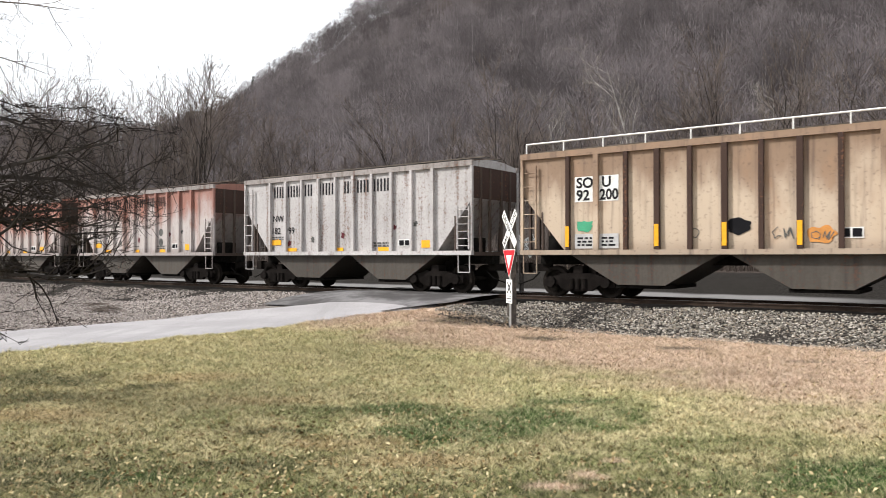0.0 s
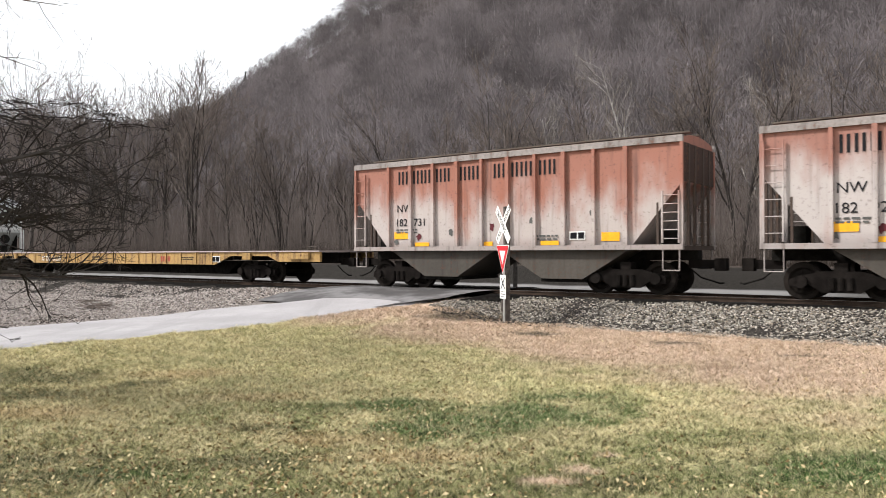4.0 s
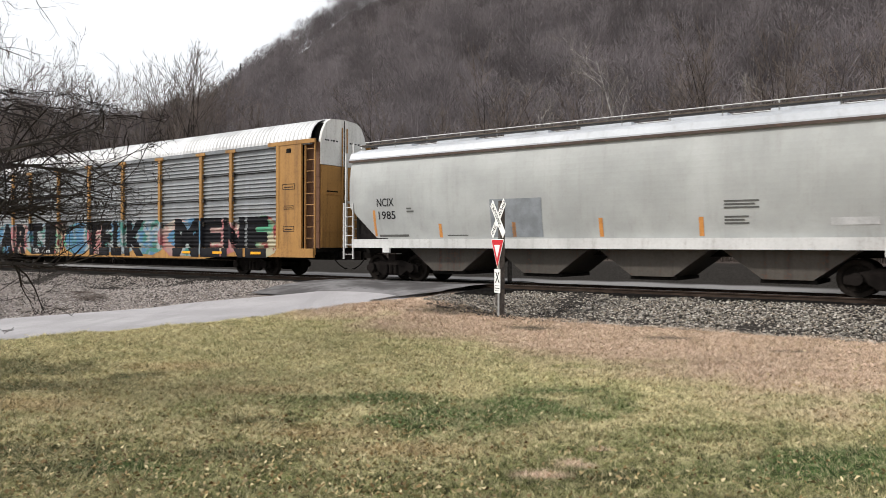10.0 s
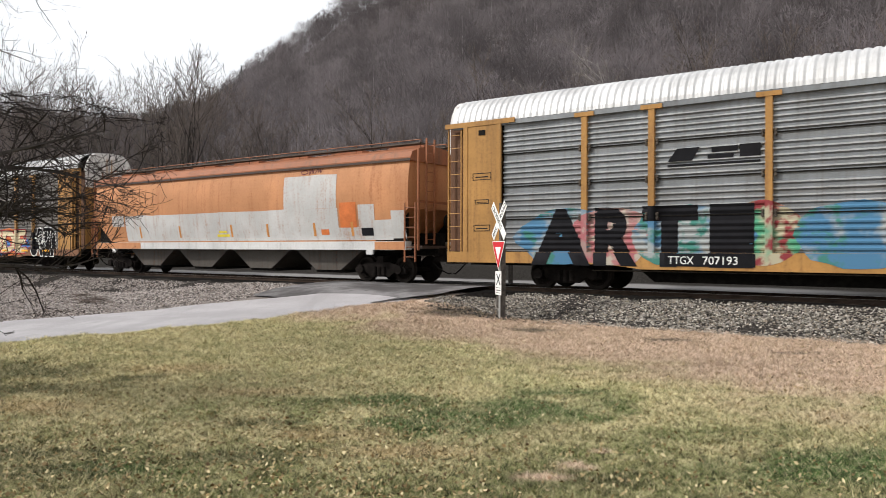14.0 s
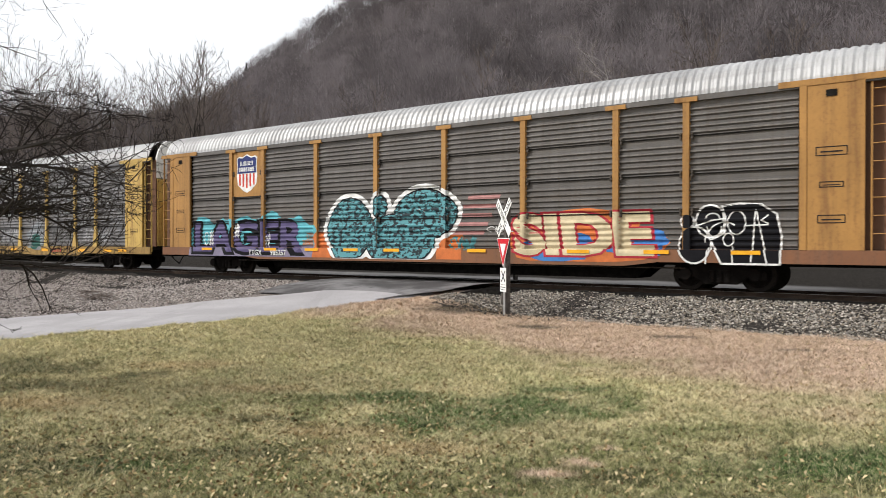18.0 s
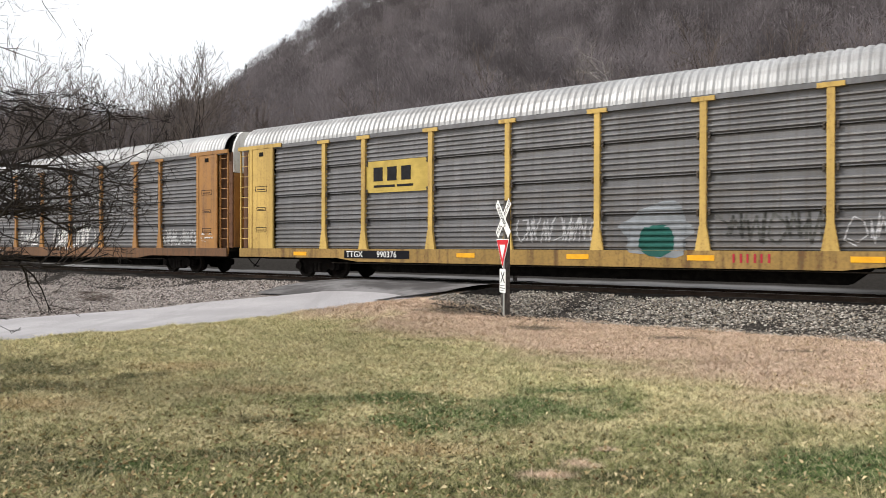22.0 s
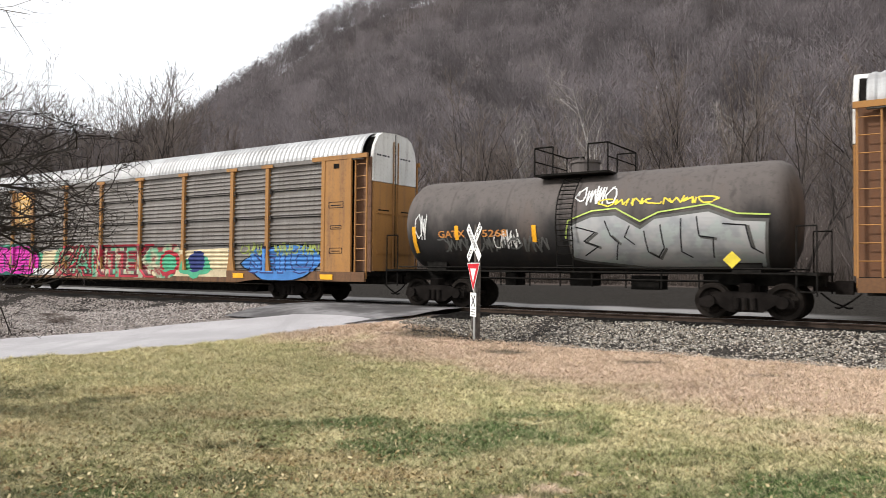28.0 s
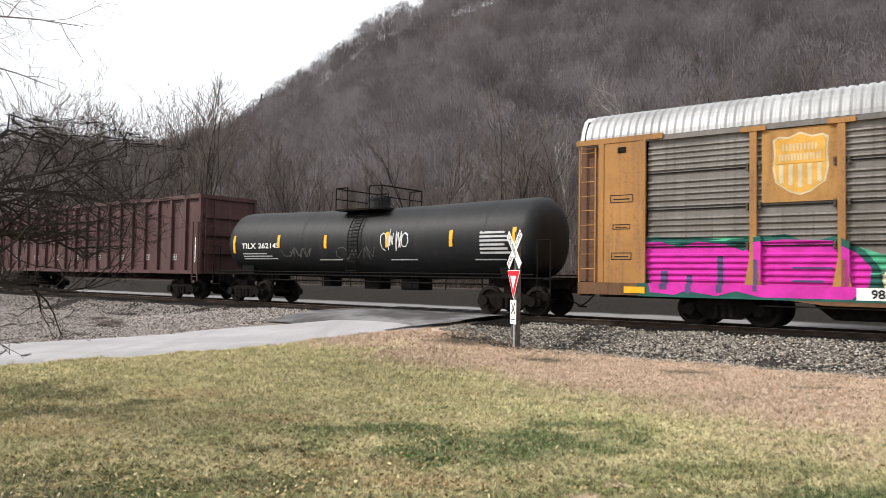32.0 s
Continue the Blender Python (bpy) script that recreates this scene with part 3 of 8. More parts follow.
def truck_meshes():
    if TRUCK_MESH:
        return TRUCK_MESH
    bm = bmesh.new()
    for y in (-1.03, 1.03):
        s = 1 if y > 0 else -1
        slab(bm, [(-1.15, 0.52), (-1.15, 0.34), (-0.95, 0.3), (-0.75, 0.42), (-0.42, 0.2), (0.42, 0.2), (0.75, 0.42), (0.95, 0.3), (1.15, 0.34), (1.15, 0.52), (0.8, 0.62), (0.45, 0.72), (-0.45, 0.72), (-0.8, 0.62)], y - 0.07, y + 0.07)
        for x in (-0.88, 0.88):
            rod(bm, (x, y + s * 0.05, 0.46), (x, y + s * 0.17, 0.46), 0.16, 10)
        for x in (-0.2, 0.0, 0.2):
            rod(bm, (x, y + s * 0.09, 0.26), (x, y + s * 0.09, 0.56), 0.075, 8)
    block(bm, -0.24, 0.24, -1.0, 1.0, 0.46, 0.7)
    block(bm, -0.2, 0.2, -0.3, 0.3, 0.7, 1.05)
    block(bm, -0.15, 0.15, -1.1, -0.7, 0.7, 0.92)
    block(bm, -0.15, 0.15, 0.7, 1.1, 0.7, 0.92)
    me = bpy.data.meshes.new("truck")
    bm.to_mesh(me)
    bm.free()
    TRUCK_MESH["frame"] = me
    bm = bmesh.new()
    rod(bm, (0, -1.1, 0), (0, 1.1, 0), 0.08, 10)
    for y in (-1, 1):
        prof = [(0.62, 0.12), (0.66, 0.34), (0.67, WHEEL_R - 0.02), (0.69, WHEEL_R + 0.025), (0.71, WHEEL_R), (0.82, WHEEL_R - 0.01), (0.82, 0.35), (0.74, 0.3), (0.72, 0.16), (0.84, 0.14), (0.84, 0.03)]
        n = 22
        rings = [[bm.verts.new((r * math.cos(k * math.tau / n), y * p, r * math.sin(k * math.tau / n))) for k in range(n)] for p, r in prof]
        for a, b in zip(rings, rings[1:]):
            for k in range(n):
                f = (a[k], a[(k + 1) % n], b[(k + 1) % n], b[k])
                bm.faces.new(f if y < 0 else f[::-1])
        for k in range(6):
            c, d = math.cos(k * math.tau / 6), math.sin(k * math.tau / 6)
            block(bm, c * 0.235 - 0.03, c * 0.235 + 0.03, y * 0.74, y * 0.77, d * 0.235 - 0.03, d * 0.235 + 0.03)
    bmesh.ops.recalc_face_normals(bm, faces=bm.faces)
    me = bpy.data.meshes.new("wheelset")
    bm.to_mesh(me)
    bm.free()
    TRUCK_MESH["wheels"] = me
    return TRUCK_MESH


M_TRUCK = plain("truck_casting", (0.013, 0.011, 0.01), 0.95, 0.0, 0.4, 3)
M_WHEEL = plain("wheel_steel", (0.018, 0.015, 0.013), 0.7, 0.0, 0.4, 3)


def running_gear(car, length, inset, draw=0.55):
    """Two trucks with their wheelsets, couplers and air hoses."""
    tm = truck_meshes()
    for sx in (-1, 1):
        t = mesh_part("truck", tm["frame"], M_TRUCK, car, "cast steel truck, black with brake dust")
        t.location.x = sx * (length / 2 - inset)
        for x in (-0.88, 0.88):
            w = mesh_part("wheelset", tm["wheels"], M_WHEEL, t, "steel wheels with polished treads")
            w.location = (x, 0, WHEEL_R)
            WHEELS.append((w, x))
        e = length / 2
        bm = bmesh.new()
        block(bm, sx * (e - 0.3), sx * (e + draw), -0.09, 0.09, 0.74, 0.98) if sx > 0 else block(bm, -(e + draw), -(e - 0.3), -0.09, 0.09, 0.74, 0.98)
        slab(bm, [(sx * (e + draw - 0.3), 0.68), (sx * (e + draw), 0.68), (sx * (e + draw), 1.02), (sx * (e + draw - 0.3), 1.02)][::sx], -0.2, 0.12)
        part("coupler", bm, M_TRUCK, car)
        bm = bmesh.new()
        pts = [(sx * (e - 0.1), -0.45, 0.72), (sx * (e + 0.15), -0.42, 0.5), (sx * (e + draw - 0.1), -0.36, 0.34), (sx * (e + draw), -0.33, 0.36)]
        for a, b in zip(pts, pts[1:]):
            rod(bm, a, b, 0.025, 6)
        part("air_hose", bm, M_BLACK, car)


def ladder(car, x0, x1, y, z0, z1, rungs, mat, name="ladder", face="side"):
    bm = bmesh.new()
    for x in (x0, x1):
        block(bm, x - 0.02, x + 0.02, y - 0.03, y + 0.03, z0, z1)
    for i in range(rungs):
        z = z0 + (i + 0.5) * (z1 - z0) / rungs
        rod(bm, (x0, y, z), (x1, y, z), 0.014, 5)
    return part(name, bm, mat, car)


def end_ladder(car, x, y0, y1, z0, z1, rungs, mat):
    bm = bmesh.new()
    for y in (y0, y1):
        block(bm, x - 0.03, x + 0.03, y - 0.02, y + 0.02, z0, z1)
    for i in range(rungs):
        z = z0 + (i + 0.5) * (z1 - z0) / rungs
        rod(bm, (x, y0, z), (x, y1, z), 0.014, 5)
    return part("ladder", bm, mat, car)


# -- enclosed auto carriers --
RIDGES = {k + j: y for k in (2, 6, 10, 14, 18) for j, y in ((0, -0.026), (1, -0.032))}
LIT_RIDGE = {}
RACK_POSTS = (-9.4, -7.43, -4.45, -1.48, 1.48, 4.45, 7.43, 9.4)


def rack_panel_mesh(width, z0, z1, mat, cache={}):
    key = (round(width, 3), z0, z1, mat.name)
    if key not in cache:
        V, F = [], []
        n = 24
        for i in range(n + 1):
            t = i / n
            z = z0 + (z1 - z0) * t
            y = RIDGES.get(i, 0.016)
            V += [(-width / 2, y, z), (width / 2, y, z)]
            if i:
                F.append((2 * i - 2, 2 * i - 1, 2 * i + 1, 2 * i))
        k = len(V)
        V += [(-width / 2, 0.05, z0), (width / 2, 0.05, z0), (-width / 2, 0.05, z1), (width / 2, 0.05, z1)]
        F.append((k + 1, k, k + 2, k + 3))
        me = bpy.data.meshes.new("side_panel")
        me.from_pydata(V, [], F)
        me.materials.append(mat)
        # second slot: lighter sheet on ridge faces, painting the light they catch
        me.materials.append(LIT_RIDGE[mat.name])
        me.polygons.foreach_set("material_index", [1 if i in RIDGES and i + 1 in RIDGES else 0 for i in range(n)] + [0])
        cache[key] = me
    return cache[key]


def galvanised(name, tone, dirt, tint=(1, 1, 1)):
    m, nt, b = node_mat(name, 0.5, 0.35)
    geo_x = noise_out(nt, 0.8, 5, (1, 1, 0.35))
    streak = noise_out(nt, 3.5, 4, (2.5, 1, 0.08))
    band = noise_out(nt, 1.0, 3, (0.12, 1, 3.5))
    fine = noise_out(nt, 18, 5)
    info = nt.nodes.new("ShaderNodeObjectInfo")
    base = tuple(tone * c for c in tint)
    c = mix(nt, ramp(nt, geo_x, 0.3, 0.7), tuple(x * 0.75 for x in base), tuple(x * 1.15 for x in base))
    c = mix(nt, calc(nt, "MULTIPLY", info.outputs["Random"], 0.22), c, tuple(x * 0.5 for x in base))
    c = mix(nt, calc(nt, "MULTIPLY", ramp(nt, streak, 0.45, 0.75), dirt), c, (0.1, 0.085, 0.07))
    c = mix(nt, calc(nt, "MULTIPLY", ramp(nt, band, 0.45, 0.7), dirt), c, (0.13, 0.11, 0.09))
    c = mix(nt, calc(nt, "MULTIPLY", ramp(nt, fine, 0.5, 0.75), dirt * 0.6), c, (0.08, 0.07, 0.06))
    nt.links.new(c, b.inputs["Base Color"])
    bump(nt, b, fine, 0.08, 0.01)
    return m


M_ROOF = galvanised("galvanised_roof", 0.42, 0.22)
M_ROOF_CLEAN = galvanised("bright_galvanised_roof", 0.6, 0.08)
M_CORNER = painted("rust_brown_recess", (0.13, 0.06, 0.03), rust=(0.08, 0.03, 0.015), wear=0.5, rusty=0.5)
M_CAP = painted("white_end_paint", (0.7, 0.69, 0.66), wear=0.35, rusty=0.2)


def autorack(rear, front, side_mat, frame_mat, end_mat, sill_mat, label, flares=True, cap_mat=None, roof_mat=None):
    L = front - rear
    h = L / 2
    car = rail_car("autorack_car", rear, front, label, "freight car")
    running_gear(car, L, 4.1, 0.5)
    tops = [0.86, 1.85, 2.85, 3.85, 4.78]
    bays = [-h + 2.1] + [p * L / 28.56 for p in RACK_POSTS] + [h - 2.1]
    for sy in (-1, 1):
        bm = bmesh.new()
        slab(bm, [(-h + 0.1, 0.86), (-h + 0.1, 0.52), (-h + 5.6, 0.52), (-h + 6.6, 0.4), (h - 6.6, 0.4), (h - 5.6, 0.52), (h - 0.1, 0.52), (h - 0.1, 0.86)], sy * 1.5 - 0.05, sy * 1.5 + 0.05)
        part("side_sill", bm, sill_mat, car)
        part("top_rail", boxes((-h + 0.3, h - 0.3, sy * 1.46 - 0.06, sy * 1.46 + 0.06, 4.76, 4.9)), M_STEEL if sy > 0 else side_mat, car)
        for z in tops[1:-1]:
            part("panel_joint", boxes((-h + 2.1, h - 2.1, *sorted((sy * 1.43, sy * 1.452)), z - 0.016, z + 0.016)), M_BLACK, car)
        for a, b in zip(bays, bays[1:]):
            for z0, z1 in zip(tops, tops[1:]):
                me = rack_panel_mesh(b - a - 0.12, z0 + 0.014, z1 - 0.014, side_mat)
                o = mesh_part("side_panel", me, side_mat, car)
                o.location = ((a + b) / 2, sy * 1.43, 0)
                if sy > 0:
                    o.rotation_euler.z = math.pi
        for p in bays[1:-1]:
            bm = bmesh.new()
            y0, y1 = sorted((sy * 1.54, sy * 1.4))
            block(bm, p - 0.085, p + 0.085, y0, y1, 0.86, 4.8)
            y0, y1 = sorted((sy * 1.555, sy * 1.45))
            block(bm, p - 0.3, p + 0.3, y0, y1, 4.74, 4.86)
            if flares:
                y0, y1 = sorted((sy * 1.55, sy * 1.45))
                slab(bm, [(p - 0.2, 0.86), (p + 0.2, 0.86), (p + 0.09, 1.5), (p - 0.09, 1.5)], y0, y1)
            post = part("side_post", bm, frame_mat, car)
            for z in (1.85, 2.85, 3.85):
                for dx in (-0.15, 0.15):
                    bm = bmesh.new()
                    rod(bm, (p + dx, sy * 1.45, z - 0.05), (p + dx, sy * 1.53, z - 0.05), 0.03, 6)
                    rod(bm, (p + dx, sy * 1.45, z + 0.05), (p + dx, sy * 1.53, z + 0.05), 0.03, 6)
                    block(bm, p + dx - 0.03, p + dx + 0.03, *sorted((sy * 1.46, sy * 1.49)), z - 0.1, z + 0.1)
                    part("panel_bracket", bm, M_STEEL, post, "small bolted steel bracket")
        for sx in (-1, 1):
            e = sx * h
            x0, x1 = sorted((e - sx * 2.1, e - sx * 0.75))
            bm = boxes((x0, x1, sy * 1.5 - 0.04, sy * 1.5 + 0.04, 0.86, 4.8))
            y0, y1 = sorted((sy * 1.56, sy * 1.48))
            for xa in (x0 - 0.02, x1 - 0.14):
                part("end_frame", boxes((xa, xa + 0.16, y0, y1, 0.86, 4.82)), end_mat, car)
            ex0, ex1 = sorted((e - sx * 2.6, e - sx * 0.02))
            part("end_panel", bm, end_mat, car)
            part("eave_bracket", boxes((ex0, ex1, y0, y1, 4.8, 4.95)), end_mat, car)
            part("door_track", boxes(((x0 + x1) / 2 - 0.12, (x0 + x1) / 2 + 0.12, sy * 1.545 - 0.012, sy * 1.545 + 0.012, 4.5, 4.66)), M_BLACK, car)
            if sy < 0:
                for z, w, hh in ((3.1, 0.34, 0.2), (2.35, 0.26, 0.12), (1.5, 0.3, 0.18)):
                    mx = (x0 + x1) / 2
                    part("data_stencil", boxes((mx - w, mx + w, -1.548, -1.542, z, z + 0.02), (mx - w, mx + w, -1.548, -1.542, z + hh, z + hh + 0.02), (mx - w, mx - w + 0.02, -1.548, -1.542, z, z + hh), (mx + w - 0.02, mx + w, -1.548, -1.542, z, z + hh), (mx - w * 0.7, mx + w * 0.7, -1.548, -1.542, z + hh * 0.4, z + hh * 0.55)), M_INK, car)
            ladder(car, *sorted((e - sx * 0.1, e - sx * 0.6)), sy * 1.46, 0.62, 4.8, 10, end_mat)
            # recessed corner behind the ladder
            bm = boxes((*sorted((e - sx * 0.78, e - sx * 0.05)), *sorted((sy * 1.28, sy * 1.22)), 0.86, 4.85))
            part("corner_panel", bm, M_CORNER, car, "rust-brown recessed corner")
    for sx in (-1, 1):
        e = sx * h
        for k, (ya, yb) in enumerate(((-1.22, -0.01), (0.01, 1.22))):
            bm = boxes((*sorted((e - sx * 0.06, e)), ya, yb, 0.9, 4.0))
            rod(bm, (e + sx * 0.03, ya * 0.1 + yb * 0.9 if k == 0 else ya * 0.9 + yb * 0.1, 0.9), (e + sx * 0.03, ya * 0.1 + yb * 0.9 if k == 0 else ya * 0.9 + yb * 0.1, 5.5), 0.025, 5)
            for z in (1.5, 2.9):
                block(bm, *sorted((e, e + sx * 0.03)), ya + 0.2, yb - 0.2, z, z + 0.1)
            part("end_door", bm, end_mat, car)
        ring = [(-1.25, 4.02), (1.25, 4.02), (1.25, 4.95), (1.16, 5.28), (0.98, 5.6), (0.72, 5.76), (0.0, 5.82), (-0.72, 5.76), (-0.98, 5.6), (-1.16, 5.28), (-1.25, 4.95)]
        # roof_gap is a solid black band standing for the gap's shade
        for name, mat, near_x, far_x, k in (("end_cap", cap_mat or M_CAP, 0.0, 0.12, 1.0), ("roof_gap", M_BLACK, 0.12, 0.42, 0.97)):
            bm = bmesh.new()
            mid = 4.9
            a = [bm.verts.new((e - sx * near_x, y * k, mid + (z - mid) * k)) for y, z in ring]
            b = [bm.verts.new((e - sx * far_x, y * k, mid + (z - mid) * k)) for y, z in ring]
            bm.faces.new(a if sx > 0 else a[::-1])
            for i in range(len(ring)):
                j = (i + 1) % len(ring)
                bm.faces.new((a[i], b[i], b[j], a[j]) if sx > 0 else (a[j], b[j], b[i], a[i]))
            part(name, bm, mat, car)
        bm = bmesh.new()
        top = [(y, z) for y, z in ring if z > 5.5]
        rows = [[bm.verts.new((e - sx * d, y * f, z + 0.012)) for y, z in top] for d, f in ((0.0, 1.0), (0.46, 0.9))]
        for i in range(len(top) - 1):
            f = (rows[0][i], rows[0][i + 1], rows[1][i + 1], rows[1][i])
            bm.faces.new(f if sx > 0 else f[::-1])
        part("end_hood", bm, cap_mat or M_CAP, car)
        part("end_stencil", boxes(*[(*sorted((e + sx * 0.002, e + sx * 0.006)), y, y + 0.09, 4.92, 4.98) for y in (-1.05, -0.92, -0.75, -0.62, -0.45, 0.3, 0.45, 0.6, 0.78)]), M_INK, car, kind="stuff")
        part("door_slot", boxes((*sorted((e + sx * 0.002, e + sx * 0.008)), -0.95, -0.35, 2.9, 3.05), (*sorted((e + sx * 0.002, e + sx * 0.008)), 0.35, 0.95, 2.9, 3.05)), M_BLACK, car)
        part("door_seam", boxes((*sorted((e + sx * 0.001, e + sx * 0.01)), -0.02, 0.02, 0.9, 5.8)), M_BLACK, car)
    # arched roof of ribbed sheet
    V, F = [], []
    m = 16
    half = [(1.5, 4.9), (1.49, 5.02), (1.42, 5.24), (1.3, 5.44), (1.12, 5.61), (0.88, 5.72), (0.55, 5.79), (0.2, 5.82)]
    prof = [*half, (0.0, 5.825), *[(-y, z) for y, z in half[::-1]]]
    step = (L - 0.6) / round((L - 0.6) / 0.22)
    xs = [(-h + 0.3 + i * step + d, up) for i in range(round((L - 0.6) / step)) for d, up in ((0, 0.0), (0.05, 0.0), (0.085, 0.032), (0.16, 0.032))] + [(h - 0.3, 0.0)]
    for i, (x, up) in enumerate(xs):
        for y, z in prof:
            V.append((x, y * (1 + up / 1.5), z + up * (z - 4.85) / 0.97))
        if i:
            for k in range(m):
                p = (i - 1) * (m + 1) + k
                F.append((p, p + m + 1, p + m + 2, p + 1))
    me = bpy.data.meshes.new("roof")
    me.from_pydata(V, [], F)
    mesh_part("roof", me, roof_mat or M_ROOF, car, "corrugated galvanised arched roof")
    # black sheet painted in for shade beneath the roof edge
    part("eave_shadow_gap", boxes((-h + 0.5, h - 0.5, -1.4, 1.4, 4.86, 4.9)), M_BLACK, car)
    part("deck", boxes((-h + 0.1, h - 0.1, -1.42, 1.42, 0.72, 0.88)), M_BLACK, car)
    bm = boxes((-h + 0.2, h - 0.2, -0.3, 0.3, 0.42, 0.74))
    # black slab added below the sill, standing for underbody shade and rigging
    slab(bm, [(-h + 5.7, 0.74), (-h + 6.6, 0.02), (h - 6.6, 0.02), (h - 5.7, 0.74)], -0.55, 0.55)
    part("centre_sill", bm, M_BLACK, car)
    part("brake_rod", rods(((-h + 5, -1.2, 0.34), (h - 5, -1.2, 0.36), 0.02)), M_STEEL, car)
    return car


# -- covered hoppers with outside ribs --
def shell(stations, prof, zmin, name, mat, car, label="", smooth=False, inset=0.0):
    """A body swept along x; prof: (y, z) of one side from bottom to top; zmin(x) cuts the lower corners."""
    V, F = [], []
    side = list(prof)
    for x in stations:
        lo = zmin(x)
        half = [(np.interp(max(z, lo), [p[1] for p in side], [p[0] for p in side]) if z < lo else y, max(z, lo)) for y, z in side]
        ring = [(-y, z) for y, z in half] + [(y, z) for y, z in half[::-1]]
        n = len(ring)
        V += [(x, y, z) for y, z in ring]
    for i in range(len(stations) - 1):
        for k in range(n):
            j = (k + 1) % n
            F.append((i * n + k, (i + 1) * n + k, (i + 1) * n + j, i * n + j))
    F.append(tuple(range(n))[::1])
    F.append(tuple(range((len(stations) - 1) * n, len(stations) * n))[::-1])
    me = bpy.data.meshes.new(name)
    me.from_pydata(V, [], F)
    return mesh_part(name, me, mat, car, label, smooth=smooth)


def bays_under(car, centers, half, top, bottom, mat, width=1.25):
    for c in centers:
        bm = bmesh.new()
        slab(bm, [(c - half, top), (c - half * 0.3, bottom), (c + half * 0.3, bottom), (c + half, top)], -width, width)
        part("hopper_bay", bm, mat, car, "dirty steel discharge hopper")
        part("outlet_gate", boxes((c - half * 0.34, c + half * 0.34, -width * 0.9, width * 0.9, bottom - 0.1, bottom)), M_BLACK, car)


def ribbed_hopper(rear, front, body_mat, dark_mat, label, rail_top=False, nbays=9, top=4.16, bays=2, rib=0.12, pale=(0, 9), chord_mat=None):
    L = front - rear
    h = L / 2
    car = rail_car("covered_hopper_car", rear, front, label, "freight car")
    running_gear(car, L, 1.75, 0.75)
    cut = 1.45

    def zmin(x):
        d = h - abs(x)
        return 1.14 if d > cut else 1.14 + (cut - d) / cut * 1.75
    xs = sorted({-h + 0.05, -h + cut, 0.0, h - cut, h - 0.05})
    shell(xs, [(1.36, 1.14), (1.38, 2.0), (1.38, 3.9), (1.3, 4.06), (0.6, top), (0.0, top + 0.03)], zmin, "body", body_mat, car)
    for sy in (-1, 1):
        y0, y1 = sorted((sy * 1.38, sy * 1.5))
        part("top_chord", boxes((-h, h, *sorted((sy * 1.36, sy * 1.47)), 3.9, 4.08)), chord_mat or dark_mat, car)
        part("side_sill", boxes((-h, h, *sorted((sy * 1.34, sy * 1.49)), 1.02, 1.16)), body_mat, car)
        n = nbays
        for i in range(n + 1):
            x = -h + cut + 0.15 + i * (L - 2 * cut - 0.3) / n
            bm = bmesh.new()
            w = rib / 2 * (1 if i % 2 else 0.8)
            slab(bm, [(x - w, 1.16), (x + w, 1.16), (x + w, 3.9), (x - w, 3.9)], y0, y1)
            part("side_rib", bm, body_mat if i in pale else M_RIB, car)
        for sx in (-1, 1):
            e = sx * h
            bm = boxes((*sorted((e, e - sx * 0.08)), *sorted((sy * 1.36, sy * 1.46)), 1.1, 3.9))
            part("corner_post", bm, body_mat, car)
            bm = boxes((*sorted((e - sx * 0.75, e - sx * 0.69)), *sorted((sy * 1.3, sy * 1.38)), 1.1, 2.3))
            part("end_stanchion", bm, dark_mat, car)
            ladder(car, *sorted((e - sx * 0.1, e - sx * 0.55)), sy * 1.48, 1.2, 3.7 if sx * sy > 0 else 2.6, 6, body_mat)
            part("stirrup_step", rods(((e - sx * 0.1, sy * 1.44, 1.05), (e - sx * 0.1, sy * 1.44, 0.45), 0.018), ((e - sx * 0.55, sy * 1.44, 1.05), (e - sx * 0.55, sy * 1.44, 0.45), 0.018), ((e - sx * 0.1, sy * 1.44, 0.46), (e - sx * 0.55, sy * 1.44, 0.46), 0.018), n=5), body_mat, car)
    for sx in (-1, 1):
        e = sx * h
        for y in (-0.9, -0.35, 0.35, 0.9):
            part("end_post", boxes((*sorted((e, e - sx * 0.07)), y - 0.05, y + 0.05, 1.1, 3.9)), dark_mat, car)
        part("end_sheet", boxes((*sorted((e - sx * 0.06, e - sx * 0.02)), -1.33, 1.33, 2.86, 3.9)), M_RIB, car, "dark brown end sheet")
        part("end_platform", boxes((*sorted((e, e - sx * 1.3)), -1.36, 1.36, 1.0, 1.12)), dark_mat, car)
        part("brake_gear", boxes((*sorted((e - sx * 0.5, e - sx * 0.9)), -0.6, 0.1, 1.12, 1.6)), M_BLACK, car)
    part("centre_sill", boxes((-h, h, -0.2, 0.2, 0.72, 1.0)), M_BLACK, car)
    w = (L - 2 * cut) / bays
    bays_under(car, [-h + cut + w * (i + 0.5) for i in range(bays)], w * 0.5, 1.1, 0.17, M_BAY)
    # roof boards and hatches
    part("running_board", boxes((-h + 0.1, h - 0.1, -0.55, -0.25, top + 0.1, top + 0.14), (-h + 0.1, h - 0.1, 0.25, 0.55, top + 0.1, top + 0.14)), M_STEEL, car)
    for i in range(6):
        x = -h + 1 + i * (L - 2) / 5
        part("roof_hatch", boxes((x - 0.35, x + 0.35, -0.2, 0.2, top + 0.02, top + 0.16)), dark_mat, car)
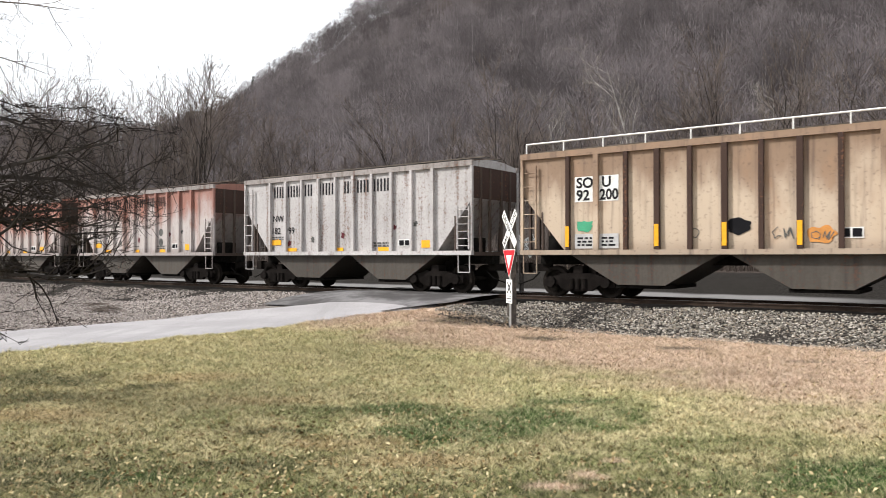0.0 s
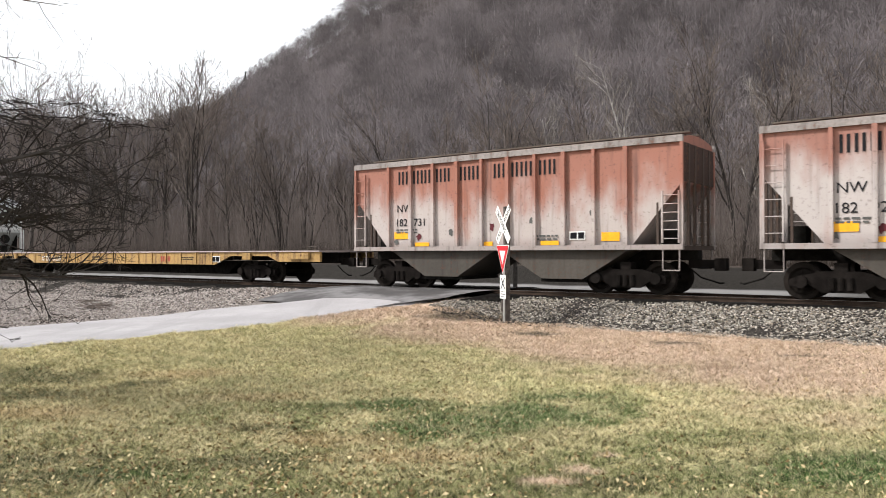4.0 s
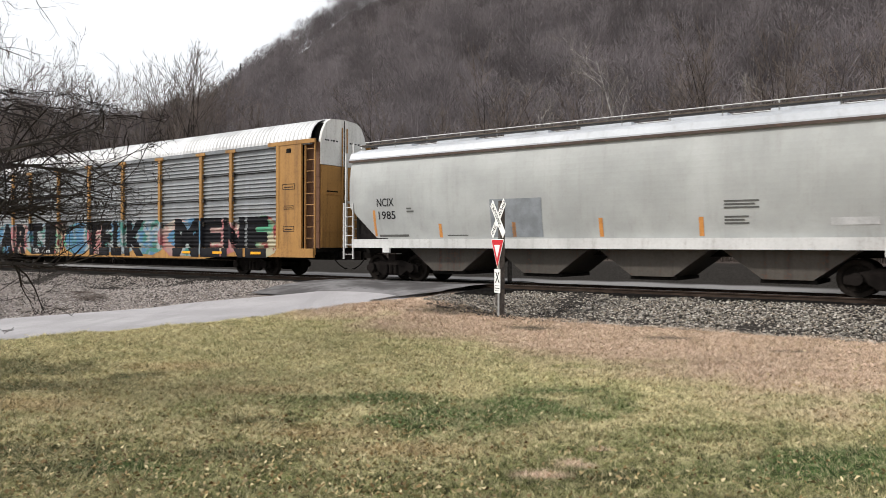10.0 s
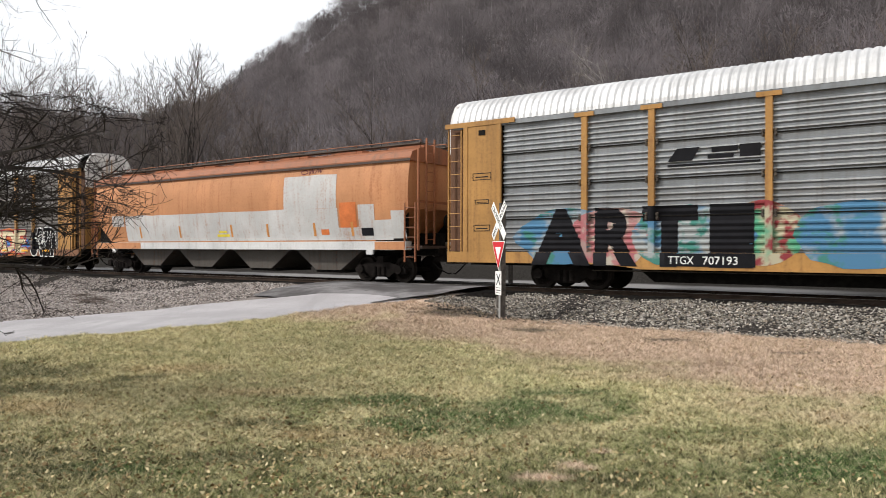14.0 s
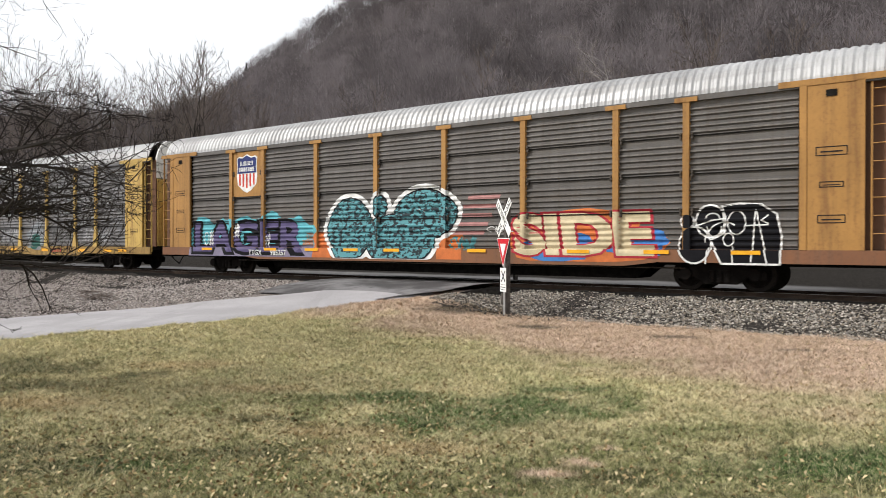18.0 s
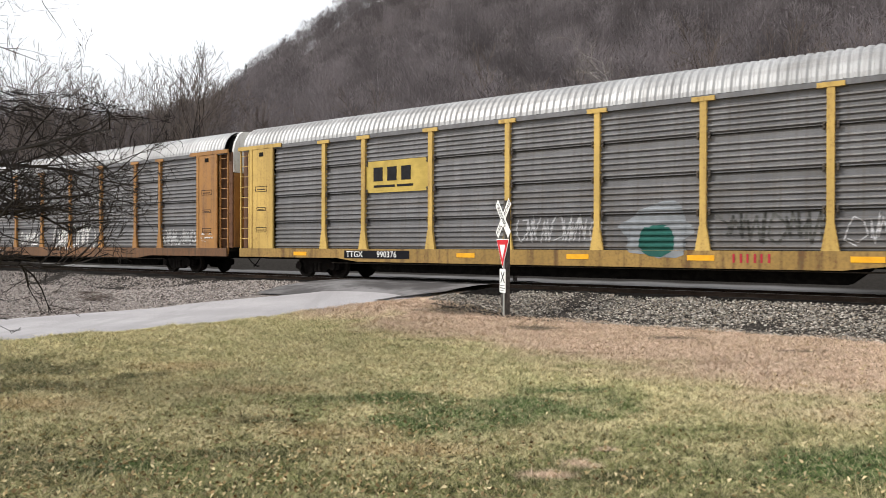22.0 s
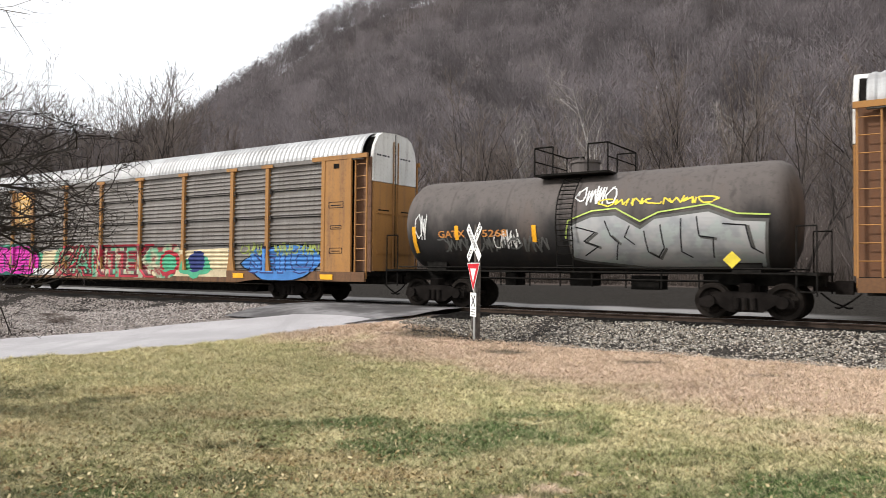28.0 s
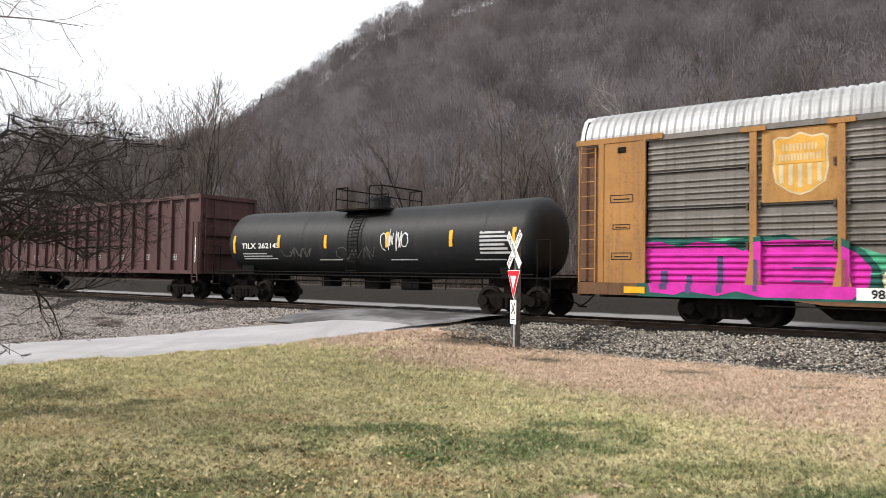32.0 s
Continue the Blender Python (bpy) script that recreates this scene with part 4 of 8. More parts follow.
    if rail_top:
        for y in (-1.25, 1.25):
            rs = [((-h + 0.1, y, top + 0.28), (h - 0.1, y, top + 0.28), 0.025)] + [((x, y, top - 0.05), (x, y, top + 0.28), 0.02) for x in np.linspace(-h + 0.1, h - 0.1, 14)]
            part("roof_rail", rods(*rs, n=5), M_WHITE, car)
    return car


HOPPER_SIDE = [(1.53 - (0.23 * ((2.9 - z) / 1.74) ** 2 if z < 2.9 else 0.13 * ((z - 2.9) / 1.1) ** 2), z) for z in np.linspace(1.16, 4.0, 19).tolist()]


def smooth_hopper(rear, front, body_mat, roof_mat, sill_mat, dark_mat, label, bays=4, trim=None):
    trim = trim or sill_mat
    L = front - rear
    h = L / 2
    car = rail_car("covered_hopper_car", rear, front, label, "freight car")
    running_gear(car, L, 1.95, 0.6)
    cut = 1.55

    def zmin(x):
        d = h - abs(x)
        return 1.16 if d > cut else 1.16 + (cut - d) / cut * 1.5
    xs = [-h + 0.35, -h + 0.75, -h + cut] + list(np.linspace(-h + cut + 0.4, h - cut - 0.4, 12)) + [h - cut, h - 0.75, h - 0.35]
    prof = HOPPER_SIDE
    shell(xs, prof + [(0.02, 4.05)], zmin, "body", body_mat, car, smooth=False)
    rp = [(1.47, 3.93), (1.47, 4.05), (1.38, 4.24), (0.9, 4.42), (0.3, 4.5), (0.0, 4.51)]
    shell([-h + 0.28, h - 0.28], rp, lambda x: 0, "roof", roof_mat, car)
    for sy in (-1, 1):
        part("side_sill", boxes((-h + 0.45, h - 0.45, *sorted((sy * 1.2, sy * 1.52)), 0.9, 1.2)), sill_mat, car)
        part("roof_edge", boxes((-h + 0.28, h - 0.28, *sorted((sy * 1.475, sy * 1.5)), 3.92, 4.0)), dark_mat, car)
        rs = [((-h + 0.4, sy * 0.75, 4.72), (h - 0.4, sy * 0.75, 4.72), 0.018)] + [((x, sy * 0.75, 4.42), (x, sy * 0.75, 4.72), 0.016) for x in np.linspace(-h + 0.4, h - 0.4, 14)]
        part("roof_rail", rods(*rs, n=5), trim, car)
        part("running_board", boxes((-h + 0.3, h - 0.3, *sorted((sy * 0.55, sy * 0.95)), 4.56, 4.6)), M_STEEL, car)
        for sx in (-1, 1):
            e = sx * h
            ladder(car, *sorted((e - sx * 0.05, e - sx * 0.5)), sy * 1.5, 0.5, 2.5, 6, trim)
            part("jacking_pad", boxes((*sorted((e - sx * 2.2, e - sx * 1.9)), *sorted((sy * 1.46, sy * 1.54)), 0.74, 0.9)), sill_mat, car)
    for sx in (-1, 1):
        e = sx * h
        end_ladder(car, e, -0.95, -0.5, 1.1, 4.7, 11, trim)
        bm = boxes((*sorted((e, e - sx * 0.06)), -1.4, -1.32, 0.9, 4.3), (*sorted((e, e - sx * 0.06)), 1.32, 1.4, 0.9, 4.3), (*sorted((e, e - sx * 0.06)), -1.4, 1.4, 2.5, 2.58))
        part("end_frame", bm, trim, car)
        part("end_platform", boxes((*sorted((e, e - sx * 1.5)), -1.2, 1.2, 0.95, 1.05)), dark_mat, car)
        bm = boxes((*sorted((e - sx * 0.4, e - sx * 1.1)), 0.1, 0.7, 1.05, 1.5))
        rod(bm, (e - sx * 0.06, 0.4, 1.9), (e, 0.4, 1.9), 0.28, 14)
        part("brake_wheel", bm, M_BLACK, car)
        # added plates: black paint and shade of the end recess in one
        for y in (-1.3, 1.3):
            bm = bmesh.new()
            slab(bm, [(e - sx * 1.95, 1.06), (e - sx * 0.5, 1.06), (e - sx * 0.5, 2.5), (e - sx * 0.62, 2.5), (e - sx * 1.95, 1.25)], y - 0.02, y + 0.02)
            part("end_recess_plate", bm, M_BLACK, car, "added black plate standing for the shaded, black painted end recess")
        # dark sloped bulkhead under the overhang
        bm = bmesh.new()
        a = [bm.verts.new(p) for p in ((e - sx * 0.42, -1.28, 2.58), (e - sx * 0.42, 1.28, 2.58), (e - sx * 1.75, 1.28, 1.1), (e - sx * 1.75, -1.28, 1.1))]
        bm.faces.new(a)
        part("slope_sheet", bm, dark_mat, car)
    part("centre_sill", boxes((-h, h, -0.22, 0.22, 0.7, 0.98)), M_BLACK, car)
    w = (L - 2 * 2.6) / bays
    bays_under(car, [-h + 2.6 + w * (i + 0.5) for i in range(bays)], w * 0.56, 1.16, 0.15, M_BAY, 1.1)
    for i in range(7):
        x = -h + 1.4 + i * (L - 2.8) / 6
        part("roof_hatch", boxes((x - 0.8, x + 0.8, -0.3, 0.3, 4.5, 4.62)), roof_mat, car)
    return car


def flat_car(rear, front, sill_mat, deck_mat, label):
    L = front - rear
    h = L / 2
    car = rail_car("flat_car", rear, front, label, "freight car")
    running_gear(car, L, 4.1, 0.5)
    part("deck", boxes((-h + 0.02, h - 0.02, -1.4, 1.4, 0.98, 1.05)), deck_mat, car, "weathered steel deck with a pale edge")
    for sy in (-1, 1):
        bm = bmesh.new()
        slab(bm, [(-h, 1.0), (-h, 0.62), (-h + 2.3, 0.62), (-h + 2.9, 0.84), (-h + 5.2, 0.84), (-h + 6.2, 0.5), (h - 6.2, 0.5), (h - 5.2, 0.84), (h - 2.9, 0.84), (h - 2.3, 0.62), (h, 0.62), (h, 1.0)], sy * 1.45 - 0.05, sy * 1.45 + 0.05)
        part("side_sill", bm, sill_mat, car)
        part("sill_flange", boxes((-h + 6.2, h - 6.2, *sorted((sy * 1.4, sy * 1.53)), 0.48, 0.51)), sill_mat, car)
        part("deck_edge", boxes((-h, h, *sorted((sy * 1.4, sy * 1.56)), 1.0, 1.04)), deck_mat, car)
        for i in range(15):
            x = -h + 6.4 + i * (L - 12.8) / 14
            part("sill_stiffener", boxes((x - 0.03, x + 0.03, *sorted((sy * 1.49, sy * 1.54)), 0.51, 1.0)), sill_mat, car)
        for sx in (-1, 1):
            e = sx * h
            part("tie_down_box", boxes((e - sx * 4.1 - 0.25, e - sx * 4.1 + 0.25, *sorted((sy * 1.5, sy * 1.6)), 0.7, 0.97)), sill_mat, car)
            part("end_bracket", boxes((*sorted((e - sx * 0.5, e - sx * 1.6)), *sorted((sy * 1.5, sy * 1.62)), 0.72, 0.96)), sill_mat, car)
            part("grab_iron", rods(((e - sx * 0.15, sy * 1.52, 1.05), (e - sx * 0.15, sy * 1.52, 1.2), 0.02), ((e - sx * 0.6, sy * 1.52, 1.05), (e - sx * 0.6, sy * 1.52, 1.2), 0.02), ((e - sx * 0.15, sy * 1.52, 1.2), (e - sx * 0.6, sy * 1.52, 1.2), 0.02), n=5), M_STEEL, car)
    bm = boxes((-h + 0.2, h - 0.2, -0.35, 0.35, 0.55, 0.98))
    slab(bm, [(-h + 5.6, 0.7), (-h + 6.6, 0.06), (h - 6.6, 0.06), (h - 5.6, 0.7)], -0.55, 0.55)
    part("centre_sill", bm, M_BLACK, car, "deep black centre sill")
    part("brake_rod", rods(((-h + 2, -1.38, 0.68), (h - 2, -1.38, 0.66), 0.02)), M_STEEL, car)
    part("cross_beam", boxes(*[(-h + 5 + i * 2 - 0.06, -h + 5 + i * 2 + 0.06, -1.4, 1.4, 0.7, 0.98) for i in range(int((L - 10) / 2) + 1)]), M_BLACK, car)
    return car


def tank_car(rear, front, mat, label, radius=1.4, cz=2.3, dome=True, sag=0.0):
    L = front - rear
    h = L / 2
    car = rail_car("tank_car", rear, front, label, "tank car")
    running_gear(car, L, 1.75, 0.6)
    V, F = [], []
    n = 40
    a = h - 0.55
    prof = [(-a, 0.0), (-a + 0.02, 0.35), (-a + 0.1, 0.68), (-a + 0.25, 0.9), (-a + 0.45, 0.985), (-a + 0.65, 1.0)] + [(x, 1.0) for x in np.linspace(-a + 2, a - 2, 9)]
    prof += [(-x, r) for x, r in prof[:6][::-1]]
    for x, r in prof:
        dz = -sag * (1 - abs(x) / a)
        for k in range(n):
            t = k * math.tau / n
            V.append((x, radius * r * math.cos(t), cz + dz + radius * r * math.sin(t)))
    for i in range(len(prof) - 1):
        for k in range(n):
            j = (k + 1) % n
            F.append((i * n + k, (i + 1) * n + k, (i + 1) * n + j, i * n + j))
    me = bpy.data.meshes.new("tank")
    me.from_pydata(V, [], F)
    bmx = bmesh.new()
    bmx.from_mesh(me)
    bmesh.ops.recalc_face_normals(bmx, faces=bmx.faces)
    bmx.to_mesh(me)
    bmx.free()
    mesh_part("tank", me, mat, car, smooth=True)
    for x in np.linspace(-a + 2.0, a - 2.0, 5):
        bm = bmesh.new()
        dz = -sag * (1 - abs(x) / a)
        for k in range(n):
            t0, t1 = k * math.tau / n, (k + 1) * math.tau / n
            q = []
            for t, r in ((t0, radius + 0.008), (t1, radius + 0.008)):
                q.append((r * math.cos(t), cz + dz + r * math.sin(t)))
            vs = [bm.verts.new((x + d, *p)) for d, p in ((-0.03, q[0]), (0.03, q[0]), (0.03, q[1]), (-0.03, q[1]))]
            bm.faces.new(vs[::-1])
        part("weld_seam", bm, mat, car)
    zt = cz - sag + radius
    bm = bmesh.new()
    rod(bm, (0, 0, zt - 0.15), (0, 0, zt + 0.35), 0.42, 18)
    rod(bm, (0, 0, zt + 0.35), (0, 0, zt + 0.42), 0.46, 18)
    for k in range(8):
        c, d = math.cos(k * math.tau / 8), math.sin(k * math.tau / 8)
        rod(bm, (c * 0.4, d * 0.4, zt + 0.3), (c * 0.4, d * 0.4, zt + 0.5), 0.03, 5)
    part("manway_dome", bm, mat, car)
    part("platform", boxes((-1.15, 1.15, -1.15, -0.5, zt - 0.1, zt - 0.04), (-1.15, 1.15, 0.5, 1.15, zt - 0.1, zt - 0.04), (-1.15, -0.6, -0.5, 0.5, zt - 0.1, zt - 0.04), (0.6, 1.15, -0.5, 0.5, zt - 0.1, zt - 0.04)), M_BLACK, car)
    for sx in (-1, 1):
        e = sx * 1.15
        rs = [((e, y, zt - 0.1), (e, y, zt + 0.75), 0.025) for y in (-1.15, 1.15)] + [((e, -1.15, zt + 0.75), (e, 1.15, zt + 0.75), 0.025), ((e, -1.15, zt + 0.35), (e, 1.15, zt + 0.35), 0.02)]
        rs += [((e, y, zt + 0.75), (e - sx * 0.6, y, zt + 0.75), 0.025) for y in (-1.15, 1.15)] + [((e - sx * 0.6, y, zt + 0.75), (e - sx * 0.6, y, zt - 0.1), 0.025) for y in (-1.15, 1.15)]
        part("safety_railing", rods(*rs, n=5), M_BLACK, car)
    for sy in (-1, 1):
        bm = bmesh.new()
        pts = []
        for k in range(9):
            t = radians(-28 + k * 11)
            pts.append((sy * (radius + 0.1) * math.cos(t), cz - sag + (radius + 0.1) * math.sin(t)))
        pts = [(sy * 1.45, 0.95), (sy * 1.5, 1.6)] + pts[1:]
        for x in (-0.25, 0.25):
            for p, q in zip(pts, pts[1:]):
                rod(bm, (x, *p), (x, *q), 0.022, 5)
        for p, q in zip(pts, pts[1:]):
            for f in (0.25, 0.75):
                y, z = p[0] + (q[0] - p[0]) * f, p[1] + (q[1] - p[1]) * f
                rod(bm, (-0.25, y, z), (0.25, y, z), 0.016, 5)
        part("side_ladder", bm, M_BLACK, car)
        part("handrail", rods(((-h + 0.6, sy * 1.5, 1.05), (h - 0.6, sy * 1.5, 1.05), 0.022), n=5), M_BLACK, car)
        part("step_board", boxes((-h + 0.3, h - 0.3, *sorted((sy * 1.35, sy * 1.5)), 0.92, 0.96)), M_BLACK, car)
        for sx in (-1, 1):
            e = sx * h
            rs = [((e - sx * 0.05, sy * 1.45, 0.4), (e - sx * 0.05, sy * 1.45, 2.1), 0.022), ((e - sx * 0.5, sy * 1.45, 0.4), (e - sx * 0.5, sy * 1.45, 2.1), 0.022), ((e - sx * 0.05, sy * 1.45, 2.1), (e - sx * 0.5, sy * 1.45, 2.1), 0.022), ((e - sx * 0.05, sy * 1.45, 0.5), (e - sx * 0.5, sy * 1.45, 0.5), 0.02)]
            part("corner_grab", rods(*rs, n=5), M_BLACK, car)
    for sx in (-1, 1):
        e = sx * h
        part("stub_sill", boxes((*sorted((e, e - sx * 3.0)), -0.3, 0.3, 0.62, 0.98)), M_BLACK, car)
        part("end_platform", boxes((*sorted((e, e - sx * 0.9)), -1.45, 1.45, 0.9, 0.97)), M_BLACK, car)
        bm = bmesh.new()
        slab(bm, [(sx * (h - 2.1), 0.95), (sx * (h - 1.4), 0.95), (sx * (h - 1.3), 1.6), (sx * (h - 2.2), 1.6)][::sx], -0.95, 0.95)
        part("saddle", bm, M_BLACK, car)
    bm = boxes((-0.35, 0.35, -0.35, 0.35, cz - radius - sag - 0.35, cz - radius - sag + 0.15), (1.6, 2.4, -0.5, 0.3, 0.45, 0.85), (-2.6, -2.2, -0.3, 0.3, 0.5, 0.9))
    rod(bm, (-h + 2.5, -0.7, 0.72), (h - 2.5, -0.7, 0.72), 0.03, 5)
    for x in np.linspace(-h + 3, h - 3, 8):
        rod(bm, (x, -0.7, 0.5), (x, -0.7, 1.0), 0.025, 5)
    part("underframe_piping", bm, M_BLACK, car)
    return car


def high_gondola(rear, front, mat, dark, label):
    L = front - rear
    h = L / 2
    car = rail_car("gondola_car", rear, front, label, "freight car")
    running_gear(car, L, 1.9, 0.7)
    for sy in (-1, 1):
        part("side_sheet", boxes((-h + 0.1, h - 0.1, *sorted((sy * 1.36, sy * 1.41)), 1.0, 4.3)), mat, car)
        part("top_chord", boxes((-h, h, *sorted((sy * 1.32, sy * 1.54)), 4.25, 4.42)), mat, car)
        part("side_sill", boxes((-h, h, *sorted((sy * 1.34, sy * 1.53)), 0.9, 1.06)), mat, car)
        n = int(L / 1.05)
        for i in range(n + 1):
            x = -h + 0.08 + i * (L - 0.16) / n
            part("side_rib", boxes((x - 0.07, x + 0.07, *sorted((sy * 1.4, sy * 1.53)), 1.06, 4.25)), mat, car)
    for sx in (-1, 1):
        e = sx * h
        part("end_sheet", boxes((*sorted((e - sx * 0.15, e - sx * 0.1)), -1.36, 1.36, 1.0, 4.3)), mat, car)
        part("end_chord", boxes((*sorted((e - sx * 0.15, e)), -1.4, 1.4, 4.25, 4.42)), mat, car)
        for z in (1.8, 2.6, 3.4):
            part("end_rib", boxes((*sorted((e - sx * 0.1, e + sx * 0.05)), -1.36, 1.36, z, z + 0.16)), mat, car)
        end_ladder(car, e + sx * 0.08, -1.3, -0.85, 0.9, 4.2, 10, mat)
        ladder(car, *sorted((e - sx * 0.1, e - sx * 0.5)), -1.55, 0.6, 3.2, 7, mat)
    part("floor", boxes((-h + 0.1, h - 0.1, -1.36, 1.36, 0.92, 1.02)), dark, car)
    part("centre_sill", boxes((-h, h, -0.25, 0.25, 0.62, 0.92)), M_BLACK, car)
    return car




def faded(name, top, low, zmid, soot=(0.07, 0.05, 0.045), rust=(0.3, 0.09, 0.04)):
    """Paint that has worn away from the top down, with soot streaks and rust."""
    m, nt, b = node_mat(name, 0.7)
    tc = nt.nodes.new("ShaderNodeTexCoord")
    sep = nt.nodes.new("ShaderNodeSeparateXYZ")
    nt.links.new(tc.outputs["Object"], sep.inputs[0])
    blot = noise_out(nt, 1.1, 5, (1, 1, 0.45))
    stk = noise_out(nt, 2.6, 5, (2.4, 2.4, 0.14))
    fine = noise_out(nt, 11.0, 6)
    z = calc(nt, "ADD", sep.outputs["Z"], calc(nt, "MULTIPLY", blot, 3.4))
    c = mix(nt, ramp(nt, z, zmid + 1.2, zmid + 2.6), low, top)
    c = mix(nt, calc(nt, "MULTIPLY", ramp(nt, stk, 0.5, 0.78), 0.6), c, soot)
    c = mix(nt, calc(nt, "MULTIPLY", ramp(nt, blot, 0.55, 0.75), 0.35), c, rust)
    c = mix(nt, calc(nt, "MULTIPLY", ramp(nt, fine, 0.56, 0.7), 0.35), c, soot)
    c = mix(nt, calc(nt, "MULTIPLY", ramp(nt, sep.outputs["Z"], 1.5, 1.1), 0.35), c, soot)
    nt.links.new(c, b.inputs["Base Color"])
    bump(nt, b, fine, 0.12, 0.01)
    return m


# rusty brown, darkened to paint the shaded flank of each rib
M_RIB = painted("rusted_shaded_rib", (0.055, 0.033, 0.026), dirt=(0.03, 0.02, 0.018), rust=(0.22, 0.1, 0.05), wear=0.6, rusty=0.5, rough=0.85)
M_BAY = painted("grimy_bay", (0.075, 0.066, 0.056), dirt=(0.03, 0.027, 0.025), wear=0.9, rusty=0.3)
M_GREYHOP = painted("faded_grey_white", (0.48, 0.46, 0.455), dirt=(0.1, 0.08, 0.07), wear=0.65, rusty=0.6)
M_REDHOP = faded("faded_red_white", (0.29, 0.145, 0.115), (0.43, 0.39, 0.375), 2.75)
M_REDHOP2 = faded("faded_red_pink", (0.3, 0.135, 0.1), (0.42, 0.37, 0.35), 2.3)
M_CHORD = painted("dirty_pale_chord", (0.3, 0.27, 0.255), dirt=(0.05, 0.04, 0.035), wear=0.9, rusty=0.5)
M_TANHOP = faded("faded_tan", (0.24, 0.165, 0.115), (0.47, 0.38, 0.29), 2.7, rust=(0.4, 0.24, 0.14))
M_DARK = painted("rusted_brown", (0.07, 0.05, 0.042), rusty=0.3, rough=0.8)
M_FLAT = painted("faded_yellow", (0.4, 0.25, 0.09), dirt=(0.07, 0.042, 0.028), rust=(0.09, 0.035, 0.02), wear=1.0, rusty=1.0, streak=1.2)
M_DECK = painted("pale_deck", (0.45, 0.38, 0.36), wear=0.4, rusty=0.4)
M_NCIX = painted("clean_grey_white", (0.385, 0.395, 0.385), wear=0.12, rusty=0.03, rough=0.45)
M_NCIX_ROOF = painted("pale_roof_paint", (0.5, 0.52, 0.55), wear=0.2, rusty=0.03, rough=0.4)
M_SILLW = painted("white_sill_paint", (0.55, 0.55, 0.54), wear=0.25, rusty=0.1)
M_ORPATCH = painted("primer_grey", (0.48, 0.48, 0.47), dirt=(0.3, 0.15, 0.08), rust=(0.3, 0.12, 0.05), wear=0.35, rusty=0.3)
M_ORANGE = painted("weathered_orange", (0.47, 0.22, 0.1), dirt=(0.25, 0.09, 0.04), rust=(0.25, 0.08, 0.03), wear=0.5, rusty=0.35)
M_ORANGE_TOP = painted("rusted_orange_roof", (0.3, 0.11, 0.05), wear=0.5, rusty=0.5)
# tank colour: grey-brown above, near black towards the bottom
M_TANK_A = faded("pale_topped_black_tank", (0.09, 0.077, 0.071), (0.018, 0.017, 0.017), 2.3, soot=(0.03, 0.026, 0.024), rust=(0.1, 0.07, 0.055))
M_TANK_B = painted("black_tank", (0.01, 0.011, 0.012), dirt=(0.03, 0.027, 0.025), wear=0.35, rusty=0.05, rough=0.55)
M_MAROON = painted("maroon", (0.07, 0.03, 0.031), rust=(0.12, 0.05, 0.03), wear=0.5, rusty=0.3)
M_RACK_YEL = painted("rack_yellow", (0.38, 0.2, 0.06), dirt=(0.1, 0.06, 0.03), rust=(0.2, 0.08, 0.03), wear=0.5, rusty=0.35)
M_RACK_YEL2 = painted("rack_bright_yellow", (0.52, 0.35, 0.1), dirt=(0.16, 0.1, 0.045), rust=(0.2, 0.08, 0.025), wear=0.45, rusty=0.35)
M_RACK_ORG = painted("rack_brown_orange", (0.35, 0.17, 0.05), rust=(0.17, 0.06, 0.025), wear=0.45, rusty=0.35)
M_SILL_DIRTY = painted("sill_grimy_orange", (0.15, 0.075, 0.035), dirt=(0.03, 0.025, 0.02), rust=(0.12, 0.05, 0.02), wear=0.9, rusty=0.5)
M_SILL_YEL = painted("sill_grimy_yellow", (0.32, 0.2, 0.06), dirt=(0.05, 0.035, 0.025), rust=(0.14, 0.06, 0.02), wear=0.9, rusty=0.6)
M_RACK_SILL = painted("rack_sill_brown", (0.2, 0.09, 0.045), rust=(0.14, 0.05, 0.02), wear=0.5, rusty=0.4)
M_SIDE_CLEAN = galvanised("galvanised_bright", 0.21, 0.35, (0.94, 1.0, 1.05))
M_SIDE_BROWN = galvanised("galvanised_sooty", 0.115, 0.5, (1.04, 0.98, 0.93))
M_SIDE_GREY = galvanised("galvanised_dull", 0.15, 0.42, (1.0, 1.0, 1.04))
M_SIDE_WARM = galvanised("galvanised_grimy", 0.17, 0.55, (1.08, 1.0, 0.93))
# lighter copies of the side sheets, used as painted highlights on ridges
LIT_RIDGE[M_SIDE_WARM.name] = galvanised("lit_grimy_ridge", 0.33, 0.5, (1.06, 1.0, 0.94))
LIT_RIDGE[M_SIDE_CLEAN.name] = galvanised("lit_bright_ridge", 0.5, 0.2, (0.96, 1.0, 1.03))
LIT_RIDGE[M_SIDE_BROWN.name] = galvanised("lit_sooty_ridge", 0.23, 0.4, (1.04, 0.99, 0.94))
LIT_RIDGE[M_SIDE_GREY.name] = galvanised("lit_dull_ridge", 0.3, 0.35, (1.0, 1.0, 1.02))

sou = ribbed_hopper(124.0, 140.6, M_TANHOP, M_DARK, "tan ribbed covered hopper car with rust streaks and a roof rail", rail_top=True, nbays=15, top=4.12, bays=3, rib=0.15, pale=(1, 9), chord_mat=M_TANHOP)
nw1 = ribbed_hopper(110.87, 122.2, M_GREYHOP, M_DARK, "faded white ribbed covered hopper car with black lettering", pale=range(10), chord_mat=M_CHORD)
nw2 = ribbed_hopper(97.47, 108.82, M_REDHOP, M_DARK, "faded red and white ribbed covered hopper car", pale=range(10), chord_mat=M_CHORD)
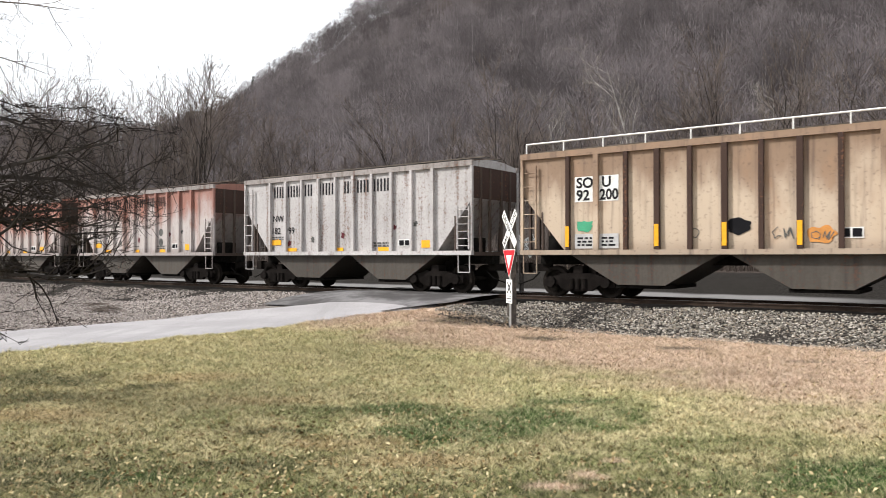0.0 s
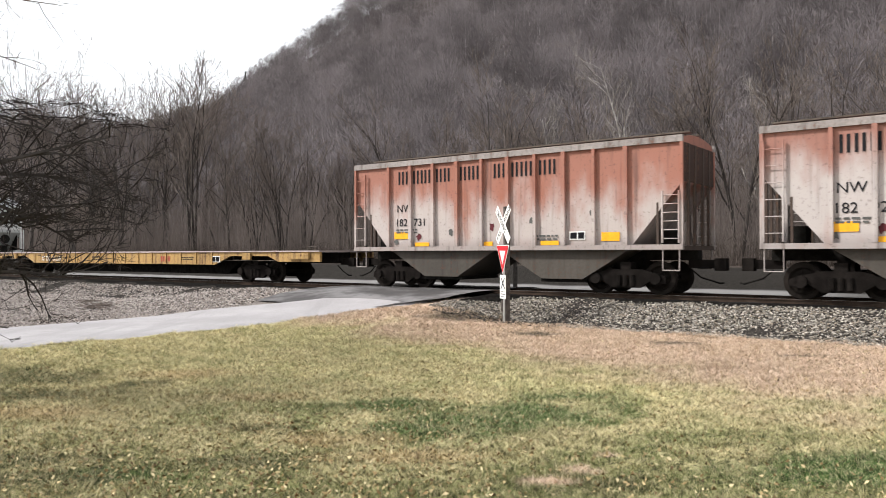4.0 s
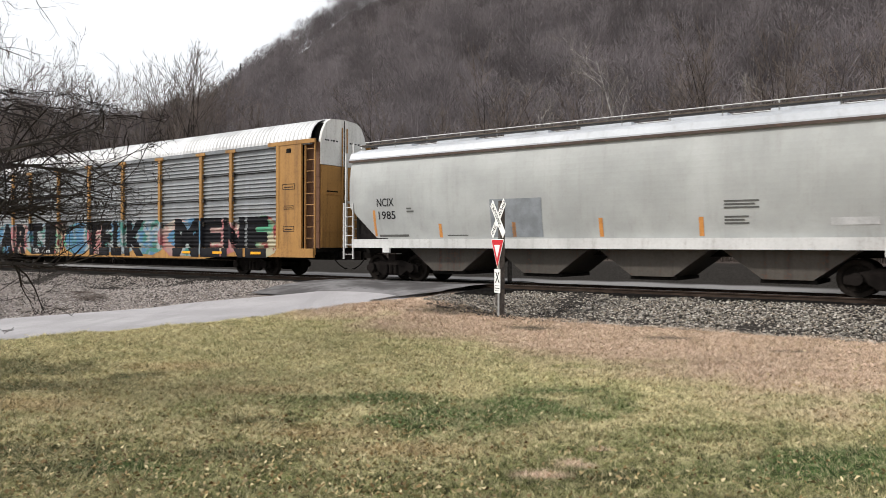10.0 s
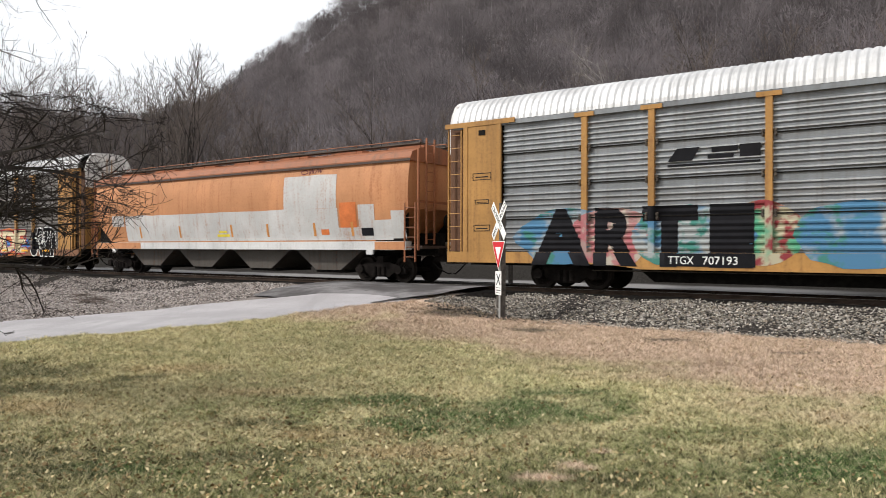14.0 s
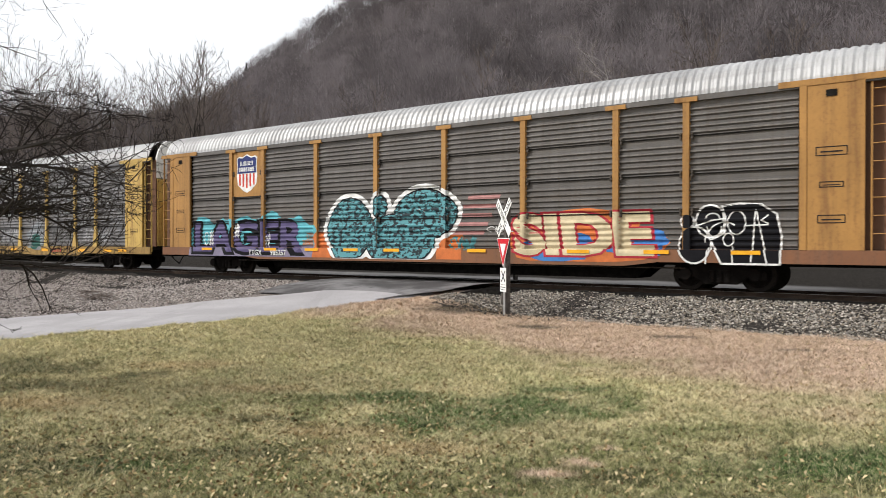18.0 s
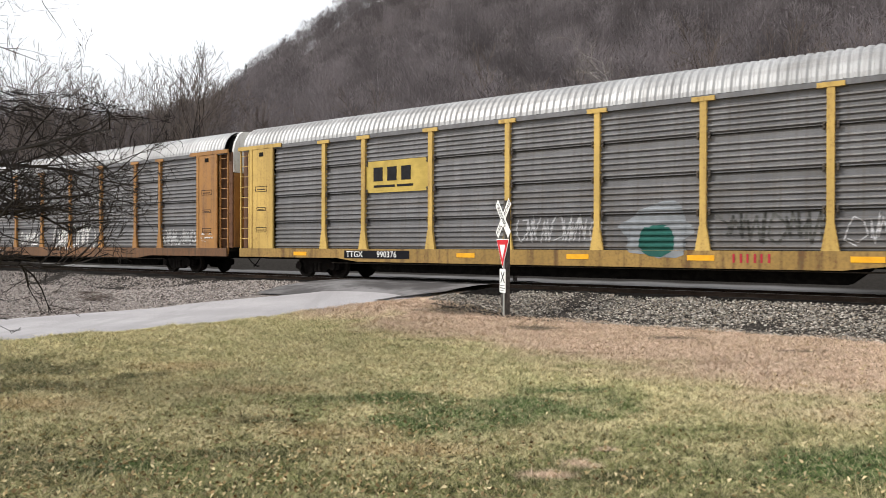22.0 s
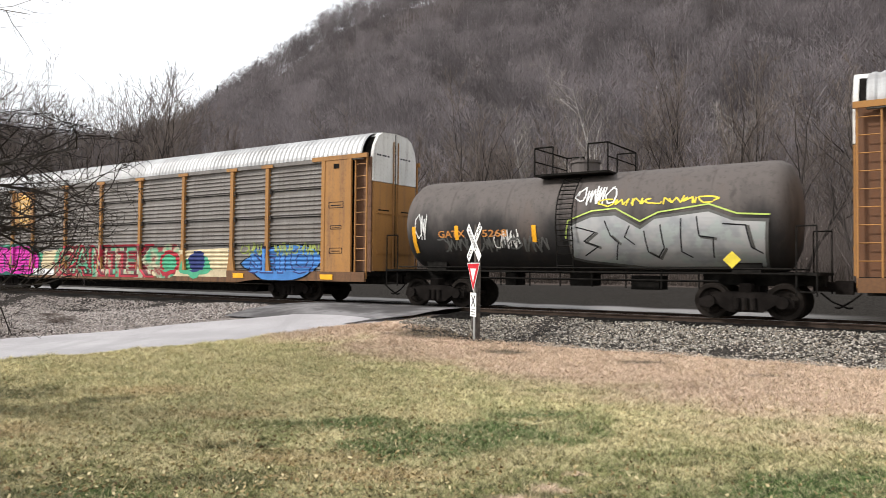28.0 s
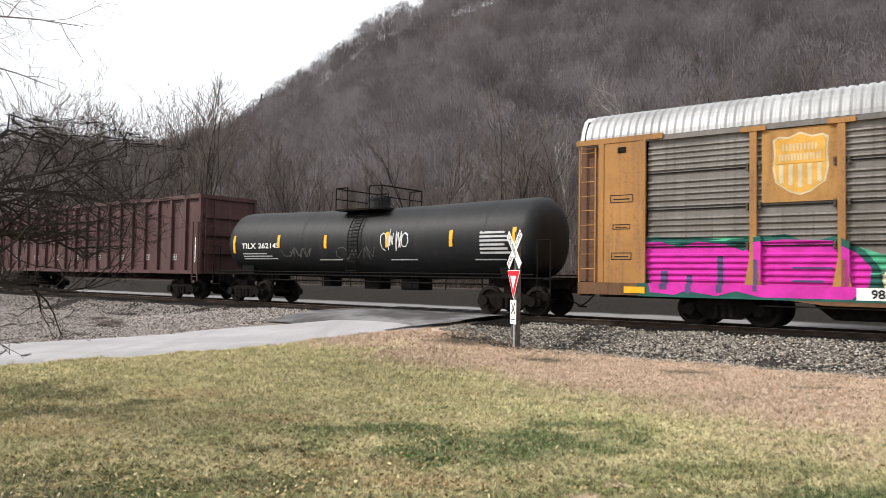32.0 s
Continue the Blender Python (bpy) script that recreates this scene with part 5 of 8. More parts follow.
nw3 = ribbed_hopper(83.75, 95.55, M_REDHOP2, M_DARK, "faded red ribbed covered hopper car with rusty top", pale=range(10), chord_mat=M_CHORD)
flat = flat_car(53.9, 82.05, M_FLAT, M_DECK, "empty long yellow flat car with rusty sides")
ncix = smooth_hopper(33.26, 52.3, M_NCIX, M_NCIX_ROOF, M_SILLW, M_DARK, "clean pale grey curved covered hopper car")
rack1 = autorack(3.34, 31.9, M_SIDE_CLEAN, M_RACK_YEL, M_RACK_YEL, M_RACK_YEL, "silver auto carrier car with black block lettering and yellow posts", flares=False, roof_mat=M_ROOF_CLEAN)
orange = smooth_hopper(-18.1, 2.15, M_ORANGE, M_ORANGE_TOP, M_SILLW, M_DARK, "weathered orange and grey covered hopper car", trim=M_ORANGE_TOP)
rack2 = autorack(-47.65, -19.16, M_SIDE_BROWN, M_RACK_YEL, M_RACK_YEL, M_RACK_SILL, "sooty auto carrier car with a shield panel and bright graffiti", flares=False)
rack3 = autorack(-76.97, -48.45, M_SIDE_GREY, M_RACK_YEL2, M_RACK_YEL2, M_SILL_YEL, "grey auto carrier car with bright yellow posts and ends")
rack4 = autorack(-106.2, -77.6, M_SIDE_GREY, M_RACK_ORG, M_RACK_ORG, M_SILL_DIRTY, "grey auto carrier car with brown orange posts and white tags")
tank1 = tank_car(-120.0, -106.9, M_TANK_A, "dirty grey brown tank car with silver graffiti", 1.5, 2.42, sag=0.05)
rack5 = autorack(-149.6, -120.75, M_SIDE_WARM, M_RACK_ORG, M_RACK_ORG, M_SILL_DIRTY, "dull silver auto carrier car with pink, green and blue graffiti")
tank2 = tank_car(-166.9, -150.4, M_TANK_B, "black tank car with yellow reflectors", 1.33, 2.25, sag=0.12)
gon = high_gondola(-187.5, -167.75, M_MAROON, M_DARK, "dark maroon high-sided gondola car")

# ---- paint, lettering and tags on the cars ----


def flat_paint(name, col, rough=0.65, vary=0.15):
    return plain(name, col, rough, 0, vary, 3.0, 0.0)


P = {k: flat_paint("spray_" + k, v) for k, v in {
    "black": (0.013, 0.013, 0.015), "white": (0.68, 0.68, 0.66), "cyan": (0.1, 0.36, 0.41), "patch": (0.2, 0.215, 0.23), "teal": (0.07, 0.23, 0.25), "green": (0.06, 0.3, 0.17), "blue": (0.05, 0.17, 0.42),
    "pink": (0.5, 0.025, 0.3), "rose": (0.34, 0.17, 0.16), "violet": (0.075, 0.06, 0.14), "lilac": (0.2, 0.18, 0.25), "cream": (0.5, 0.42, 0.27), "red": (0.33, 0.02, 0.035),
    "navy": (0.02, 0.03, 0.12), "yellow": (0.62, 0.5, 0.05), "orange": (0.5, 0.14, 0.04), "grey": (0.42, 0.42, 0.42), "silver": (0.38, 0.38, 0.39), "deep_green": (0.015, 0.085, 0.07), "lime_bright": (0.4, 0.5, 0.12), "lime": (0.25, 0.3, 0.08),
    "maroon": (0.09, 0.015, 0.02), "gold": (0.55, 0.3, 0.06), "darkgrey": (0.09, 0.09, 0.085), "ochre": (0.5, 0.22, 0.06)}.items()}


def cloudy(name, a, b, c):
    """Sprayed clouds that run into one another."""
    m, nt, bs = node_mat(name, 0.65)
    n1, n2 = noise_out(nt, 1.1, 3, (1, 1, 1)), noise_out(nt, 2.3, 4)
    col = mix(nt, ramp(nt, n1, 0.42, 0.58), a, b)
    col = mix(nt, ramp(nt, n2, 0.5, 0.62), col, c)
    nt.links.new(col, bs.inputs["Base Color"])
    return m


def speckled(name, a, b):
    m, nt, bs = node_mat(name, 0.65)
    n = noise_out(nt, 5.5, 4, (1, 1, 1.4), 0.6)
    nt.links.new(mix(nt, ramp(nt, n, 0.49, 0.53), a, b), bs.inputs["Base Color"])
    return m


P["sky_cloud"] = cloudy("spray_blue_cloud", (0.06, 0.16, 0.27), (0.27, 0.29, 0.29), (0.045, 0.17, 0.14))
P["pink_cloud"] = cloudy("spray_rose_cloud", (0.3, 0.2, 0.18), (0.33, 0.11, 0.12), (0.38, 0.34, 0.28))
P["teal_speck"] = speckled("spray_teal_scribble", (0.1, 0.28, 0.31), (0.02, 0.03, 0.035))
P["mint_cloud"] = cloudy("spray_mint_cloud", (0.07, 0.27, 0.16), (0.36, 0.33, 0.23), (0.2, 0.03, 0.035))
P["chrome"] = cloudy("spray_chrome_letters", (0.34, 0.34, 0.34), (0.25, 0.26, 0.27), (0.3, 0.33, 0.32))

RACK_T = (0.86, 1.85, 2.85, 3.85, 4.78)


def rack_levels():
    out = [0.855, 0.862]
    for a, b in zip(RACK_T, RACK_T[1:]):
        for i in range(25):
            t = i / 24
            out.append(a + 0.008 + (b - a - 0.016) * t)
    return sorted(out)


def rack_y(z):
    if z < 0.8585:
        return -1.556
    for a, b in zip(RACK_T, RACK_T[1:]):
        if z <= b:
            t = min(max((z - a - 0.008) / (b - a - 0.016), 0), 1)
            i = int(round(t * 24))
            return -1.43 + RIDGES.get(i, 0.016) - 0.006
    return -1.46


LEVELS = rack_levels()


def profile_side(prof, gap):
    zs, ys = [p[1] for p in prof], [p[0] for p in prof]
    return [z for z in np.arange(zs[0], zs[-1], 0.12)], lambda z: -float(np.interp(z, zs, ys)) - gap


def drape(bm, levels, yfun, posts=(), lift=0.0):
    """Cuts flat paint at the folds of a side and lays it on them."""
    zs = [v.co.z for v in bm.verts]
    xs = [v.co.x for v in bm.verts]
    for z in levels:
        if min(zs) < z < max(zs):
            bmesh.ops.bisect_plane(bm, geom=bm.verts[:] + bm.edges[:] + bm.faces[:], plane_co=(0, 0, z), plane_no=(0, 0, 1))
    over = [p for p in posts if min(xs) - 0.1 < p < max(xs) + 0.1]
    for p in over:
        for d in (-0.092, -0.087, 0.087, 0.092):
            bmesh.ops.bisect_plane(bm, geom=bm.verts[:] + bm.edges[:] + bm.faces[:], plane_co=(p + d, 0, 0), plane_no=(1, 0, 0))
    for v in bm.verts:
        v.co.y = yfun(v.co.z) - lift
        if v.co.z > 0.86 and any(abs(v.co.x - p) < 0.0895 for p in over):
            v.co.y = -1.546 - lift


def paint(car, outline, mat, fold="rack", lift=0.0, name="painted_area", label="", posts=True):
    bm = bmesh.new()
    f = bm.faces.new([bm.verts.new((x, 0, z)) for x, z in outline])
    bmesh.ops.triangulate(bm, faces=[f])
    return finish_paint(bm, car, mat, fold, lift, name, label, posts)


def finish_paint(bm, car, mat, fold, lift, name, label, posts):
    if fold == "rack":
        drape(bm, LEVELS, rack_y, RACK_POSTS if posts else (), lift)
    else:
        levels, fun = fold
        drape(bm, levels, fun, (), lift)
    for f in bm.faces:
        f.normal_update()
        if f.normal.y > 0:
            f.normal_flip()
    return part(name, bm, mat, car, label)


def rect(x0, x1, z0, z1):
    return [(x0, z0), (x1, z0), (x1, z1), (x0, z1)]


def blob(cx, cz, rx, rz, seed=0, rough=0.12, n=30, zlow=None):
    out = []
    for i in range(n):
        a = i * math.tau / n
        r = 1 + rough * noise.noise((math.cos(a) * 1.7 + seed * 7.1, math.sin(a) * 1.7, seed)) * 2
        z = cz + rz * r * math.sin(a)
        out.append((cx + rx * r * math.cos(a), max(z, zlow) if zlow is not None else z))
    return out


def tag_text(car, text, x0, x1, z0, z1, mat, fold="rack", lift=0.0, bold=0.0, slant=0.0, name="graffiti_word", label="", posts=True):
    """A word stretched to fill a box on the side."""
    cu = bpy.data.curves.new(name, "FONT")
    cu.body, cu.size, cu.shear, cu.offset, cu.resolution_u = text, 1.0, slant, bold, 3
    ob = bpy.data.objects.new(name, cu)
    scene.collection.objects.link(ob)
    me = bpy.data.meshes.new_from_object(ob.evaluated_get(bpy.context.evaluated_depsgraph_get()))
    bpy.data.objects.remove(ob)
    bm = bmesh.new()
    bm.from_mesh(me)
    bpy.data.meshes.remove(me)
    bmesh.ops.triangulate(bm, faces=bm.faces[:])
    xs, ys = [v.co.x for v in bm.verts], [v.co.y for v in bm.verts]
    for v in bm.verts:
        fx, fz = (v.co.x - min(xs)) / (max(xs) - min(xs)), (v.co.y - min(ys)) / (max(ys) - min(ys))
        v.co = (x0 + fx * (x1 - x0), 0, z0 + fz * (z1 - z0))
    return finish_paint(bm, car, mat, fold, lift, name, label, posts)


def scrawl(car, x0, x1, z0, z1, mat, seed, width=0.05, strokes=6, fold="rack", lift=0.004, name="scrawled_tag"):
    """A quick unreadable tag: loops of spray line."""
    rng = random.Random(seed)
    bm = bmesh.new()
    for k in range(strokes):
        cx = x0 + (k + 0.5) * (x1 - x0) / strokes
        pts = []
        a0, da = rng.uniform(0, 6.28), rng.uniform(0.5, 1.1) * rng.choice((-1, 1))
        for i in range(8):
            a = a0 + i * da
            r = 0.5 * (0.5 + 0.5 * rng.random())
            if k % 3:
                w = (x1 - x0) / strokes
                pts.append(Vector((cx + w * (i / 7 - 0.5) * 0.9 + w * rng.uniform(-0.25, 0.25), 0, (z0 + z1) / 2 + (z1 - z0) * rng.uniform(0.2, 0.5) * (1 if i % 2 else -1))))
                continue
            pts.append(Vector((cx + math.cos(a) * r * (x1 - x0) / strokes * 1.3, 0, (z0 + z1) / 2 + math.sin(a) * r * (z1 - z0))))
        for p, q in zip(pts, pts[1:]):
            d = (q - p)
            if d.length < 1e-3:
                continue
            s = Vector((-d.z, 0, d.x)).normalized() * width / 2
            try:
                bm.faces.new([bm.verts.new(v) for v in (p - s, q - s, q + s, p + s)])
            except ValueError:
                pass
    return tagged(finish_paint(bm, car, mat, fold, lift, name, "", False), kind="stuff")


def spray_line(car, pts, width, mat, fold="rack", lift=0.004, name="graffiti_outline"):
    """One sprayed line along given corners."""
    bm = bmesh.new()
    for a, b in zip(pts, pts[1:]):
        p, q = Vector((a[0], 0, a[1])), Vector((b[0], 0, b[1]))
        d = (q - p).normalized()
        s = Vector((-d.z, 0, d.x)) * width / 2
        p, q = p - d * width * 0.4, q + d * width * 0.4
        bm.faces.new([bm.verts.new(v) for v in (p - s, q - s, q + s, p + s)])
    return finish_paint(bm, car, mat, fold, lift, name, "", False)


def glyph_bars(car, x0, x1, z0, z1, n, mat, y, name="lettering", gap=(), weight=0.055):
    """A line of large characters as plain upright bars, two for each."""
    bm = bmesh.new()
    w = (x1 - x0) / n
    for i in range(n):
        if i not in gap:
            a = x0 + i * w
            block(bm, a, a + weight, y - 0.004, y, z0, z1)
            block(bm, a + w * 0.7 - weight, a + w * 0.7, y - 0.004, y, z0, z1)
    return part(name, bm, mat, car, kind="stuff")


def small_print(car, x0, x1, z0, z1, rows, mat, y, name="data_text"):
    bm = bmesh.new()
    rng = random.Random(int(abs(x0 * 100)) + rows)
    h = (z1 - z0) / rows
    for i in range(rows):
        x = x0
        while x < x1 - 0.05:
            l = rng.uniform(0.06, 0.22)
            block(bm, x, min(x + l, x1), y - 0.004, y, z0 + i * h + h * 0.2, z0 + i * h + h * 0.75)
            x += l + 0.05
    return part(name, bm, mat, car, kind="stuff")


# tan hopper
HOP_Y = -1.386


def plate(car, x0, x1, z0, z1, mat, y, name="painted_panel", label="", t=0.004):
    return part(name, boxes((x0, x1, y - t, y, z0, z1)), mat, car, label)


for x0, x1 in ((-6.5, -5.88), (-5.74, -5.15)):
    plate(sou, x0, x1, 2.55, 3.28, P["white"], HOP_Y)
    plate(sou, x0, x1, 1.2, 1.62, P["grey"], HOP_Y)
    small_print(sou, x0 + 0.08, x1 - 0.08, 1.25, 1.55, 3, M_INK, HOP_Y - 0.005)
lettering("SO", 0.42, -6.45, HOP_Y - 0.008, 2.96, sou, M_INK, bold=0.012)
lettering("U", 0.42, -5.66, HOP_Y - 0.008, 2.96, sou, M_INK, bold=0.012)
lettering("92", 0.42, -6.45, HOP_Y - 0.008, 2.6, sou, M_INK, bold=0.012)
lettering("200", 0.42, -5.72, HOP_Y - 0.008, 2.6, sou, M_INK, stretch=0.9, bold=0.012)
SIDE_H = ([], lambda z: HOP_Y)
paint(sou, blob(-6.2, 1.85, 0.28, 0.14, 3, 0.3), P["green"], SIDE_H)
paint(sou, blob(-1.9, 1.75, 0.3, 0.22, 5, 0.15), P["black"], SIDE_H, name="painted_patch")
paint(sou, blob(0.0, 1.5, 0.3, 0.22, 6, 0.25), P["ochre"], SIDE_H)
scrawl(sou, -1.1, -0.6, 1.4, 1.75, P["darkgrey"], 4, 0.022, 2, SIDE_H)
scrawl(sou, -0.2, 0.25, 1.35, 1.6, P["darkgrey"], 6, 0.02, 2, SIDE_H)
scrawl(sou, -3.1, -2.9, 1.45, 1.75, P["darkgrey"], 9, 0.022, 1, SIDE_H)
plate(sou, 0.4, 0.9, 1.4, 1.66, P["white"], HOP_Y)
plate(sou, 0.43, 0.62, 1.43, 1.63, P["black"], HOP_Y - 0.005)
plate(sou, 0.67, 0.87, 1.43, 1.63, P["black"], HOP_Y - 0.005)
for x in (-6.7, -4.02, -2.23, -0.45):
    plate(sou, x - 0.06, x + 0.06, 1.25, 1.85, M_MARKER, -1.505, "yellow_reflector")

# white and red hoppers
for car, num, mat in ((nw1, ("182", "999"), M_INK), (nw2, ("182", "924"), M_INK), (nw3, ("182", "731"), M_INK)):
    glyph_bars(car, -3.9, 2.2, 3.28, 3.72, 19, mat, HOP_Y - 0.006, gap=(7, 11), weight=0.07)
    lettering("NW", 0.36, -3.98, HOP_Y - 0.008, 2.34, car, mat)
    lettering(num[0], 0.36, -4.05, HOP_Y - 0.008, 1.86, car, mat)
    lettering(num[1], 0.36, -3.25, HOP_Y - 0.008, 1.86, car, mat)
    small_print(car, -4.0, -3.0, 1.6, 1.78, 2, P["darkgrey"], HOP_Y - 0.005)
    small_print(car, 1.4, 2.2, 1.3, 1.5, 2, P["darkgrey"], HOP_Y - 0.005)
    for x0, x1, z0, z1 in ((-4.1, -3.5, 1.42, 1.66), (-3.2, -2.6, 1.17, 1.3), (-0.6, -0.1, 1.17, 1.3), (1.6, 2.2, 1.17, 1.3), (3.55, 4.1, 1.27, 1.52)):
        plate(car, x0, x1, z0, z1, M_MARKER, HOP_Y, "yellow_reflector")
    plate(car, 2.55, 3.05, 1.32, 1.56, P["white"], HOP_Y)
    plate(car, 2.58, 2.79, 1.35, 1.53, P["black"], HOP_Y - 0.005)
    plate(car, 2.83, 3.02, 1.35, 1.53, P["black"], HOP_Y - 0.005)
    for i in range(7):
        x = -4.0 + i * 1.25 + 0.3 * math.sin(i * 5.1)
        paint(car, blob(x, 1.35 + 0.9 * abs(math.sin(i * 3.3)), 0.09, 0.1, i, 0.5, 14), P["maroon"] if i % 2 else P["darkgrey"], SIDE_H, name="rust_patch")
for z in (2.09, 1.64):
    paint(nw2, blob(1.67, z, 0.16, 0.17, 2, 0.05), P["darkgrey"], SIDE_H, name="painted_patch")

# flat car
lettering("XTTX", 0.34, -7.0, -1.508, 0.6, flat, M_CHALK, stretch=0.95)
lettering("136249", 0.34, -5.95, -1.508, 0.6, flat, M_CHALK, stretch=0.95)
small_print(flat, -1.9, -0.8, 0.62, 0.85, 2, M_INK, -1.505)
glyph_bars(flat, 4.0, 4.75, 0.6, 0.85, 3, P["red"], -1.506)
small_print(flat, 5.5, 6.4, 0.66, 0.82, 2, M_INK, -1.505)
plate(flat, 7.6, 8.2, 0.58, 0.84, P["white"], -1.505)
plate(flat, 7.64, 7.9, 0.61, 0.81, P["black"], -1.51)
plate(flat, 7.93, 8.16, 0.61, 0.81, P["black"], -1.51)

# pale curved hopper
CURVE = profile_side(HOPPER_SIDE, 0.008)
tag_text(ncix, "NCIX", -7.9, -7.15, 2.32, 2.6, M_INK, CURVE, 0.002, 0.01, name="lettering")
tag_text(ncix, "1985", -7.85, -7.1, 1.88, 2.16, M_INK, CURVE, 0.002, 0.01, name="lettering")
for x0, x1, z0, z1, m in ((-3.3, -1.5, 1.25, 2.42, "patch"), (7.6, 8.15, 1.35, 1.85, "grey"), (8.28, 8.46, 1.25, 2.35, "ochre"), (-5.32, -5.2, 1.25, 1.7, "ochre"), (-2.55, -2.42, 1.25, 1.7, "ochre"), (0.3, 0.42, 1.25, 1.78, "ochre"), (3.1, 3.22, 1.25, 1.75, "ochre"), (-8.1, -8.0, 1.3, 2.2, "ochre")):
    paint(ncix, rect(x0, x1, z0, z1), P[m], CURVE, 0.0, "painted_patch" if m in ("grey", "patch") else "reflector_strip")
for x0, x1, z0, z1, n in ((3.75, 4.6, 1.95, 2.2, 3), (3.75, 4.35, 1.55, 1.8, 3), (-7.9, -6.6, 1.28, 1.42, 1), (-6.6, -6.3, 2.1, 2.3, 2), (-5.0, -4.2, 1.3, 1.36, 1)):
    for k in range(n):
        z = z0 + (z1 - z0) * k / n
        paint(ncix, rect(x0, x1 - 0.1 * (k % 2), z, z + (z1 - z0) / n * 0.55), P["darkgrey"], CURVE, 0.002, "data_line")
paint(ncix, rect(7.42, 7.95, 1.38, 1.64), P["white"], CURVE, 0.002, "data_panel")
for x0, x1 in ((7.45, 7.67), (7.71, 7.92)):
    paint(ncix, rect(x0, x1, 1.41, 1.61), P["black"], CURVE, 0.005, "data_panel")
paint(ncix, rect(6.2, 7.2, 1.5, 1.68), P["grey"], CURVE, 0.0, "painted_patch")

# orange hopper
for k, (x0, x1, z0, z1, m) in enumerate(((-7.2, 6.5, 1.25, 2.42, "silver"), (3.68, 6.45, 2.42, 3.66, "silver"), (6.5, 7.5, 1.25, 1.7, "silver"), (7.5, 8.25, 1.25, 2.5, "silver"), (8.25, 9.0, 1.25, 1.95, "silver"), (9.0, 9.6, 1.3, 2.25, "silver"), (-8.3, -7.3, 1.95, 2.45, "grey"))):
    o = rect(x0, x1, z0, z1)
    n = max(2, int((x1 - x0) / 0.7))
    top = [(x1 - (x1 - x0) * i / n, z1 + 0.05 * noise.noise((x1 * 3 + i * 1.3, k, 0))) for i in range(n + 1)]
    paint(orange, [(x0, z0), (x1, z0)] + top, M_ORPATCH, CURVE, 0.001 * k, "primer_patch", "pale grey primer patch with rust")
for x in (-6.1, -3.1, 0.4, 2.6, 5.2, 7.1):
    paint(orange, rect(x, x + 0.12, 1.4, 1.9), P["ochre"], CURVE, 0.006, "reflector_strip")
paint(orange, rect(7.6, 8.15, 1.4, 1.68), P["black"], CURVE, 0.006, "data_panel")
paint(orange, rect(-0.5, 0.3, 1.42, 1.52), P["yellow"], CURVE, 0.006, "data_panel")
paint(orange, rect(-0.35, 0.15, 1.58, 1.66), P["yellow"], CURVE, 0.006, "data_panel")
paint(orange, rect(5.6, 6.0, 1.45, 1.65), P["orange"], CURVE, 0.006, "data_panel")
paint(orange, rect(6.6, 7.4, 1.7, 2.6), P["orange"], CURVE, 0.004, "painted_patch")
tag_text(orange, "OCPX", -9.15, -7.9, 2.62, 2.92, M_INK, CURVE, 0.004, 0.01, name="lettering")
plate(orange, 8.3, 9.65, 0.91, 1.19, M_ORANGE, -1.522, "painted_sill")
plate(orange, -9.65, -5.9, 0.91, 1.19, M_ORANGE, -1.522, "painted_sill")
scrawl(orange, 4.6, 5.7, 3.7, 3.92, P["maroon"], 21, 0.03, 3, CURVE)

# silver auto carrier with block letters
for x, w, seed, m in ((-10.0, 1.6, 1, "sky_cloud"), (-8.6, 1.3, 2, "pink_cloud"), (-6.4, 1.7, 3, "sky_cloud"), (-4.6, 1.0, 4, "mint_cloud"), (-2.4, 1.5, 5, "sky_cloud"), (-0.6, 1.0, 6, "pink_cloud"), (1.2, 1.6, 7, "sky_cloud"), (3.6, 1.4, 8, "sky_cloud"), (5.6, 1.2, 9, "pink_cloud"), (6.7, 1.6, 10, "sky_cloud"), (8.8, 1.2, 11, "pink_cloud"), (11.3, 1.0, 12, "mint_cloud")):
    paint(rack1, blob(x, 1.3, w, 0.82, seed, 0.1, 24, zlow=0.5), P[m], lift=0.001 * (seed % 4), name="sprayed_cloud")
for ch, x0, x1 in (("A", -11.1, -9.2), ("R", -9.1, -7.8), ("T", -7.7, -6.2), ("I", -5.9, -4.8), ("T", -1.75, -0.5), ("E", -0.45, 0.45), ("L", 0.6, 1.5), ("K", 1.75, 3.3), ("M", 5.5, 7.35), ("E", 7.45, 8.75), ("N", 8.85, 10.2), ("E", 10.35, 11.6)):
    tag_text(rack1, ch, x0, x1, 0.48, 2.12, P["black"], lift=0.008, bold=0.055, label="black block letter")
bm = bmesh.new()
slab(bm, [(-7.0, 3.28), (-6.35, 3.28), (-6.15, 3.62), (-6.75, 3.62)], -1.47, -1.462)
block(bm, -5.95, -5.3, -1.47, -1.462, 3.3, 3.4)
block(bm, -5.85, -5.2, -1.47, -1.462, 3.46, 3.6)
block(bm, -5.15, -4.65, -1.47, -1.462, 3.3, 3.62)
block(bm, -7.0, -4.65, -1.47, -1.462, 3.14, 3.2)
part("emblem", bm, P["black"], rack1, "black emblem of plain bars")
plate(rack1, -7.05, -4.75, 0.5, 0.84, P["black"], -1.56)
lettering("TTGX", 0.3, -6.95, -1.566, 0.56, rack1, M_CHALK, stretch=0.85)
lettering("707193", 0.3, -6.05, -1.566, 0.56, rack1, M_CHALK)
for x in (6.2, 8.3, 10.7):
    plate(rack1, x, x + 0.6, 0.62, 0.72, M_MARKER, -1.575, "yellow_reflector")


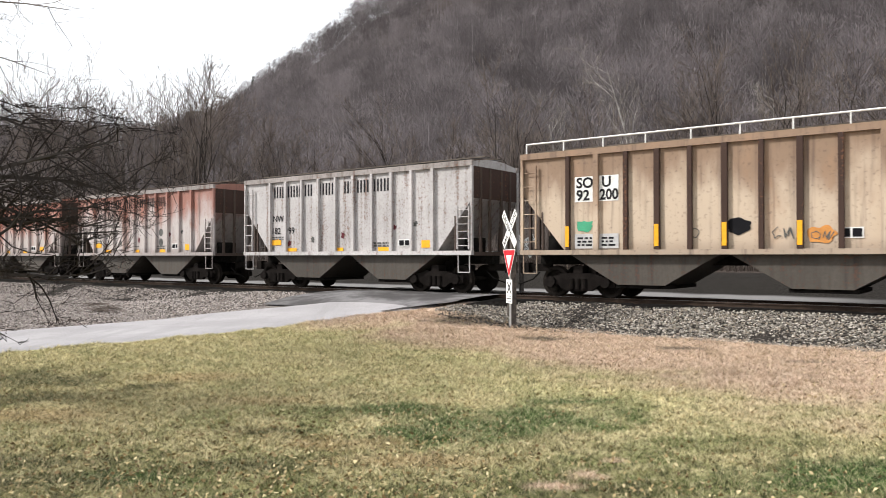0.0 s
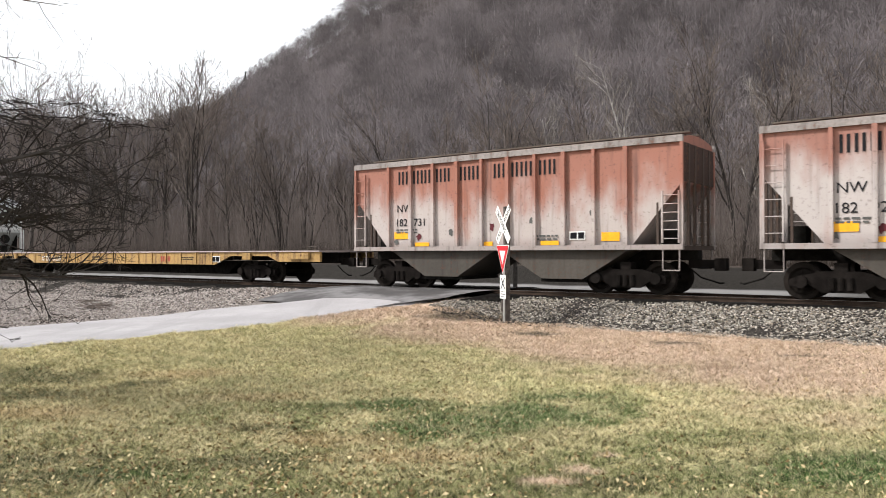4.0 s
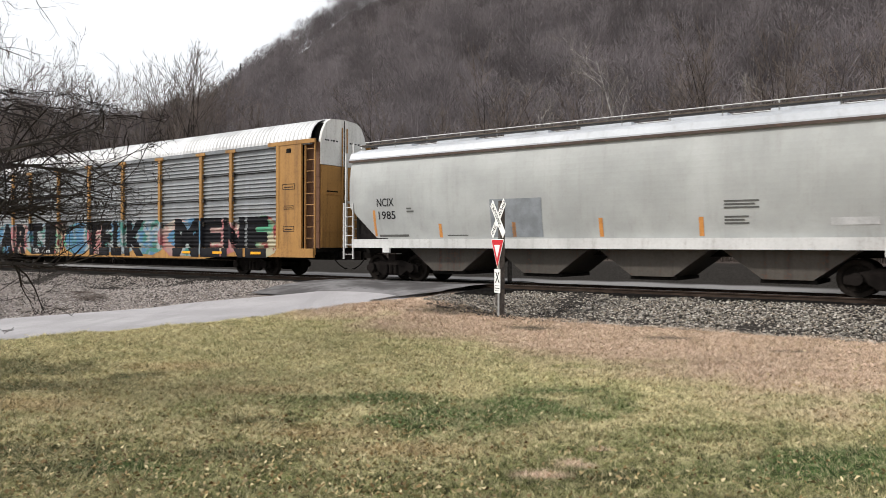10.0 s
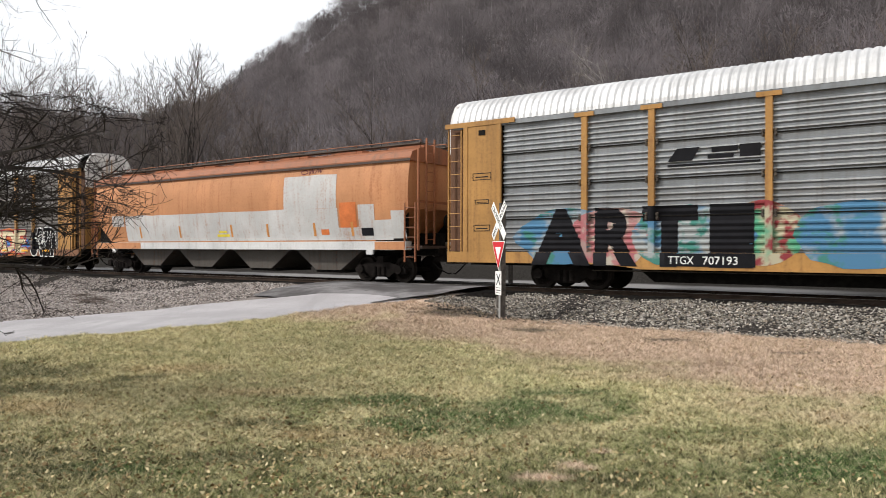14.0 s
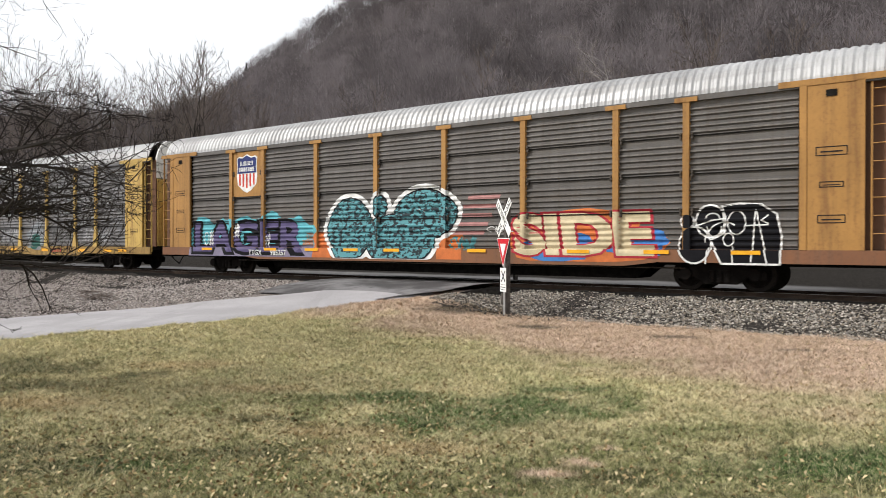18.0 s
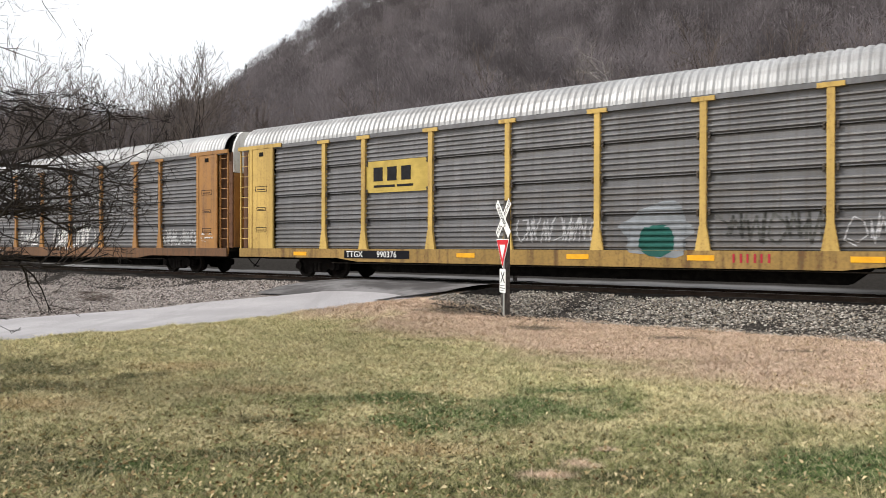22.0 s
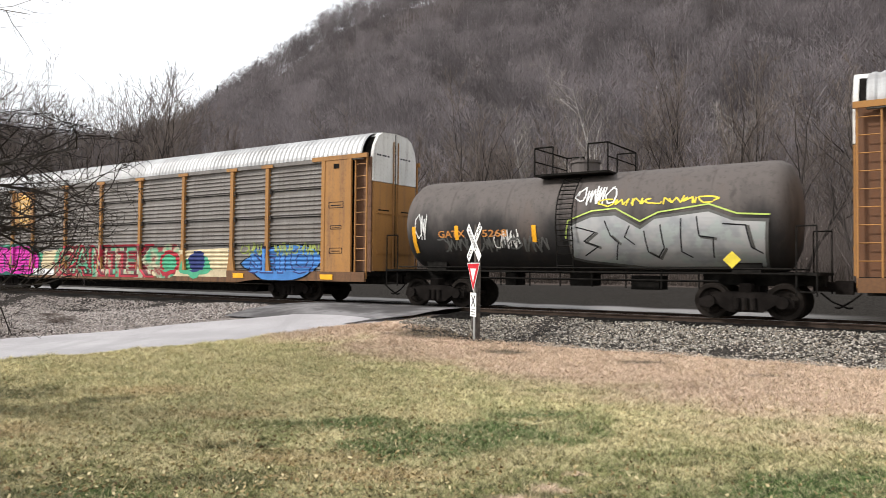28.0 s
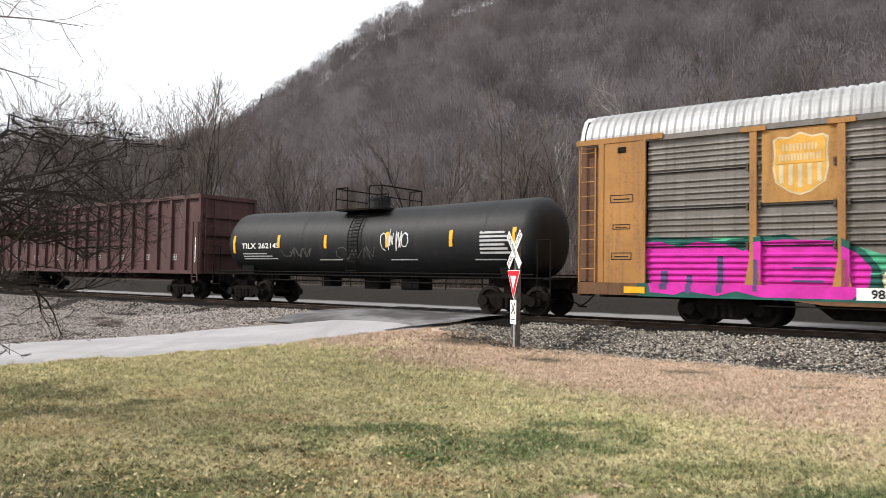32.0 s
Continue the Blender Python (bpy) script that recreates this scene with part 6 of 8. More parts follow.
def shield(car, field, low, stripe, line, x0=-9.3, x1=-7.52):
    """A shield on a painted plate between two posts: band above, stripes below."""
    plate(car, x0, x1, 2.92, 4.74, M_RACK_YEL, -1.46, "shield_plate", t=0.015)
    cx, w = (x0 + x1) / 2, 0.58

    def form(g):
        return [(cx - w - g, 4.42 + g), (cx - w * 0.86, 4.5 + g), (cx - w * 0.45, 4.47 + g), (cx, 4.58 + g), (cx + w * 0.45, 4.47 + g), (cx + w * 0.86, 4.5 + g), (cx + w + g, 4.42 + g), (cx + w * 0.94 + g, 4.1), (cx + w + g, 3.75), (cx + w * 0.9 + g, 3.4), (cx + w * 0.4, 3.2 - g), (cx, 3.12 - g), (cx - w * 0.4, 3.2 - g), (cx - w * 0.9 - g, 3.4), (cx - w - g, 3.75), (cx - w * 0.94 - g, 4.1)]
    for g, mat, y in ((0.05, line, -1.482), (0.0, low, -1.487)):
        bm = bmesh.new()
        slab(bm, form(g), y, y + 0.006)
        part("shield", bm, mat, car)
    for i in range(5):
        x = cx - w * 0.74 + i * w * 0.37
        d = 0.1 * abs(i - 2) / 2
        plate(car, x - 0.05, x + 0.05, 3.26 + d * 1.2, 3.84, stripe, -1.4875, "stripe")
    bm = bmesh.new()
    slab(bm, [(cx - w, 4.42), (cx - w * 0.86, 4.5), (cx - w * 0.45, 4.47), (cx, 4.58), (cx + w * 0.45, 4.47), (cx + w * 0.86, 4.5), (cx + w, 4.42), (cx + w * 0.95, 4.1), (cx + w, 3.86), (cx - w, 3.86), (cx - w * 0.95, 4.1)], -1.496, -1.49)
    part("band", bm, field, car)
    glyph_bars(car, cx - 0.4, cx + 0.42, 4.17, 4.34, 5, line, -1.497, weight=0.035)
    glyph_bars(car, cx - 0.48, cx + 0.5, 3.93, 4.1, 7, line, -1.497, weight=0.035)


shield(rack2, P["navy"], P["white"], flat_paint("shield_red", (0.5, 0.06, 0.04)), P["white"])
shield(rack5, P["gold"], P["gold"], P["cream"], P["cream"])

# sooty auto carrier with bubbles
for x, s in ((-11.4, 1), (-9.8, 2), (-8.4, 3), (-6.9, 4), (-5.4, 5)):
    paint(rack2, blob(x, 1.25, 0.95, 0.85, s, 0.25, 24, zlow=0.5), P["cyan"], name="sprayed_cloud")
paint(rack2, [(-12.2, 0.5), (-4.6, 0.5), (-4.5, 0.95), (-12.1, 0.9)], P["lilac"], lift=0.004, name="sprayed_cloud")
tag_text(rack2, "LAGER", -12.0, -4.95, 0.53, 2.02, P["black"], lift=0.007, bold=0.1)
tag_text(rack2, "LAGER", -11.88, -5.06, 0.66, 1.9, P["violet"], lift=0.012, bold=0.03)
for x0, x1, z in ((-11.2, -10.6, 1.2), (-9.4, -8.9, 1.5), (-7.6, -7.0, 1.1)):
    scrawl(rack2, x0, x1, z - 0.3, z + 0.4, P["white"], int(x0 * 10), 0.035, 2, lift=0.014)
lettering("TTGX", 0.3, -8.2, -1.575, 0.56, rack2, M_CHALK)
lettering("985257", 0.3, -6.9, -1.575, 0.56, rack2, M_CHALK)
for cx, cz, rx, rz, s in ((-2.75, 1.5, 1.05, 1.12, 1), (-1.3, 2.3, 0.28, 0.36, 2), (-0.75, 1.15, 1.15, 0.85, 3), (0.65, 1.95, 1.3, 0.82, 4), (0.3, 1.2, 0.75, 0.8, 5)):
    paint(rack2, blob(cx, cz, rx + 0.22, rz + 0.2, s, 0.05, 32, zlow=0.48), P["white"], name="halo", lift=0.0005 * s)
for cx, cz, rx, rz, s in ((-2.75, 1.5, 1.05, 1.12, 1), (-1.3, 2.3, 0.28, 0.36, 2), (0.3, 1.2, 0.75, 0.8, 5), (0.65, 1.95, 1.3, 0.82, 4), (-0.75, 1.15, 1.15, 0.85, 3)):
    paint(rack2, blob(cx, cz, rx + 0.05, rz + 0.05, s, 0.05, 32, zlow=0.5), P["black"], name="outline", lift=0.006 + 0.001 * s)
    paint(rack2, blob(cx, cz, rx, rz, s, 0.05, 32, zlow=0.52), P["teal_speck"], name="bubble", lift=0.0095 + 0.001 * s)
for k in range(5):
    paint(rack2, rect(1.6 + 0.2 * k, 3.0 + 0.15 * k, 1.3 + 0.28 * k, 1.42 + 0.28 * k), P["rose"], name="sprayed_bar")
for x0, x1 in ((-5.0, -3.6), (-5.2, -4.6), (1.2, 2.2)):
    paint(rack2, rect(x0, x1, 0.5, 1.0 + 0.3 * (x1 - x0)), P["orange"], name="sprayed_bar")
scrawl(rack2, 1.7, 2.7, 0.75, 1.25, P["teal"], 31, 0.07, 3)
scrawl(rack2, 3.1, 4.2, 1.35, 1.6, P["white"], 32, 0.03, 4)
paint(rack2, blob(6.2, 1.2, 2.7, 0.75, 12, 0.18, 30, zlow=0.5), P["orange"], name="sprayed_cloud")
paint(rack2, blob(5.5, 0.9, 1.2, 0.4, 13, 0.2, 24, zlow=0.5), P["blue"], lift=0.002, name="sprayed_cloud")
paint(rack2, blob(8.0, 1.0, 0.9, 0.4, 14, 0.2, 24, zlow=0.5), P["blue"], lift=0.002, name="sprayed_cloud")
tag_text(rack2, "SIDE", 3.95, 8.65, 0.6, 1.98, P["red"], lift=0.006, bold=0.085, slant=-0.1)
tag_text(rack2, "SIDE", 4.05, 8.55, 0.66, 1.92, P["cream"], lift=0.011, bold=0.05, slant=-0.1)


def oval(cx, cz, rx, rz, a0=0, a1=360, n=22):
    return [(cx + rx * math.cos(radians(a0 + (a1 - a0) * i / n)), cz + rz * math.sin(radians(a0 + (a1 - a0) * i / n))) for i in range(n + 1)]


BUBBLES = (oval(9.6, 0.98, 0.42, 0.48)[:-1], oval(9.4, 1.6, 0.17, 0.18)[:-1], oval(10.0, 1.6, 0.38, 0.42)[:-1], [(10.3, 0.5), (11.7, 0.5), (11.72, 1.2), (11.6, 1.75), (11.25, 2.0), (10.7, 2.04), (10.3, 1.98), (10.36, 1.3), (10.0, 1.1)])
for k, form in enumerate(BUBBLES):
    paint(rack2, form, P["black"], name="bubble", lift=0.002 + 0.001 * k)
    spray_line(rack2, [*form, form[0]], 0.05, P["white"], lift=0.009)
for pts in (oval(10.65, 1.55, 0.22, 0.3), oval(10.1, 1.45, 0.18, 0.26, 180, 360), [(9.62, 1.48), (10.05, 1.62), (10.34, 1.66)], oval(10.05, 1.68, 0.17, 0.12, 0, 180), [(11.1, 1.86), (11.02, 0.56)], [(11.12, 1.86), (11.4, 0.5)], [(10.85, 1.47), (11.4, 1.49)], [(11.4, 1.73), (11.25, 1.6), (11.4, 1.52)], oval(10.35, 0.95, 0.5, 0.62, 60, 170), [(9.95, 0.9), (9.9, 0.5)], [(10.55, 0.95), (10.58, 0.5)], oval(10.45, 1.12, 0.13, 0.16)):
    spray_line(rack2, pts, 0.035, P["white"], lift=0.012)
for x in (-10.9, -6.9, -4.6, -2.6, -0.7, 2.8, 6.3, 8.6, 10.9):
    plate(rack2, x - 0.35, x + 0.35, 0.74, 0.84, M_MARKER, -1.58, "yellow_reflector")
scrawl(rack2, -12.9, -12.4, 2.5, 3.6, P["darkgrey"], 44, 0.03, 1, lift=0.07)

# grey auto carrier, yellow posts
plate(rack3, -7.32, -4.58, 2.82, 3.92, flat_paint("emblem_yellow", (0.42, 0.3, 0.07)), -1.46, "emblem_plate", t=0.015)
bm = bmesh.new()
for x in (-6.75, -6.12, -5.5):
    block(bm, x - 0.22, x + 0.2, -1.483, -1.476, 3.22, 3.7)
block(bm, -6.95, -6.0, -1.483, -1.476, 3.0, 3.08)
block(bm, -5.9, -5.2, -1.483, -1.476, 3.0, 3.08)
part("emblem", bm, M_INK, rack3, "black emblem of plain bars")
plate(rack3, -8.3, -5.3, 0.52, 0.8, P["black"], -1.556)
lettering("TTGX", 0.3, -8.2, -1.562, 0.57, rack3, M_CHALK)
lettering("990376", 0.3, -6.75, -1.562, 0.57, rack3, M_CHALK)
glyph_bars(rack3, 5.2, 6.2, 0.56, 0.78, 3, P["red"], -1.556)
scrawl(rack3, -1.2, 1.6, 1.05, 1.9, P["silver"], 51, 0.04, 7)
paint(rack3, blob(3.2, 1.3, 0.95, 0.78, 7, 0.3, 26, zlow=0.5), P["patch"], name="sprayed_cloud")
paint(rack3, blob(3.2, 1.1, 0.5, 0.45, 8, 0.1, 20), P["deep_green"], lift=0.004, name="sprayed_cloud")
scrawl(rack3, 4.6, 7.4, 1.0, 1.9, P["darkgrey"], 52, 0.06, 6)
scrawl(rack3, 7.7, 10.6, 0.95, 1.8, P["silver"], 53, 0.03, 6)
for x in (-10.6, -3.0, 0.9, 4.4, 8.2, 10.6, 11.9):
    plate(rack3, x - 0.35, x + 0.35, 0.6, 0.74, M_MARKER, -1.56, "yellow_reflector")

# auto carrier with white tags
plate(rack4, -9.2, -7.55, 2.95, 4.74, flat_paint("emblem_yellow_dull", (0.36, 0.27, 0.09)), -1.46, "emblem_plate", t=0.015)
glyph_bars(rack4, -8.95, -7.8, 3.75, 4.15, 3, M_INK, -1.478, "emblem", weight=0.09)
plate(rack4, -8.9, -7.85, 3.58, 3.64, M_INK, -1.478, "emblem")
for ch, x0, x1 in (("A", -11.85, -10.95), ("V", -10.95, -10.05), ("E", -10.0, -9.3), ("R", -8.95, -8.05), ("T", -8.0, -7.1)):
    paint(rack4, blob((x0 + x1) / 2, 1.3, 0.62, 0.68, int(x0 * 3), 0.1, 24, zlow=0.6), P["black"], lift=0.001, name="outline")
    tag_text(rack4, ch, x0, x1, 0.82, 1.86, P["white"], lift=0.009, bold=0.06, label="white bubble letter")
    paint(rack4, rect(x0 + 0.12, x1 - 0.12, 0.84, 1.0), P["cyan"], lift=0.006, name="letter_shadow")
for x in (-11.2, -10.1, -9.1, -8.2, -7.3):
    paint(rack4, blob(x, 1.0, 0.16, 0.1, int(x * 7), 0.3, 12), P["teal"], lift=0.0135, name="sprayed_cloud")
lettering("TTGX", 0.26, -7.75, -1.566, 0.57, rack4, M_CHALK)
lettering("990816", 0.26, -6.6, -1.566, 0.57, rack4, M_CHALK)
scrawl(rack4, -4.0, -2.0, 0.9, 1.7, P["white"], 61, 0.06, 4)
scrawl(rack4, -0.4, 3.8, 0.7, 2.05, P["white"], 62, 0.06, 7)
scrawl(rack4, 9.6, 12.0, 0.95, 1.7, P["grey"], 63, 0.07, 7)
scrawl(rack4, 12.5, 13.3, 1.1, 1.5, P["white"], 64, 0.05, 3, lift=0.09)

# auto carrier with pink, green and blue pieces
paint(rack5, blob(-9.7, 1.3, 2.95, 0.78, 21, 0.1, 36, zlow=0.52), P["green"], name="sprayed_cloud")
PINK_FORM = [(-12.15, 0.62), (-11.5, 0.56), (-11.2, 0.68), (-10.4, 0.56), (-9.9, 0.7), (-9.3, 0.56), (-7.3, 0.56), (-6.95, 0.9), (-6.9, 1.3), (-7.2, 1.65), (-7.75, 1.96), (-8.3, 1.8), (-8.8, 2.0), (-9.5, 1.94), (-9.75, 1.72), (-10.2, 1.9), (-10.9, 1.98), (-11.4, 1.84), (-11.9, 1.99), (-12.5, 1.97), (-12.6, 1.75), (-12.3, 1.3)]
paint(rack5, [(-9.8 + (x + 9.8) * 1.06, 1.27 + (z - 1.27) * 1.18) for x, z in PINK_FORM[7:]] + [(-12.5, 0.5), (-6.6, 0.5)], P["deep_green"], lift=0.002, name="outline")
paint(rack5, PINK_FORM, P["pink"], lift=0.004, name="pink_letters", label="solid magenta graffiti letters")
for x0, z0, x1, z1 in ((-11.9, 0.7, -11.7, 1.2), (-11.2, 0.6, -11.05, 1.1), (-10.4, 0.65, -10.25, 1.6), (-9.5, 0.7, -9.4, 1.5), (-8.6, 1.25, -7.7, 1.32), (-8.6, 0.95, -7.9, 1.02)):
    paint(rack5, rect(x0, x1, z0, z1), P["violet"], lift=0.009, name="letter_shadow")
paint(rack5, [(-6.75, 0.85), (-3.4, 0.85), (-3.4, 1.72), (-5.0, 1.78), (-6.5, 1.7)], P["cream"], lift=0.001, name="buff_patch")
paint(rack5, [(2.5, 0.6), (7.3, 0.6), (7.25, 1.75), (4.5, 1.68), (2.6, 1.72)], P["cream"], lift=0.001, name="buff_patch")
for x, s in ((-4.6, 1), (-3.2, 2), (-1.6, 3), (0.0, 4), (1.6, 5), (3.3, 6)):
    paint(rack5, blob(x, 1.2, 1.05, 0.75, s + 30, 0.15, 26, zlow=0.5), P["mint_cloud"], lift=0.002 + 0.0003 * s, name="sprayed_cloud")
tag_text(rack5, "CANTEK", -5.1, 2.7, 0.5, 1.98, P["red"], lift=0.007, bold=0.09)
tag_text(rack5, "CANTEK", -5.0, 2.6, 0.58, 1.9, P["maroon"], lift=0.011, bold=0.05)
tag_text(rack5, "CANTEK", -4.94, 2.54, 0.64, 1.84, P["mint_cloud"], lift=0.015, bold=-0.005)
paint(rack5, blob(3.6, 1.15, 0.7, 0.55, 41, 0.05, 28, zlow=0.5), P["red"], lift=0.012, name="sprayed_ring")
paint(rack5, blob(3.55, 1.15, 0.5, 0.38, 41, 0.05, 28), P["green"], lift=0.016, name="sprayed_ring")
paint(rack5, blob(5.3, 1.0, 0.85, 0.45, 42, 0.2, 24, zlow=0.5), P["green"], lift=0.006, name="sprayed_cloud")
paint(rack5, blob(5.35, 1.2, 0.5, 0.45, 43, 0.15, 24), P["navy"], lift=0.01, name="sprayed_cloud")
paint(rack5, blob(10.35, 1.2, 2.1, 0.72, 51, 0.14, 34, zlow=0.5), P["black"], lift=0.002, name="outline")
paint(rack5, blob(10.35, 1.2, 2.02, 0.66, 51, 0.14, 34, zlow=0.52), P["blue"], lift=0.006, name="sprayed_cloud")
tag_text(rack5, "SETO", 8.5, 11.9, 0.75, 1.75, P["navy"], lift=0.01, bold=0.07)
tag_text(rack5, "SETO", 8.55, 11.85, 0.8, 1.7, P["blue"], lift=0.014, bold=0.03)
scrawl(rack5, 8.0, 12.1, 1.4, 1.95, P["lime"], 71, 0.05, 9, lift=0.018)
plate(rack5, -7.2, -5.3, 0.55, 0.84, P["white"], -1.562)
lettering("983251", 0.28, -6.9, -1.568, 0.6, rack5, M_INK, bold=0.008)
for x in (8.0, -12.6, 12.6):
    plate(rack5, x - 0.3, x + 0.3, 0.58, 0.76, M_MARKER, -1.575, "yellow_reflector")

# tank cars
def drum(radius, cz, gap=0.012):
    zs = list(np.arange(cz - radius, cz + radius, 0.1))
    return zs, lambda z: -math.sqrt(max(radius ** 2 - (z - cz) ** 2, 0.01)) - gap


DR1, DR2 = drum(1.5, 2.38), drum(1.33, 2.16)
paint(tank1, [(0.05, 1.3), (0.5, 1.2), (2.2, 1.02), (5.35, 1.05), (5.45, 2.3), (4.6, 2.35), (4.0, 2.6), (2.6, 2.45), (2.2, 2.2), (1.5, 2.6), (0.8, 2.55), (0.1, 2.3)], P["darkgrey"], DR1, name="outline")
paint(tank1, [(0.12, 1.36), (0.5, 1.27), (2.2, 1.1), (5.28, 1.12), (5.37, 2.22), (4.6, 2.27), (4.0, 2.52), (2.6, 2.37), (2.2, 2.1), (1.5, 2.5), (0.8, 2.47), (0.17, 2.24)], P["chrome"], DR1, 0.004, "silver_letters", "silver bubble graffiti letters with dark outlines")
for pts in ([(0.35, 2.2), (0.9, 2.05), (0.55, 1.8), (0.95, 1.65), (0.5, 1.4)], [(1.2, 2.35), (1.35, 1.95), (1.55, 1.75), (1.4, 1.3)], [(1.9, 2.2), (1.75, 1.9), (2.0, 1.7)], [(2.3, 2.05), (2.35, 1.5), (2.6, 1.35), (2.8, 1.6), (2.75, 2.2)], [(3.3, 2.35), (3.25, 1.5), (3.5, 1.35)], [(3.7, 2.4), (3.75, 1.9), (4.1, 1.85), (4.05, 1.35)], [(4.35, 2.2), (4.9, 2.15), (5.0, 1.6), (5.25, 1.45)]):
    spray_line(tank1, pts, 0.035, P["black"], DR1, 0.008)
    if len(pts) > 3:
        spray_line(tank1, [(x + 0.06, z - 0.03) for x, z in pts[1:-1]], 0.07, P["darkgrey"], DR1, 0.006)
spray_line(tank1, [(0.0, 1.9), (0.1, 2.4), (0.8, 2.65), (1.5, 2.7), (2.2, 2.32), (2.7, 2.55), (4.0, 2.72), (4.7, 2.45), (5.45, 2.4)], 0.04, P["lime_bright"], DR1, 0.006)
scrawl(tank1, 1.0, 4.2, 2.75, 2.98, P["yellow"], 82, 0.04, 7, DR1, 0.004)
scrawl(tank1, 0.3, 1.5, 2.8, 3.4, P["white"], 83, 0.035, 4, DR1, 0.004)
scrawl(tank1, -5.3, -4.8, 1.9, 2.8, P["white"], 84, 0.03, 2, DR1, 0.004)
scrawl(tank1, -2.4, -1.5, 1.6, 2.2, P["white"], 85, 0.03, 3, DR1, 0.004)
scrawl(tank1, -4.5, -0.6, 1.5, 2.0, P["darkgrey"], 86, 0.05, 9, DR1, 0.004)
tag_text(tank1, "GATX", -4.4, -3.4, 1.98, 2.2, P["ochre"], DR1, 0.004, 0.01, name="lettering")
tag_text(tank1, "65268", -3.0, -1.9, 1.98, 2.2, P["ochre"], DR1, 0.004, 0.01, name="lettering")
for x, z0, z1 in ((-5.35, 1.5, 2.35), (-1.0, 1.8, 2.3), (-3.7, 1.9, 2.35)):
    paint(tank1, rect(x - 0.07, x + 0.07, z0, z1), M_MARKER, DR1, 0.006, "yellow_reflector")
bm = bmesh.new()
slab(bm, [(4.58, 1.06), (4.8, 1.28), (4.58, 1.5), (4.36, 1.28)], -1.53, -1.515)
part("placard", bm, P["yellow"], tank1, "yellow diamond placard")
tag_text(tank2, "TILX", -6.45, -5.55, 1.98, 2.2, M_CHALK, DR2, 0.002, 0.015, name="lettering")
tag_text(tank2, "262145", -5.4, -4.1, 1.98, 2.2, M_CHALK, DR2, 0.002, 0.015, name="lettering")
for x, z0, z1 in ((-6.95, 1.8, 2.6), (-4.15, 2.0, 2.5), (-1.5, 1.95, 2.45), (1.6, 1.95, 2.5), (4.4, 1.95, 2.5), (6.85, 1.95, 2.75)):
    paint(tank2, rect(x - 0.07, x + 0.07, z0, z1), M_MARKER, DR2, 0.004, "yellow_reflector")
for k in range(6):
    paint(tank2, rect(5.55, 6.7 - 0.1 * (k % 3), 1.7 + k * 0.13, 1.77 + k * 0.13), P["grey"], DR2, 0.004, "data_line")
for k in range(3):
    paint(tank2, rect(-6.4, -4.3 - 0.3 * k, 1.55 + k * 0.1, 1.59 + k * 0.1), P["grey"], DR2, 0.004, "data_line")
    paint(tank2, rect(-1.9 + 3.6 * k, -0.7 + 3.6 * k, 1.5, 1.54), P["grey"], DR2, 0.004, "data_line")
scrawl(tank2, -4.0, -2.3, 1.6, 2.0, P["darkgrey"], 91, 0.03, 3, DR2, 0.004)
scrawl(tank2, -0.9, 0.9, 1.5, 2.0, P["darkgrey"], 92, 0.03, 3, DR2, 0.004)
scrawl(tank2, 1.3, 2.6, 1.8, 2.6, P["white"], 93, 0.03, 4, DR2, 0.004)
plate(gon, 9.55, 9.6, 1.4, 2.5, M_CHALK, -1.545)
for k in range(8):
    x = -8 + k * 2.2
    small_print(gon, x, x + 0.6, 1.5, 1.8, 3, P["grey"], -1.415)

# ---- trees ----


def grow(rng, base, height, spread, levels=4, lean=0.0, trunk_r=None, fork=0.3, droop=0.0, kids=(5, 5, 4, 3), start=0.25, rmin=0.006, bole=0.72, kid=1.0):
    """A bare tree as tapered limbs: lists of (points, radii, level)."""
    limbs = []

    def limb(p, d, length, r, level):
        n = 6 if level == 0 else (5 if level == 1 else 3)
        pts, rad = [p], [r]
        q, v = Vector(p), Vector(d).normalized()
        for i in range(n):
            wob = 0.12 if level == 0 else 0.25
            v = (v + Vector((rng.uniform(-wob, wob), rng.uniform(-wob, wob), rng.uniform(-wob, wob) + (0.05 if level and not droop else 0) - droop * (level > 0) * 0.25))).normalized()
            q = q + v * length / n
            pts.append(q.copy())
            rad.append(r * (1 - 0.85 * (i + 1) / n) + rmin * 0.3)
        limbs.append((pts, rad, level))
        if level >= levels - 1:
            return
        k = kids[level]
        for j in range(k):
            f = start + (1 - start) * (j + rng.uniform(0.2, 0.9)) / k if level == 0 else 0.2 + 0.8 * (j + rng.uniform(0.1, 0.9)) / k
            i = min(int(f * n), n - 1)
            o = pts[i].lerp(pts[i + 1], f * n - i)
            tang = (pts[i + 1] - pts[i]).normalized()
            side = tang.orthogonal().normalized()
            side.rotate(Matrix.Rotation(rng.uniform(0, math.tau), 3, tang))
            w = rng.uniform(0.35, 0.8) * spread
            nd = (tang * (1 - 0.35 * w) + side * w).normalized()
            limb(o, nd, length * rng.uniform(0.4, 0.62) * (1.15 - 0.45 * f) * (kid if level == 0 else 1.0), max(rad[i] * rng.uniform(0.45, 0.65), rmin), level + 1)

    limb(Vector(base), (lean, rng.uniform(-0.05, 0.05), 1), height * bole, trunk_r or height * 0.016, 0)
    return limbs


